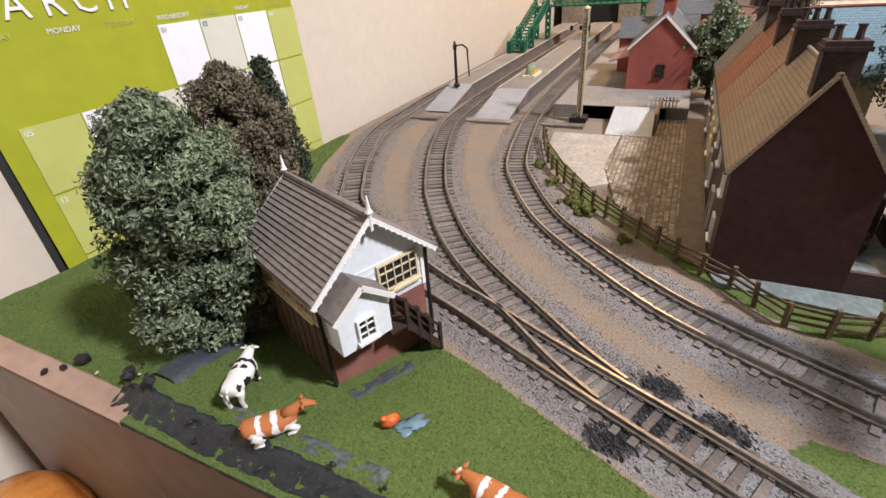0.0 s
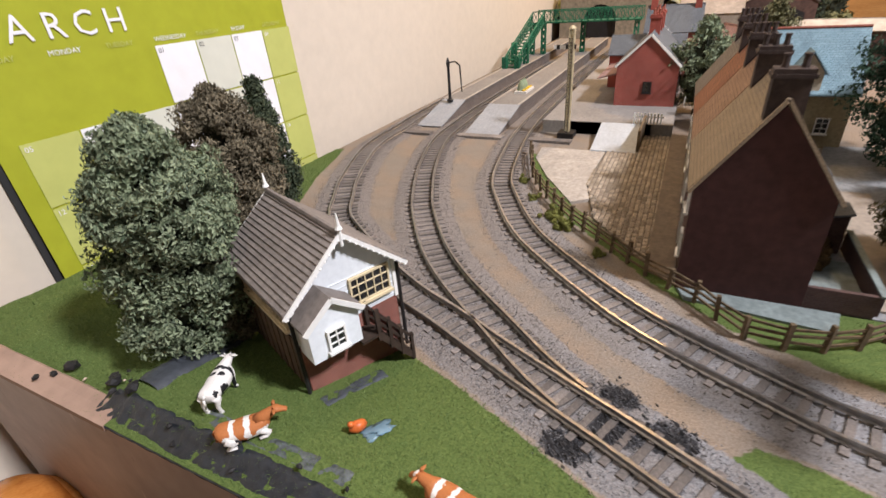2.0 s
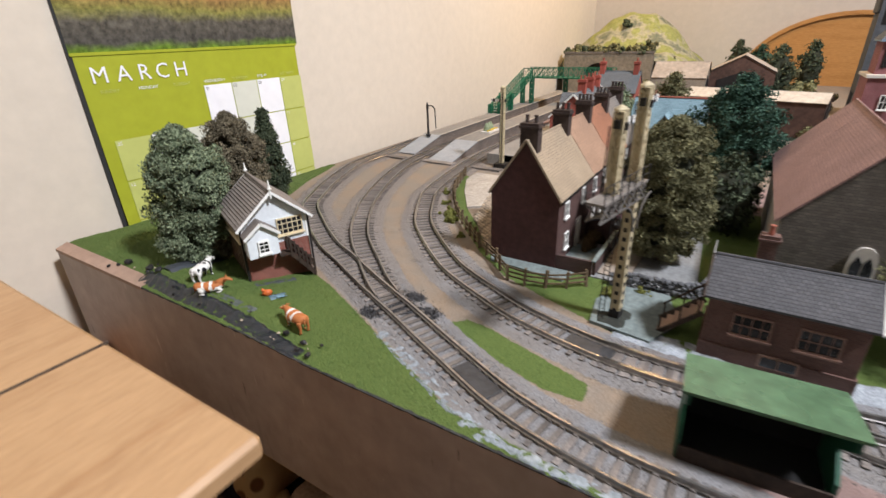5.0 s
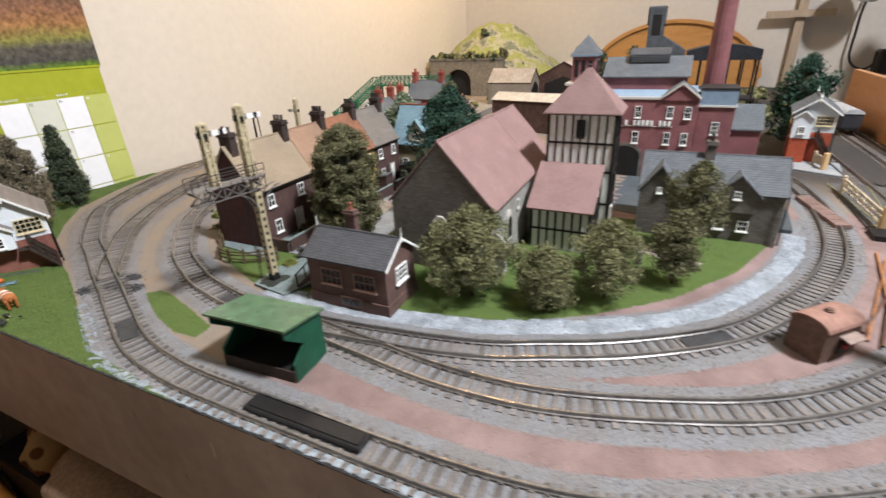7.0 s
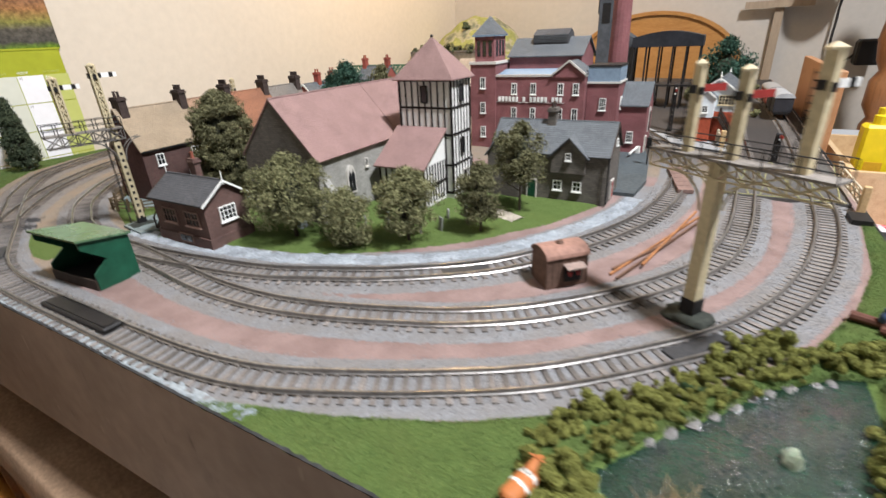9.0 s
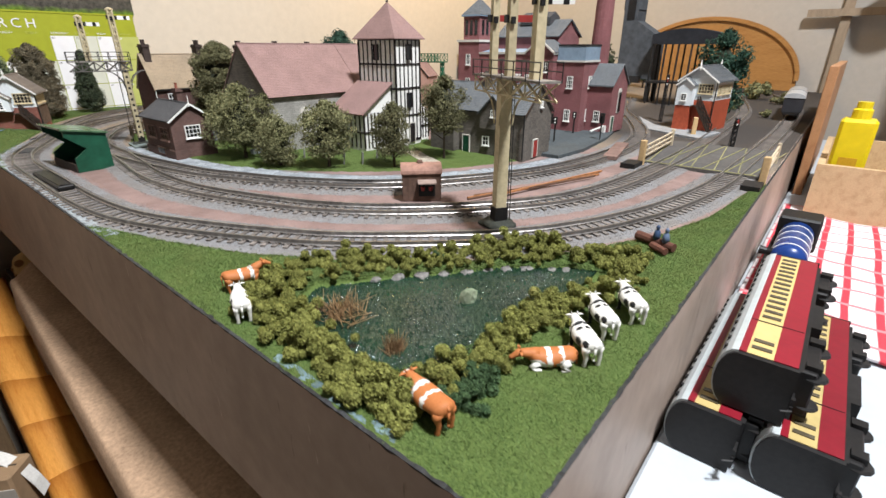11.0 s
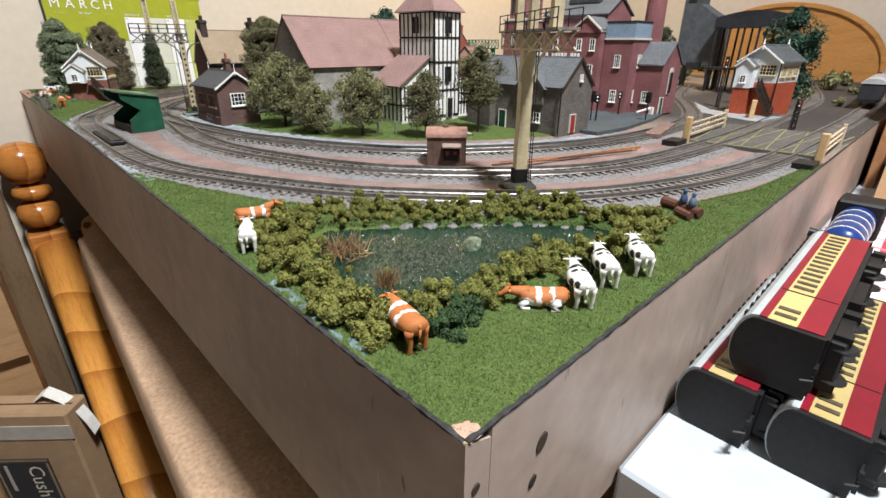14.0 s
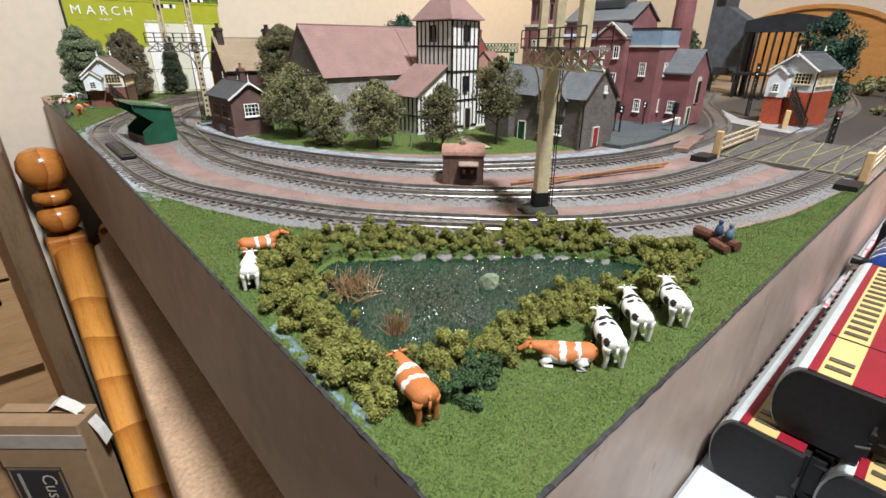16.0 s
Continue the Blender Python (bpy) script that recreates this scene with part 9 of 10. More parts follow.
# far siding wagons
def box_van(at, turn, label, side, roof):
    t = thing("box_van", at, turn, label, "wagon", "vans on the far line")
    part("underframe", boxes((-0.051, 0.051, -0.013, 0.013, 0.0105, 0.0145)), BLACK, t)
    part("body", boxes((-0.050, 0.050, -0.0155, 0.0155, 0.0146, 0.0400), bevel=0.0006), mat("van_side_paint", side, 0.45, 0.2, 90, 0.1), t)
    b = bmesh.new()
    poly_prism(b, [(0.0165 * math.cos(math.pi * k / 12), 0.0402 + 0.0085 * math.sin(math.pi * k / 12)) for k in range(13)], -0.0515, 0.0515, "x")
    part("roof", b, mat("van_roof_paint", roof, 0.5, 0.15, 90, 0.1), t)
    for s in (-1, 1):
        part("door", boxes((-0.012, 0.012, s * 0.0158 - 0.0005, s * 0.0158 + 0.0005, 0.0155, 0.0385)), BLACK, t)
        for x in (-0.049, 0.049):
            r = bmesh.new()
            rod(r, (x, s * 0.0085, 0.0125), (x + math.copysign(0.007, x), s * 0.0085, 0.0125), 0.0016, 8)
            part("buffer", r, IRON, t)
    for x in (-0.034, 0.034):
        for s in (-1, 1):
            w = lathe(bmesh.new(), [(0.006, -0.001), (0.0066, 0.0008), (0.006, 0.0012)], 14, (x, s * 0.0088, 0.0098), "y")
            part("wheel", w, IRON, t)


box_van((1.065, 0.0375, -0.0098), 3.1, "dark van with a pale grey rounded roof on the far line", (0.035, 0.035, 0.04), (0.42, 0.43, 0.44))
box_van((1.185, 0.0440, -0.0098), 3.1, "faded red van with a grey roof on the far line", (0.24, 0.07, 0.05), (0.30, 0.29, 0.28))
for k, (x, y) in enumerate(((0.44, 0.245), (0.52, 0.265), (0.575, 0.215))):
    t = thing("colour_light_signal", (x, y, gz(x, y)), 0, "black colour-light signal on a slim post", "signal", "colour-light signals")
    p = bmesh.new()
    rod(p, (0, 0, -0.002), (0, 0, 0.030), 0.0009, 6)
    part("post", p, IRON, t)
    part("signal_head", boxes((-0.0022, 0.0022, -0.0032, 0.0032, 0.026, 0.040), bevel=0.0005), BLACK, t)
    for z in (0.030, 0.035):
        part("lens", lathe(bmesh.new(), [(0.0013, 0), (0.0011, 0.0006)], 8, (-0.0028, 0, z), "x"), GLASS_DARK, t)
poly_slab("footway", [(0.690, 0.112), (0.770, 0.100), (0.790, 0.205), (0.880, 0.262), (0.840, 0.278), (0.735, 0.200)], -0.014, -0.0068, mat("pale_blue_footway", (0.30, 0.31, 0.32), 0.8, 0.2, 250, 0.4, big=60), "pale blue-grey footway beside the far signal box", "footway")
# dark yard surface by the brewery
poly_slab("brewery_yard", [(0.44, 0.21), (0.50, 0.205), (0.60, 0.215), (0.66, 0.228), (0.64, 0.31), (0.60, 0.45), (0.45, 0.45), (0.435, 0.30)], -0.012, -0.0045, mat("dark_tarmac", (0.07, 0.082, 0.088), 0.9, 0.2, 300, 0.4), "dark grey tarmac yard before the brewery", "yard")
bp = thing("crossing_barrier", (0.640, 0.236, -0.0046), -12, "white counterweighted lineside barrier arm", "barrier")
part("stand", boxes((-0.003, 0.003, -0.003, 0.003, -0.001, 0.010)), WHITE, bp)
b = bmesh.new()
bar(b, (-0.004, 0, 0.009), (-0.034, 0, 0.005), 0.002, 0.002)
part("arm", b, WHITE, bp)
pb = thing("lineside_platform", (0.520, 0.170, -0.0075), 12, "low weathered timber staging beside the inner track", "staging")
for k in range(6):
    part("plank", boxes((-0.05 + 0.0168 * k, -0.034 + 0.0168 * k, -0.008, 0.008, 0.0, 0.004)), mat("grey_red_plank", (0.20, 0.13, 0.11), 0.85, 0.25) if k == 0 else bpy.data.materials["grey_red_plank"], pb)

# ---- wall calendar ----
def text_mesh(s, size, material, depth=0.0, align="LEFT"):
    c = bpy.data.curves.new("t", "FONT")
    c.body, c.size, c.align_x, c.resolution_u = s, size, align, 2
    ob = new("t", c)
    dg = bpy.context.evaluated_depsgraph_get()
    me = bpy.data.meshes.new_from_object(ob.evaluated_get(dg))
    bpy.data.objects.remove(ob)
    bpy.data.curves.remove(c)
    me.materials.clear()
    me.materials.append(material)
    return me


def wall_calendar():
    y = 1.1665
    t = thing("wall_calendar", (0, y, 0), 0, "open wall calendar with lime green March page and landscape photograph", "calendar")
    LIME = mat("lime_green_page", (0.33, 0.36, 0.022), 0.55, 0.05, 80, 0.02, rnd=0)
    LIME2 = mat("pale_lime_cell", (0.45, 0.48, 0.14), 0.55, 0.04, 80, 0.02, rnd=0)
    PAPER = mat("white_paper", (0.78, 0.78, 0.80), 0.6, 0.03, 80, 0.02, rnd=0)
    GREYP = mat("greyed_paper", (0.60, 0.61, 0.52), 0.6, 0.03, 80, 0.02, rnd=0)
    INK = mat("dark_ink", (0.03, 0.03, 0.03), 0.6, 0.05, rnd=0)
    x0, x1, zt, zb = 0.074, 0.354, 0.176, -0.030
    # the sheet bows out a little at its lower edge
    def sheet(name, xa, xb, za, zc, off, material, parent):
        bm = bmesh.new()
        n = 8
        rows = []
        for i in range(n + 1):
            z = za + (zc - za) * i / n
            bow = -0.004 * max(0, (0.176 - z) / 0.206) ** 1.5
            rows.append([bm.verts.new((xx, bow - off - oo, z)) for xx in (xa, xb) for oo in (0, 0.0003)])
        for a, b in zip(rows, rows[1:]):
            bm.faces.new((a[0], a[2], b[2], b[0]))
            bm.faces.new((a[1], b[1], b[3], a[3]))
            bm.faces.new((a[0], b[0], b[1], a[1]))
            bm.faces.new((a[2], a[3], b[3], b[2]))
        bm.faces.new((rows[0][0], rows[0][1], rows[0][3], rows[0][2]))
        bm.faces.new((rows[-1][0], rows[-1][2], rows[-1][3], rows[-1][1]))
        return part(name, bm, material, parent)
    page = sheet("month_page", x0, x1, zb, zt, 0.0010, LIME, t)
    part("black_backing", boxes((x0 - 0.004, x1 - 0.01, -0.0008, -0.0002, zb, zt + 0.2)), INK, t)
    cw, ch = 0.0385, 0.045
    gx0, gz0 = 0.0865, 0.136
    days = ["SUNDAY", "MONDAY", "TUESDAY", "WEDNESDAY", "THURSDAY", "FRIDAY", "SATURDAY"]

    def put(me, x, z, off, parent, name="lettering"):
        o = new(name, me)
        o.parent = parent
        bow = -0.004 * max(0, (0.176 - z) / 0.206) ** 1.5
        o.matrix_basis = pose(x, bow - off, z, 90, 0, 0)
        return o
    for k, ch_ in enumerate("MARCH"):
        put(text_mesh(ch_, 0.0225, PAPER), 0.0835 + (0, 0.0250, 0.0470, 0.0655, 0.0870)[k], 0.1485, 0.0024, page, "letter")
    for k, dn in enumerate(days):
        faint = k in (0, 2, 4, 6)
        put(text_mesh(dn, 0.0048, LIME2 if faint else PAPER), gx0 + k * cw + 0.002, 0.1385, 0.0020, page)
    day = 1
    for r in range(4):
        for k in range(7):
            if r == 0 and k < 3:
                continue
            xa, zc = gx0 + k * cw, gz0 - r * ch
            m = PAPER if k in (3, 5) or (r > 0 and k in (1, 3)) else (GREYP if k in (2, 4) else LIME2)
            cell = sheet("day_cell", xa + 0.0006, xa + cw - 0.0006, zc - ch + 0.0008, zc - 0.0006, 0.0016, m, page)
            put(text_mesh("%02d" % day, 0.0052, INK if m is not LIME2 else PAPER), xa + 0.0022, zc - 0.0060, 0.0022, cell)
            day += 1
    # photograph page above
    m, nt, b, tc = base_mat("landscape_photo", 0.4)
    sp = nt.nodes.new("ShaderNodeSeparateXYZ")
    nt.links.new(tc.outputs["Object"], sp.inputs[0])
    n = noise_node(nt, tc.outputs["Object"], 160, 6, 0.7)
    big = noise_node(nt, tc.outputs["Object"], 22, 4)
    mr = nt.nodes.new("ShaderNodeMapRange")
    mr.inputs[1].default_value, mr.inputs[2].default_value = 0.176, 0.376
    nt.links.new(sp.outputs[2], mr.inputs[0])
    ad = nt.nodes.new("ShaderNodeMath")
    ad.operation = "MULTIPLY_ADD"
    nt.links.new(big, ad.inputs[0])
    ad.inputs[1].default_value = 0.12
    nt.links.new(mr.outputs[0], ad.inputs[2])
    c = ramp(nt, ad.outputs[0], [(0.07, (0.12, 0.20, 0.02)), (0.11, (0.07, 0.065, 0.055)), (0.20, (0.10, 0.09, 0.07)), (0.26, (0.20, 0.19, 0.05)), (0.36, (0.30, 0.15, 0.06)), (0.48, (0.20, 0.10, 0.06)), (0.60, (0.05, 0.07, 0.03)), (0.8, (0.10, 0.10, 0.09)), (1.0, (0.45, 0.47, 0.5))])
    c = mixc(nt, 1.0, c, ramp(nt, n, [(0.3, (0.35,) * 3), (0.7, (1.6,) * 3)]), "MULTIPLY")
    nt.links.new(c, b.inputs["Base Color"])
    part("photo_page", boxes((x0 - 0.002, x1 + 0.004, -0.0016, -0.0010, zt + 0.001, zt + 0.205)), m, t, "glossy photograph of rough moorland and walls")
    part("binding", boxes((x0 - 0.002, x1 + 0.002, -0.0022, -0.0012, zt - 0.0015, zt + 0.0015)), LIME, t)


wall_calendar()

# ---- stair rail beside the layout ----
def banded_pine(name, dark, light, scale, axis):
    """Varnished pine with broad cathedral bands across its length."""
    m = wood_mat(name, dark, light, 16, 0.22, axis, 9, 0.5)
    nt = m.node_tree
    b = nt.nodes["Principled BSDF"]
    tc = nt.nodes["Texture Coordinate"]
    w = nt.nodes.new("ShaderNodeTexWave")
    w.wave_type, w.bands_direction, w.wave_profile = "BANDS", "XYZ"[axis], "SAW"
    w.inputs["Scale"].default_value, w.inputs["Distortion"].default_value = scale, 5.0
    w.inputs["Detail"].default_value, w.inputs["Detail Scale"].default_value = 2.0, 1.2
    nt.links.new(tc.outputs["Object"], w.inputs["Vector"])
    old = b.inputs["Base Color"].links[0].from_socket
    c = mixc(nt, 1.0, old, ramp(nt, w.outputs["Fac"], [(0.0, (1.05, 1.05, 1.05)), (0.75, (0.86, 0.80, 0.72)), (1.0, (0.62, 0.50, 0.40))]), "MULTIPLY")
    nt.links.new(c, b.inputs["Base Color"])
    return m


PINE = banded_pine("varnished_orange_pine", (0.62, 0.235, 0.042), (0.86, 0.41, 0.095), 3.2, 1)
PINE_Z = banded_pine("varnished_newel_pine", (0.36, 0.12, 0.022), (0.55, 0.23, 0.055), 9, 0)
nw = thing("newel_post", (-0.034, 1.108, RZ0), 0, "turned varnished pine newel post at the stair head", "newel post", kind="structure")
hz = -RZ0


def turned(name, rows):
    part(name, lathe(bmesh.new(), [(r * 1.06, -0.066 + (z + 0.066) * 1.22 - 0.054) for r, z in rows], 28, (0, 0, hz)), PINE_Z, nw, smooth=True)


turned("ball", [(0.012, -0.098), (0.026, -0.092), (0.034, -0.080), (0.0375, -0.066), (0.035, -0.052), (0.026, -0.040), (0.012, -0.035), (0.002, -0.034)])
turned("upper_ring", [(0.014, -0.124), (0.026, -0.119), (0.030, -0.111), (0.026, -0.103), (0.013, -0.0985)])
turned("lower_bulb", [(0.020, -0.166), (0.030, -0.158), (0.033, -0.144), (0.028, -0.132), (0.015, -0.1245)])
part("shaft", boxes((-0.032, 0.032, -0.032, 0.032, 0.0, hz - 0.2525), bevel=0.004), PINE_Z, nw)
hr = thing("handrail", (-0.0205, 1.072, -0.287), 0, "moulded varnished pine stair handrail", "handrail", kind="structure")
b = bmesh.new()
poly_prism(b, [(-0.038, -0.022), (0.026, -0.022), (0.0290, -0.006), (0.0280, 0.006), (0.0240, 0.013), (0.017, 0.018), (0.006, 0.0215), (-0.006, 0.0230), (-0.018, 0.0215), (-0.029, 0.018), (-0.0355, 0.013), (-0.0390, 0.006), (-0.0400, -0.006)], -1.06, 0.012, "y")
rail = part("rail", b, PINE, hr, smooth=True)
rail.matrix_basis = pose(-0.002, 0, -0.004, 33, 0, -0.75)
for k in range(13):
    y = -0.10 - 0.125 * k
    x, zt = y * 0.023 - 0.008, y * 0.6494 - 0.028
    if zt > -0.60:
        part("spindle", boxes((x - 0.011, x + 0.011, y - 0.011, y + 0.011, -0.663, zt)), PINE, hr)

# ---- things stored under and beside the board ----
TAN = mat("tan_hessian", (0.46, 0.31, 0.20), 0.95, 0.25, 260, 0.7, big=9, dist=0.001)
gx, gy = np.meshgrid(np.linspace(0.0, 0.32, 60), np.linspace(-0.08, 0.885, 80))
COVER_EDGE = -0.003 - (1.05 - gy) * 0.045
gx = COVER_EDGE + (gx / 0.32) ** 1.3 * (0.32 - COVER_EDGE)
zz = -0.262 + 0.022 * smooth01(gy, 0.78, 0.87) * smooth01(gx, -0.005, 0.03) + 0.047 * smooth01(gx, COVER_EDGE, COVER_EDGE + 0.005) - 0.030 * np.clip((gx - 0.02) / 0.2, 0, 1) - 0.05 * smooth01(gx, 0.05, 0.30) + 0.004 * waves(gx, gy, 26, 21) + 0.0015 * waves(gx, gy, 90, 22)
mt = thing("folded_mattress", (0, 0, 0), 0, "tan hessian-covered mattress stored under the layout", "mattress")
part("cover", grid_mesh(gx, gy, zz, TAN), None, mt)
part("core", boxes((0.0, 0.318, -0.078, 0.882, -0.42, -0.30)), TAN, mt)
part("bed_base", boxes((0.0, 0.32, -0.08, 0.885, RZ0, -0.4205)), DARK_WOOD, mt)
part("end_flap", boxes((-0.006, 0.318, 0.8855, 0.8900, -0.42, -0.226)), TAN, mt)
ch = thing("storage_chest", (0.16, 0.975, RZ0), 0, "dark blue-black chest under the layout", "chest")
part("body", boxes((-0.15, 0.15, -0.080, 0.080, 0, -0.262 - RZ0), bevel=0.004), mat("blue_black_chest", (0.012, 0.013, 0.020), 0.8, 0.3), ch)
part("lid", boxes((-0.152, 0.152, -0.082, 0.082, -0.2618 - RZ0, -0.2520 - RZ0), bevel=0.002), bpy.data.materials["blue_black_chest"], ch)
CARD2 = mat("pale_cardboard", (0.29, 0.190, 0.108), 0.85, 0.1, 60, 0.15, big=6)
TAPE = mat("clear_packing_tape", (0.42, 0.38, 0.33), 0.25, 0.1, 60, 0.1)


def carton(at, sx, sy, sz, turn, label, m):
    t = thing("cardboard_box", at, turn, label, "cardboard box")
    part("body", boxes((-sx / 2, sx / 2, -sy / 2, sy / 2, 0, sz), bevel=0.003), m, t)
    part("tape", boxes((-sx / 2 - 0.0006, sx / 2 + 0.0006, -sy / 2 - 0.0012, -sy / 2 + 0.0006, sz - 0.040, sz - 0.018)), TAPE, t)
    part("flap_joint", boxes((-sx / 2 + 0.004, sx / 2 - 0.004, -0.001, 0.001, sz - 0.0004, sz + 0.0006)), DARK_WOOD, t)
    return t


cx = carton((-0.126, 0.654, RZ0), 0.122, 0.040, 0.607, -42, "taped brown cardboard box with a black printed label", CARD2)
LW = mat("cream_print", (0.62, 0.56, 0.47), 0.6, 0.05)
lb = part("printed_label", boxes((-0.048, 0.014, -0.0238, -0.0226, 0.425, 0.530)), mat("black_label", (0.03, 0.03, 0.032), 0.6, 0.2), cx, "black printed label")
part("label_border", boxes((-0.054, 0.020, -0.0234, -0.0226, 0.5345, 0.5360), (-0.054, -0.0525, -0.0234, -0.0226, 0.419, 0.5345), (0.0185, 0.020, -0.0234, -0.0226, 0.419, 0.5345), (-0.054, 0.020, -0.0234, -0.0226, 0.4175, 0.419)), mat("black_label_line", (0.04, 0.04, 0.04), 0.6, 0.2), cx)
lt = new("lettering", text_mesh("Cushion", 0.028, LW))
lt.parent = lb
lt.matrix_basis = pose(-0.010, -0.0243, 0.525, 90, 90, 0)
part("small_print", boxes((-0.040, -0.036, -0.0243, -0.0237, 0.480, 0.525)), TAPE, lb)
sc = thing("paper_strip", (-0.080, 0.618, -0.3425), -42, "torn strip of white paper lying on the cardboard box", "paper")
b = bmesh.new()
pts = [(-0.050, 0.004, 0.002), (-0.036, 0.004, 0.012), (-0.018, 0.002, 0.004), (0.000, 0.0, -0.008), (0.012, -0.002, -0.030), (0.018, -0.003, -0.048)]
rows = [[b.verts.new((x + dx * 0.4, y + dy, z + dz)) for dy, dz, dx in ((-0.008, 0.0, 0.002), (0.008, 0.002, -0.002), (0.008, 0.0028, -0.002), (-0.008, 0.0008, 0.002))] for x, y, z in pts]
for p, q in zip(rows, rows[1:]):
    for k in range(4):
        b.faces.new((p[k], p[(k + 1) % 4], q[(k + 1) % 4], q[k]))
b.faces.new(rows[0][::-1])
b.faces.new(rows[-1])
part("strip", b, mat("white_tape_paper", (0.66, 0.64, 0.60), 0.6, 0.1), sc)
wd = thing("wardrobe", (-0.335, 1.03, RZ0), 0, "brown panelled cupboard standing behind the cardboard box", "cupboard")
WOODB = wood_mat("brown_cupboard_wood", (0.105, 0.066, 0.034), (0.19, 0.125, 0.070), 10, 0.5, 2, 8)
part("carcass", boxes((-0.24, 0.258, -0.118, 0.13, 0, 0.90), bevel=0.003), WOODB, wd)
for x in (-0.12, 0.085):
    d = part("door", boxes((x - 0.10, x + 0.10, -0.130, -0.1185, 0.03, 0.87), bevel=0.002), WOODB, wd)
    part("door_panel", boxes((x - 0.065, x + 0.065, -0.134, -0.1302, 0.30, 0.62), bevel=0.0015), WOODB, d)

# ---- drawer cabinet with finger hole ----
BIRCH = wood_mat("pale_birch", (0.29, 0.160, 0.072), (0.41, 0.255, 0.128), 12, 0.5, 0, 8)
dc = thing("drawer_cabinet", (-0.2055, 0.80, -0.3065), 0, "pale wooden drawer cabinet with a round finger hole", "cabinet")
part("top_board", boxes((-0.10, 0.1075, -0.105, 0.105, 0.3845, 0.3925), bevel=0.0015), BIRCH, dc)
part("plank_joint", boxes((-0.1002, 0.1077, -0.020, -0.0185, 0.3922, 0.3928), (-0.004, -0.0025, -0.1052, -0.02, 0.3922, 0.3928)), DARK_WOOD, dc)
part("carcass", boxes((-0.092, 0.097, -0.080, 0.058, RZ0 + 0.3065, 0.384)), BIRCH, dc)
for xa, xb, za, zb in ((-0.088, 0.008, 0.264, 0.381), (0.014, 0.097, 0.264, 0.381), (-0.088, 0.008, 0.134, 0.258), (0.014, 0.097, 0.134, 0.258), (-0.088, 0.008, 0.004, 0.128), (0.014, 0.097, 0.004, 0.128)):
    bm = bmesh.new()
    cxm, czm, rr = (xa + xb) / 2 + 0.014 * (xa > 0), zb - 0.024, 0.0125
    outer = [(xa, za), (xb, za), (xb, zb), (xa, zb)]
    n = 24
    ring = [(cxm + rr * math.cos(math.tau * k / n + math.pi * 1.25), czm + rr * math.sin(math.tau * k / n + math.pi * 1.25)) for k in range(n)]
    fr = [bm.verts.new((x, -0.092, z)) for x, z in ring]
    bk = [bm.verts.new((x, -0.081, z)) for x, z in ring]
    of = [bm.verts.new((x, -0.092, z)) for x, z in outer]
    ob2 = [bm.verts.new((x, -0.081, z)) for x, z in outer]
    for q in range(4):
        seg = [fr[(q * n // 4 + k) % n] for k in range(n // 4 + 1)]
        bm.faces.new([of[q], of[(q + 1) % 4]] + seg[::-1])
        bm.faces.new((of[q], ob2[q], ob2[(q + 1) % 4], of[(q + 1) % 4]))
    for k in range(n):
        bm.faces.new((fr[k], bk[k], bk[(k + 1) % n], fr[(k + 1) % n]))
    dr = part("drawer_front", bm, BIRCH, dc)
    # black disc behind the cut hole stands in for the dark drawer inside
    part("finger_hole", lathe(bmesh.new(), [(rr - 0.0004, -0.0825), (rr - 0.0004, -0.0815)], 24, (cxm, 0, czm), "y"), BLACK, dr)
bk = thing("booklet", (-0.205, 0.80, 0.0862), 0, "yellow and white booklet standing on the drawer cabinet", "book")
yellow = mat("yellow_print", (0.72, 0.58, 0.04), 0.5, 0.05, rnd=0)
part("cover", boxes((-0.10, 0.048, 0.052, 0.055, 0.0, 0.08)), yellow, bk)
part("blue_band", boxes((-0.10, 0.0481, 0.0512, 0.052, 0.018, 0.026)), mat("blue_print", (0.20, 0.24, 0.45), 0.5, 0.05, rnd=0), bk)
part("pale_band", boxes((-0.10, 0.0481, 0.0514, 0.052, 0.026, 0.034)), WHITE, bk)
lt = new("lettering", text_mesh("ATION", 0.011, mat("red_print", (0.5, 0.08, 0.03), 0.5, 0.05, rnd=0)))
lt.parent = bk
lt.matrix_basis = pose(0.008, 0.0514, 0.006, 90, 0, 0)
lt2 = part("wooden_prop", boxes((0.050, 0.056, 0.046, 0.052, 0.0, 0.12)), BIRCH, bk)
lt2.matrix_basis = pose(0, 0, 0)

# soft toy under the board
st2 = thing("soft_toy", (0.044, 0.953, -0.252), 30, "spotted tan plush toy lying under the layout", "soft toy")
m, nt, b, tc = base_mat("spotted_plush", 0.95)
v = nt.nodes.new("ShaderNodeTexVoronoi")
v.inputs["Scale"].default_value = 55
nt.links.new(tc.outputs["Object"], v.inputs["Vector"])
nt.links.new(ramp(nt, v.outputs["Distance"], [(0.30, (0.16, 0.07, 0.025)), (0.42, (0.55, 0.36, 0.16))]), b.inputs["Base Color"])
bm = bmesh.new()
lump(bm, (0, 0, 0.03), 0.035, 0.3, 3, 2, (1.2, 0.9, 0.8))
lump(bm, (0.03, -0.02, 0.07), 0.022, 0.25, 3, 4, (1.2, 0.9, 0.9))
rod(bm, (-0.03, -0.02, 0.02), (-0.06, -0.05, 0.005), 0.012, 10, 0.009)
part("plush_body", bm, m, st2, smooth=True)

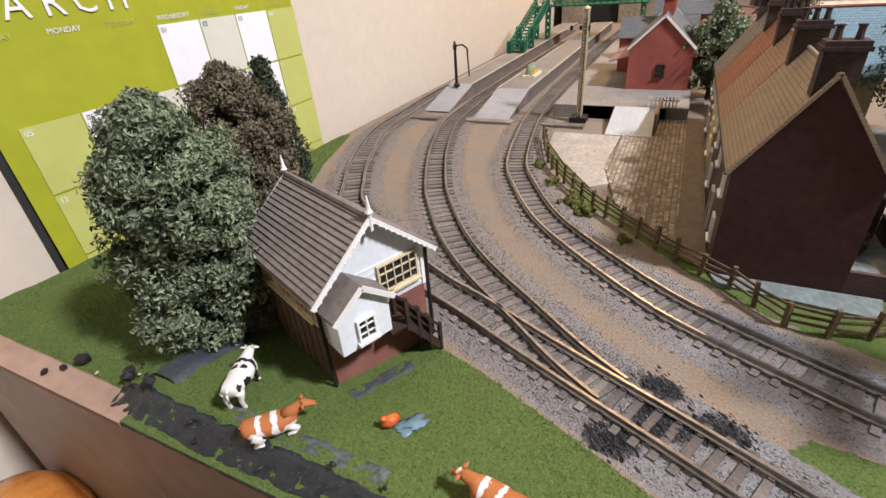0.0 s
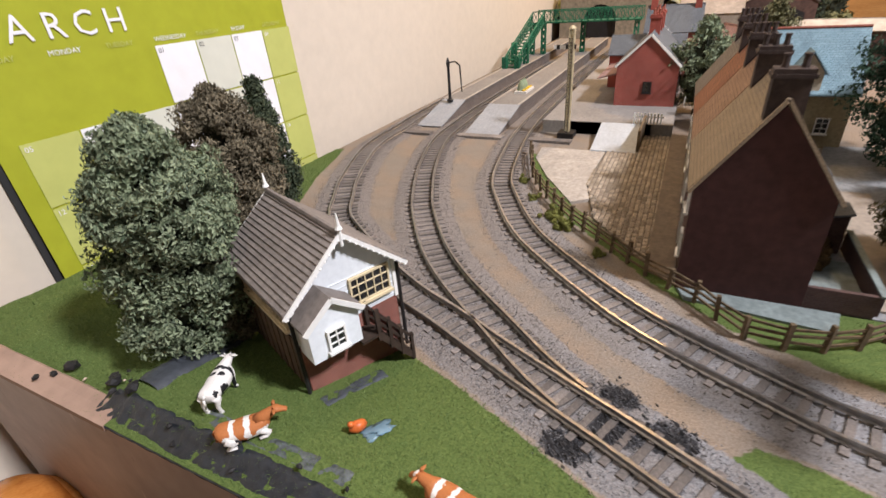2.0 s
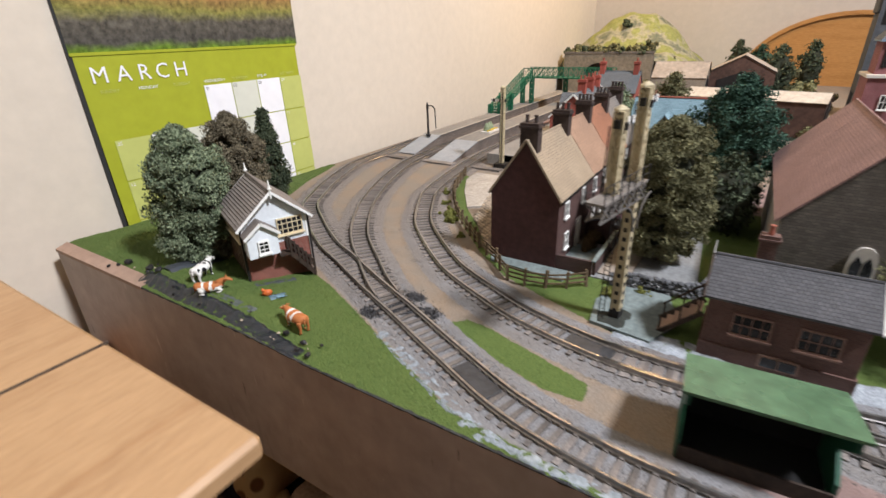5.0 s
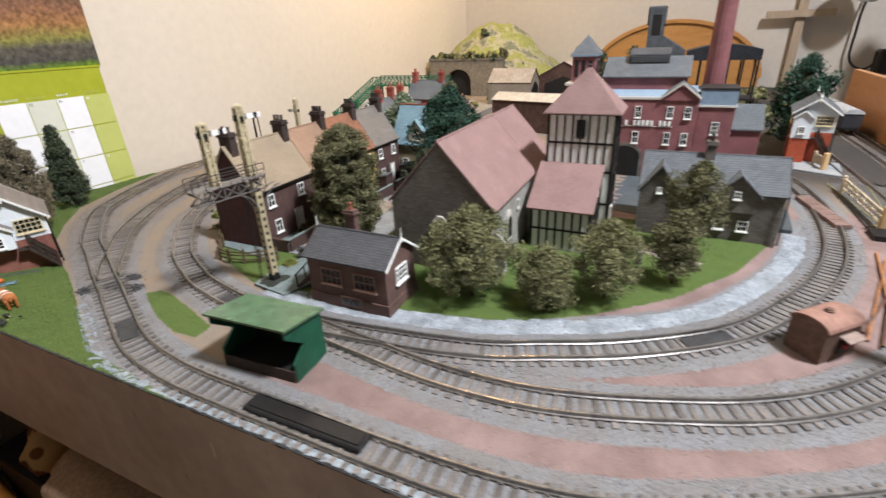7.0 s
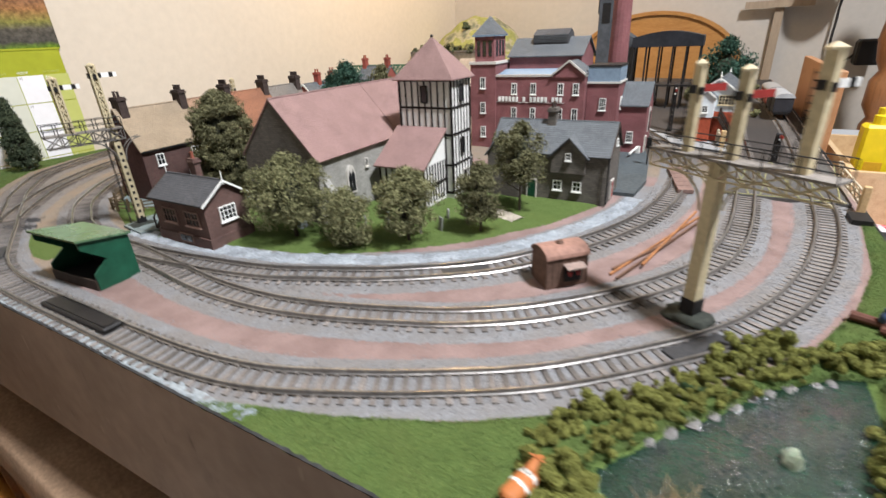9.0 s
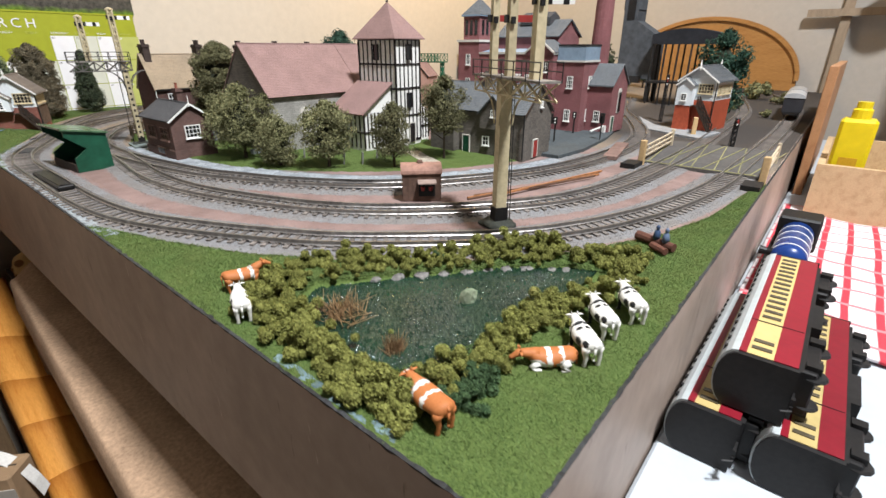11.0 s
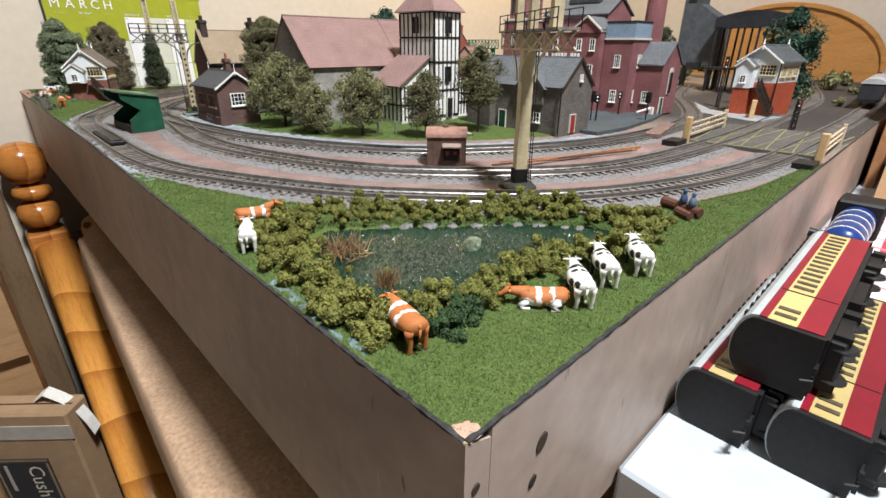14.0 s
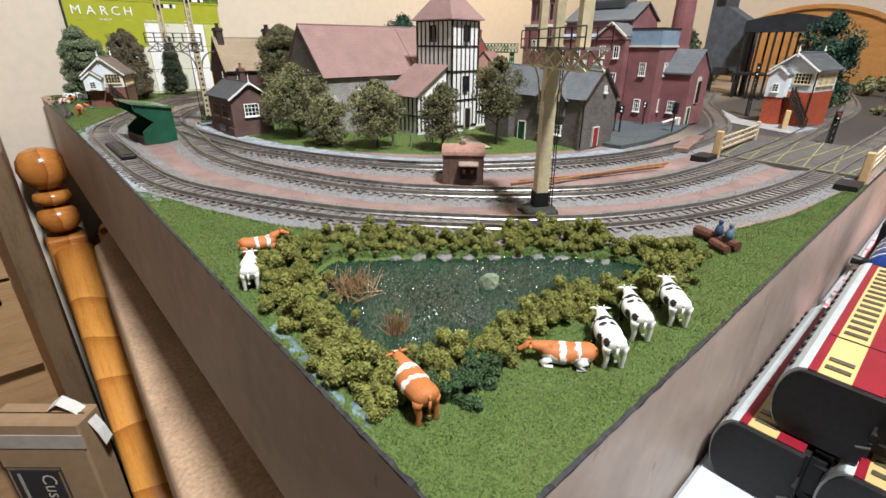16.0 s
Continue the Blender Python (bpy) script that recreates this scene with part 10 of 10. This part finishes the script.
# ---- side table with carriages lying on it ----
tb = thing("side_table", (0.75, -0.29, RZ0), 0, "white-topped side table beside the layout", "table")
part("tabletop", boxes((-0.639, 0.75, -0.28, 0.2885, 0.821, 0.846), bevel=0.002), mat("white_table_top", (0.42, 0.455, 0.49), 0.4, 0.05, 60, 0.05, big=5), tb)
for x in (-0.56, 0.70):
    for y in (-0.24, 0.23):
        part("leg", boxes((x - 0.02, x + 0.02, y - 0.02, y + 0.02, 0, 0.821)), WHITE, tb)
TZ = RZ0 + 0.846


def towel():
    m, nt, b, tc = base_mat("striped_towel", 0.95)
    mp = nt.nodes.new("ShaderNodeMapping")
    nt.links.new(tc.outputs["Object"], mp.inputs["Vector"])
    w = nt.nodes.new("ShaderNodeTexWave")
    w.wave_type, w.bands_direction = "BANDS", "Y"
    w.inputs["Scale"].default_value, w.inputs["Distortion"].default_value = 13.0, 0.6
    nt.links.new(mp.outputs[0], w.inputs["Vector"])
    w2 = nt.nodes.new("ShaderNodeTexWave")
    w2.wave_type, w2.bands_direction = "BANDS", "X"
    w2.inputs["Scale"].default_value = 9.0
    nt.links.new(mp.outputs[0], w2.inputs["Vector"])
    n = noise_node(nt, tc.outputs["Object"], 700, 2)
    c = ramp(nt, w.outputs["Fac"], [(0.80, (0.72, 0.66, 0.66)), (0.90, (0.55, 0.05, 0.07))])
    c = mixc(nt, ramp(nt, w2.outputs["Fac"], [(0.93, (0, 0, 0)), (0.97, (1, 1, 1))]), c, (0.60, 0.22, 0.24))
    nt.links.new(c, b.inputs["Base Color"])
    add_bump(nt, b, n, 0.6, 0.001)
    gx, gy = np.meshgrid(np.linspace(0.345, 0.76, 60), np.linspace(-0.42, -0.006, 60))
    z = TZ + 0.006 + 0.004 * waves(gx, gy, 45, 14) + 0.002 * waves(gx, gy, 120, 15)
    o = part("tea_towel", grid_mesh(gx, gy, z, m), None)
    o.modifiers.new("thick", "SOLIDIFY").thickness = 0.003
    tagged(o, "crumpled white tea towel with red stripes on the table", "towel")


towel()

COACH_ROOF = mat("pale_grey_coach_roof", (0.42, 0.455, 0.46), 0.4, 0.06, 200, 0.05)
COACH_RED = mat("crimson_coach_side", (0.20, 0.010, 0.020), 0.35, 0.08, 200, 0.05)
COACH_CREAM = mat("cream_coach_side", (0.50, 0.385, 0.16), 0.35, 0.06, 200, 0.05)


def coach_proto():
    """Built upright along x, 160 mm long; laid on its side by its pose."""
    t = thing("toy_coach", (0, 0, 0), 0, "crimson and cream toy railway coach lying on its side", "toy coach", "toy coaches")
    l, w = 0.080, 0.0175
    part("lower_side", boxes((-l, l, -w, w, 0.008, 0.0185)), COACH_RED, t)
    part("window_band", boxes((-l + 0.0004, l - 0.0004, -w + 0.0003, w - 0.0003, 0.0185, 0.0305)), COACH_CREAM, t)
    part("cant_rail", boxes((-l, l, -w, w, 0.0305, 0.0345)), COACH_RED, t)
    r = bmesh.new()
    prof = [(-w - 0.0004, 0.0342)] + [((w + 0.0004) * -math.cos(math.pi * k / 10), 0.0345 + 0.0085 * math.sin(math.pi * k / 10)) for k in range(11)] + [(w + 0.0004, 0.0342)]
    poly_prism(r, prof[1:-1] + [(w + 0.0004, 0.0340), (-w - 0.0004, 0.0340)], -l - 0.0012, l + 0.0012, "x")
    ro = part("roof", r, COACH_ROOF, t)
    for k in range(15):
        part("roof_vent", boxes((-l + 0.006 + k * 0.0103, -l + 0.0088 + k * 0.0103, -0.0140, -0.0112, 0.0385, 0.0412)), BLACK, ro)
    GL = mat("coach_glass", (0.085, 0.070, 0.045), 0.15, 0.2, spec=0.6)
    for s in (-1, 1):
        for k in range(19):
            if k in (2, 3, 4):
                continue
            x = -l + 0.0062 + k * 0.0080
            wn = part("window", boxes((x, x + 0.0030, s * w - 0.0004, s * w + 0.0002, 0.0200, 0.0292)), GL, t)
            part("blind", boxes((x + 0.0016, x + 0.0026, s * w - 0.0003, s * w + 0.0004, 0.0206, 0.0286)), COACH_CREAM, wn)
    part("side_joint", boxes((-0.040, -0.0394, -w - 0.0002, w + 0.0002, 0.0085, 0.0345)), BLACK, t)
    for e in (-1, 1):
        en = bmesh.new()
        poly_prism(en, [(-w + 0.0006, 0.007), (w - 0.0006, 0.007)] + [((w - 0.0006) * math.cos(math.pi * k / 10), 0.0335 + 0.0085 * math.sin(math.pi * k / 10)) for k in range(11)], e * (l + 0.0014) - 0.0016, e * (l + 0.0014) + 0.0016, "x")
        part("end", en, BLACK, t)
        cpl = bmesh.new()
        bar(cpl, (e * (l - 0.004), 0, 0.0065), (e * (l + 0.012), 0, 0.0065), 0.004, 0.0012)
        bar(cpl, (e * (l + 0.010), -0.006, 0.0065), (e * (l + 0.010), 0.006, 0.0065), 0.0022, 0.0016)
        rod(cpl, (e * (l + 0.012), 0, 0.0060), (e * (l + 0.015), 0, 0.0105), 0.0006, 5)
        part("coupling", cpl, BLACK, t)
        bg = part("bogie", boxes((e * 0.054 - 0.019, e * 0.054 + 0.019, -0.013, 0.013, -0.001, 0.006), bevel=0.0008), BLACK, t)
        for x in (-0.0135, 0.0135):
            for s in (-1, 1):
                part("wheel", lathe(bmesh.new(), [(0.0055, -0.0012), (0.0064, 0.0), (0.0064, 0.0006), (0.0055, 0.0012)], 14, (e * 0.054 + x, s * 0.0088, 0.0005), "y"), IRON, bg)
                part("axlebox", boxes((e * 0.054 + x - 0.003, e * 0.054 + x + 0.003, s * 0.0135 - 0.002, s * 0.0135 + 0.002, -0.002, 0.005)), BLACK, bg)
    part("underframe", boxes((-l + 0.002, l - 0.002, -0.015, 0.015, 0.0055, 0.0082)), BLACK, t)
    part("battery_box", boxes((-0.018, 0.016, -0.012, 0.012, 0.0, 0.0056)), BLACK, t)
    return t


proto = coach_proto()


def lay(x0, roof_y, z_low, yaw):
    """On its side, the roof towards +y; x0 is the near end, roof_y the roof's line, z_low the table under it."""
    return pose(x0 + 0.080 * math.cos(math.radians(yaw)), roof_y - 0.043, z_low + 0.0178, 0, 0, yaw) @ pose(0, 0, 0, -90, 0, 0)


proto.matrix_basis = lay(0.170, -0.0035, TZ, 0)
copy_thing(proto, lay(0.172, -0.0465, TZ, 0.3))
copy_thing(proto, lay(0.180, -0.0190, TZ + 0.0355, 0.4))

# blue locomotive on its side behind the coaches
lo2 = thing("toy_locomotive", (0.460, -0.034, TZ + 0.030), 0, "blue toy steam locomotive with white bands lying on the table", "toy locomotive")
BLUE = mat("deep_blue_loco", (0.015, 0.045, 0.20), 0.3, 0.1, 200, 0.05)
part("boiler", lathe(bmesh.new(), [(0.004, -0.055), (0.0135, -0.052), (0.0145, -0.045), (0.0145, 0.035), (0.013, 0.036)], 20, (0, 0, 0.012), "x"), BLUE, lo2, smooth=True)
for x in (-0.042, -0.022, -0.002, 0.018):
    part("boiler_band", lathe(bmesh.new(), [(0.0146, x), (0.0149, x + 0.0002), (0.0149, x + 0.0010), (0.0146, x + 0.0012)], 20, (0, 0, 0.012), "x"), WHITE, lo2)
part("cab", boxes((0.032, 0.066, -0.018, 0.018, -0.004, 0.030), bevel=0.002), BLACK, lo2)
part("frame", boxes((-0.058, 0.066, 0.006, 0.020, -0.010, -0.002)), BLACK, lo2)
for x in (-0.035, -0.008, 0.020):
    part("driving_wheel", lathe(bmesh.new(), [(0.010, -0.001), (0.0115, 0.0), (0.010, 0.002)], 18, (x, -0.010, -0.0085), "y"), BLUE, lo2)
part("chimney", lathe(bmesh.new(), [(0.004, 0), (0.0032, 0.004), (0.0042, 0.010)], 12, (-0.044, 0.013, 0.016), "y"), BLACK, lo2)

# things at the far end of the table
# raised flap of the open box, drawn as a flat wood-grained panel
BOARDW = wood_mat("tan_flap_board", (0.33, 0.15, 0.065), (0.46, 0.24, 0.115), 8, 0.5, 0, 7)
bp2 = part("upright_panel", boxes((0.85, 1.27, -0.020, -0.008, TZ, 0.090), bevel=0.001), BOARDW)
tagged(bp2, "upright tan flap of the open box beside the board", "panel")
cr = thing("wooden_crate", (0.86, -0.115, TZ), 0, "open pine crate beyond the towel", "crate")
for x0, x1, y0, y1 in ((-0.14, -0.130, -0.12, 0.085), (0.13, 0.14, -0.12, 0.085), (-0.13, 0.13, -0.12, -0.112), (-0.13, 0.13, 0.077, 0.085)):
    part("side", boxes((x0, x1, y0, y1, 0, 0.075)), wood_mat("crate_pine", (0.40, 0.26, 0.13), (0.58, 0.42, 0.24), 12, 0.6, 0, 8) if x0 == -0.14 else bpy.data.materials["crate_pine"], cr)
part("bottom", boxes((-0.13, 0.13, -0.112, 0.077, 0.0, 0.006)), bpy.data.materials["crate_pine"], cr)
yb = thing("oil_bottle", (0.775, -0.060, TZ + 0.006), 0, "bright yellow plastic oil bottle in the crate", "bottle")
YEL = mat("yellow_plastic", (0.72, 0.56, 0.01), 0.35, 0.06, 80, 0.03)
part("body", boxes((-0.016, 0.016, -0.020, 0.020, 0.0, 0.125), bevel=0.004), YEL, yb)
part("cap", lathe(bmesh.new(), [(0.011, 0.0), (0.011, 0.012), (0.0085, 0.014), (0.0085, 0.022)], 14, (0, 0, 0.1245)), YEL, yb)
part("label", boxes((-0.0166, -0.0159, -0.010, 0.010, 0.045, 0.075)), mat("amber_label", (0.55, 0.32, 0.02), 0.5, 0.1), yb)

# pine headboard, lamp shade, cable and bed post by the end wall
hb = bmesh.new()
arc = [(0.375 + 0.275 * math.cos(math.pi * k / 24), 0.02 + 0.185 * math.sin(math.pi * k / 24)) for k in range(25)]
poly_prism(hb, [(0.650, -0.9), (0.650, 0.02)] + arc[1:-1] + [(0.100, 0.02), (0.100, -0.9)], 1.835, 1.857, "x")
HEADW = wood_mat("golden_pine_headboard", (0.28, 0.125, 0.035), (0.43, 0.22, 0.07), 8, 0.35, 1, 7)
ho = thing("headboard", (0, 0, 0), 0, "arched golden pine bed headboard against the end wall", "headboard")
part("panel", hb, HEADW, ho)
rim = bmesh.new()
for p, q in zip(arc, arc[1:]):
    bar(rim, (1.832, p[0], p[1]), (1.832, q[0], q[1]), 0.012, 0.012)
part("rim", rim, HEADW, ho)
sh = thing("lamp_head", (1.765, -0.082, 0.252), 0, "white enamelled reading lamp head hanging before the end wall", "lamp head")
b = bmesh.new()
lathe(b, [(0.058, 0.0), (0.057, 0.016), (0.046, 0.044), (0.026, 0.064), (0.016, 0.068), (0.016, 0.090), (0.013, 0.090), (0.013, 0.066), (0.024, 0.061), (0.043, 0.042), (0.054, 0.016), (0.055, 0.0)], 32)
sho = part("shade", b, WHITE, sh, smooth=True)
sho.matrix_basis = pose(0, 0, 0, 14, -18, 0)
cb2 = bmesh.new()
rod(cb2, (-0.02, -0.018, 0.080), (-0.02, -0.018, RZ1 - 0.252), 0.003, 6)
part("cord", cb2, BLACK, sh)
ws = thing("wooden_stand", (1.845, 0.022, RZ0), 0, "slim pale wooden stand with a cross bar by the wall", "stand")
STW = wood_mat("dull_stand_wood", (0.22, 0.165, 0.11), (0.34, 0.26, 0.18), 10, 0.6, 2, 8)
part("pole", boxes((-0.008, 0.008, -0.012, 0.012, 0, 1.35)), STW, ws)
part("cross_bar", boxes((-0.022, -0.0085, -0.085, 0.095, 1.150, 1.170)), STW, ws)
ad = thing("power_adapter", (1.80, -0.215, 0.068), 0, "black plug-in power adapter hanging on its cable", "adapter")
part("body", boxes((-0.025, 0.025, -0.030, 0.030, -0.035, 0.035), bevel=0.006), BLACK, ad)
cv = bpy.data.curves.new("cable", "CURVE")
cv.dimensions, cv.bevel_depth = "3D", 0.0035
spn = cv.splines.new("BEZIER")
pts = [(0, 0, 0.03), (0.02, 0.06, -0.02), (0.03, 0.09, 0.10), (0.03, 0.06, 0.30), (0.04, 0.05, 0.9)]
spn.bezier_points.add(len(pts) - 1)
for q, p in zip(spn.bezier_points, pts):
    q.co, q.handle_left_type, q.handle_right_type = p, "AUTO", "AUTO"
tmp = new("tmp", cv)
cme = bpy.data.meshes.new_from_object(tmp.evaluated_get(bpy.context.evaluated_depsgraph_get()))
bpy.data.objects.remove(tmp)
cme.materials.clear()
cme.materials.append(BLACK)
part("cable", cme, None, ad)
bp3 = thing("bed_post", (1.56, -0.235, RZ0), 0, "dark turned wooden bed post", "bed post")
part("post", lathe(bmesh.new(), [(0.040, 0), (0.040, 0.85), (0.030, 0.87), (0.046, 0.90), (0.046, 0.96), (0.032, 0.985), (0.044, 1.01), (0.052, 1.06), (0.046, 1.12), (0.030, 1.15), (0.038, 1.17), (0.038, 1.30), (0.020, 1.33)], 22), wood_mat("dark_bed_wood", (0.16, 0.065, 0.025), (0.30, 0.13, 0.05), 14, 0.35, 2, 8), bp3, smooth=True)
# ceiling fitting that holds the lamp
cf = thing("ceiling_lamp", (0.08, -0.55, RZ1), 0, "round white ceiling lamp fitting", "lamp")
part("rose", lathe(bmesh.new(), [(0.06, -0.02), (0.07, -0.001)], 24), WHITE, cf)

wl = thing("wall_lamp", (1.25, 0.80, 0.97), 0, "small warm wall lamp above the layout", "lamp")
part("arm", boxes((-0.006, 0.006, 0.0, 0.3675, 0.03, 0.042)), WHITE, wl)
part("cap", lathe(bmesh.new(), [(0.045, 0.0), (0.05, 0.004), (0.03, 0.03), (0.006, 0.042)], 20), WHITE, wl)

# ---- setts of the cobbled yard ----
SETT = leaf_mat("worn_tan_sett", (0.25, 0.205, 0.150), (0.42, 0.355, 0.270), 0.8)
SETT_ONE = mat("worn_tan_sett_single", (0.345, 0.285, 0.215), 0.8, 0.3, 500, 0.5, rnd=0.4)


def sett(u, v, w, d, h):
    pts = [(sx * w, sy * d, 0.0) for sx, sy in ((-1, -1), (1, -1), (1, 1), (-1, 1))] + [(sx * w * 0.72, sy * d * 0.66, h) for sx, sy in ((-1, -1), (1, -1), (1, 1), (-1, 1))]
    return [(u + x, v + y, z) for x, y, z in pts]


SETT_FACES = [(4, 5, 6, 7), (0, 1, 5, 4), (1, 2, 6, 5), (2, 3, 7, 6), (3, 0, 4, 7)]
shapes = []
r = random.Random(12)
for k in range(6):
    me = bpy.data.meshes.new("sett")
    me.from_pydata(sett(0, 0, r.uniform(0.0021, 0.0025), r.uniform(0.0014, 0.0017), r.uniform(0.0007, 0.0012)), [], SETT_FACES)
    me.materials.append(SETT_ONE)
    shapes.append(me)
lay_out = []
for j in range(20):
    for i in range(78):
        x, y = 0.208 + i * 0.0052 + (0.0026 if j % 2 else 0.0) + r.uniform(-0.0003, 0.0003), 0.7785 + j * 0.0037 + r.uniform(-0.0002, 0.0002)
        if inside(np.array([x]), np.array([y]), SETTS)[0]:
            lay_out.append((x, y, r.uniform(-5, 5), r.randrange(6)))
lay_out.sort(key=lambda q: q[0])
for x, y, a, k in lay_out[:300]:
    o = new("sett", shapes[k])
    o.parent = yard
    o.matrix_basis = pose(x, y, 0.0001, r.uniform(-4, 4), r.uniform(-4, 4), a)
sv, sf = [], []
for x, y, a, k in lay_out[300:]:
    n = len(sv)
    sv += sett(x, y, 0.0023, 0.0015, r.uniform(0.0007, 0.0013))
    sf += [tuple(i + n for i in f) for f in SETT_FACES]
me = bpy.data.meshes.new("far_setts")
me.from_pydata([(x, y, z + 0.0001) for x, y, z in sv], [], sf)
me.materials.append(SETT)
part("far_setts", me, None, yard)["kind"] = "stuff"
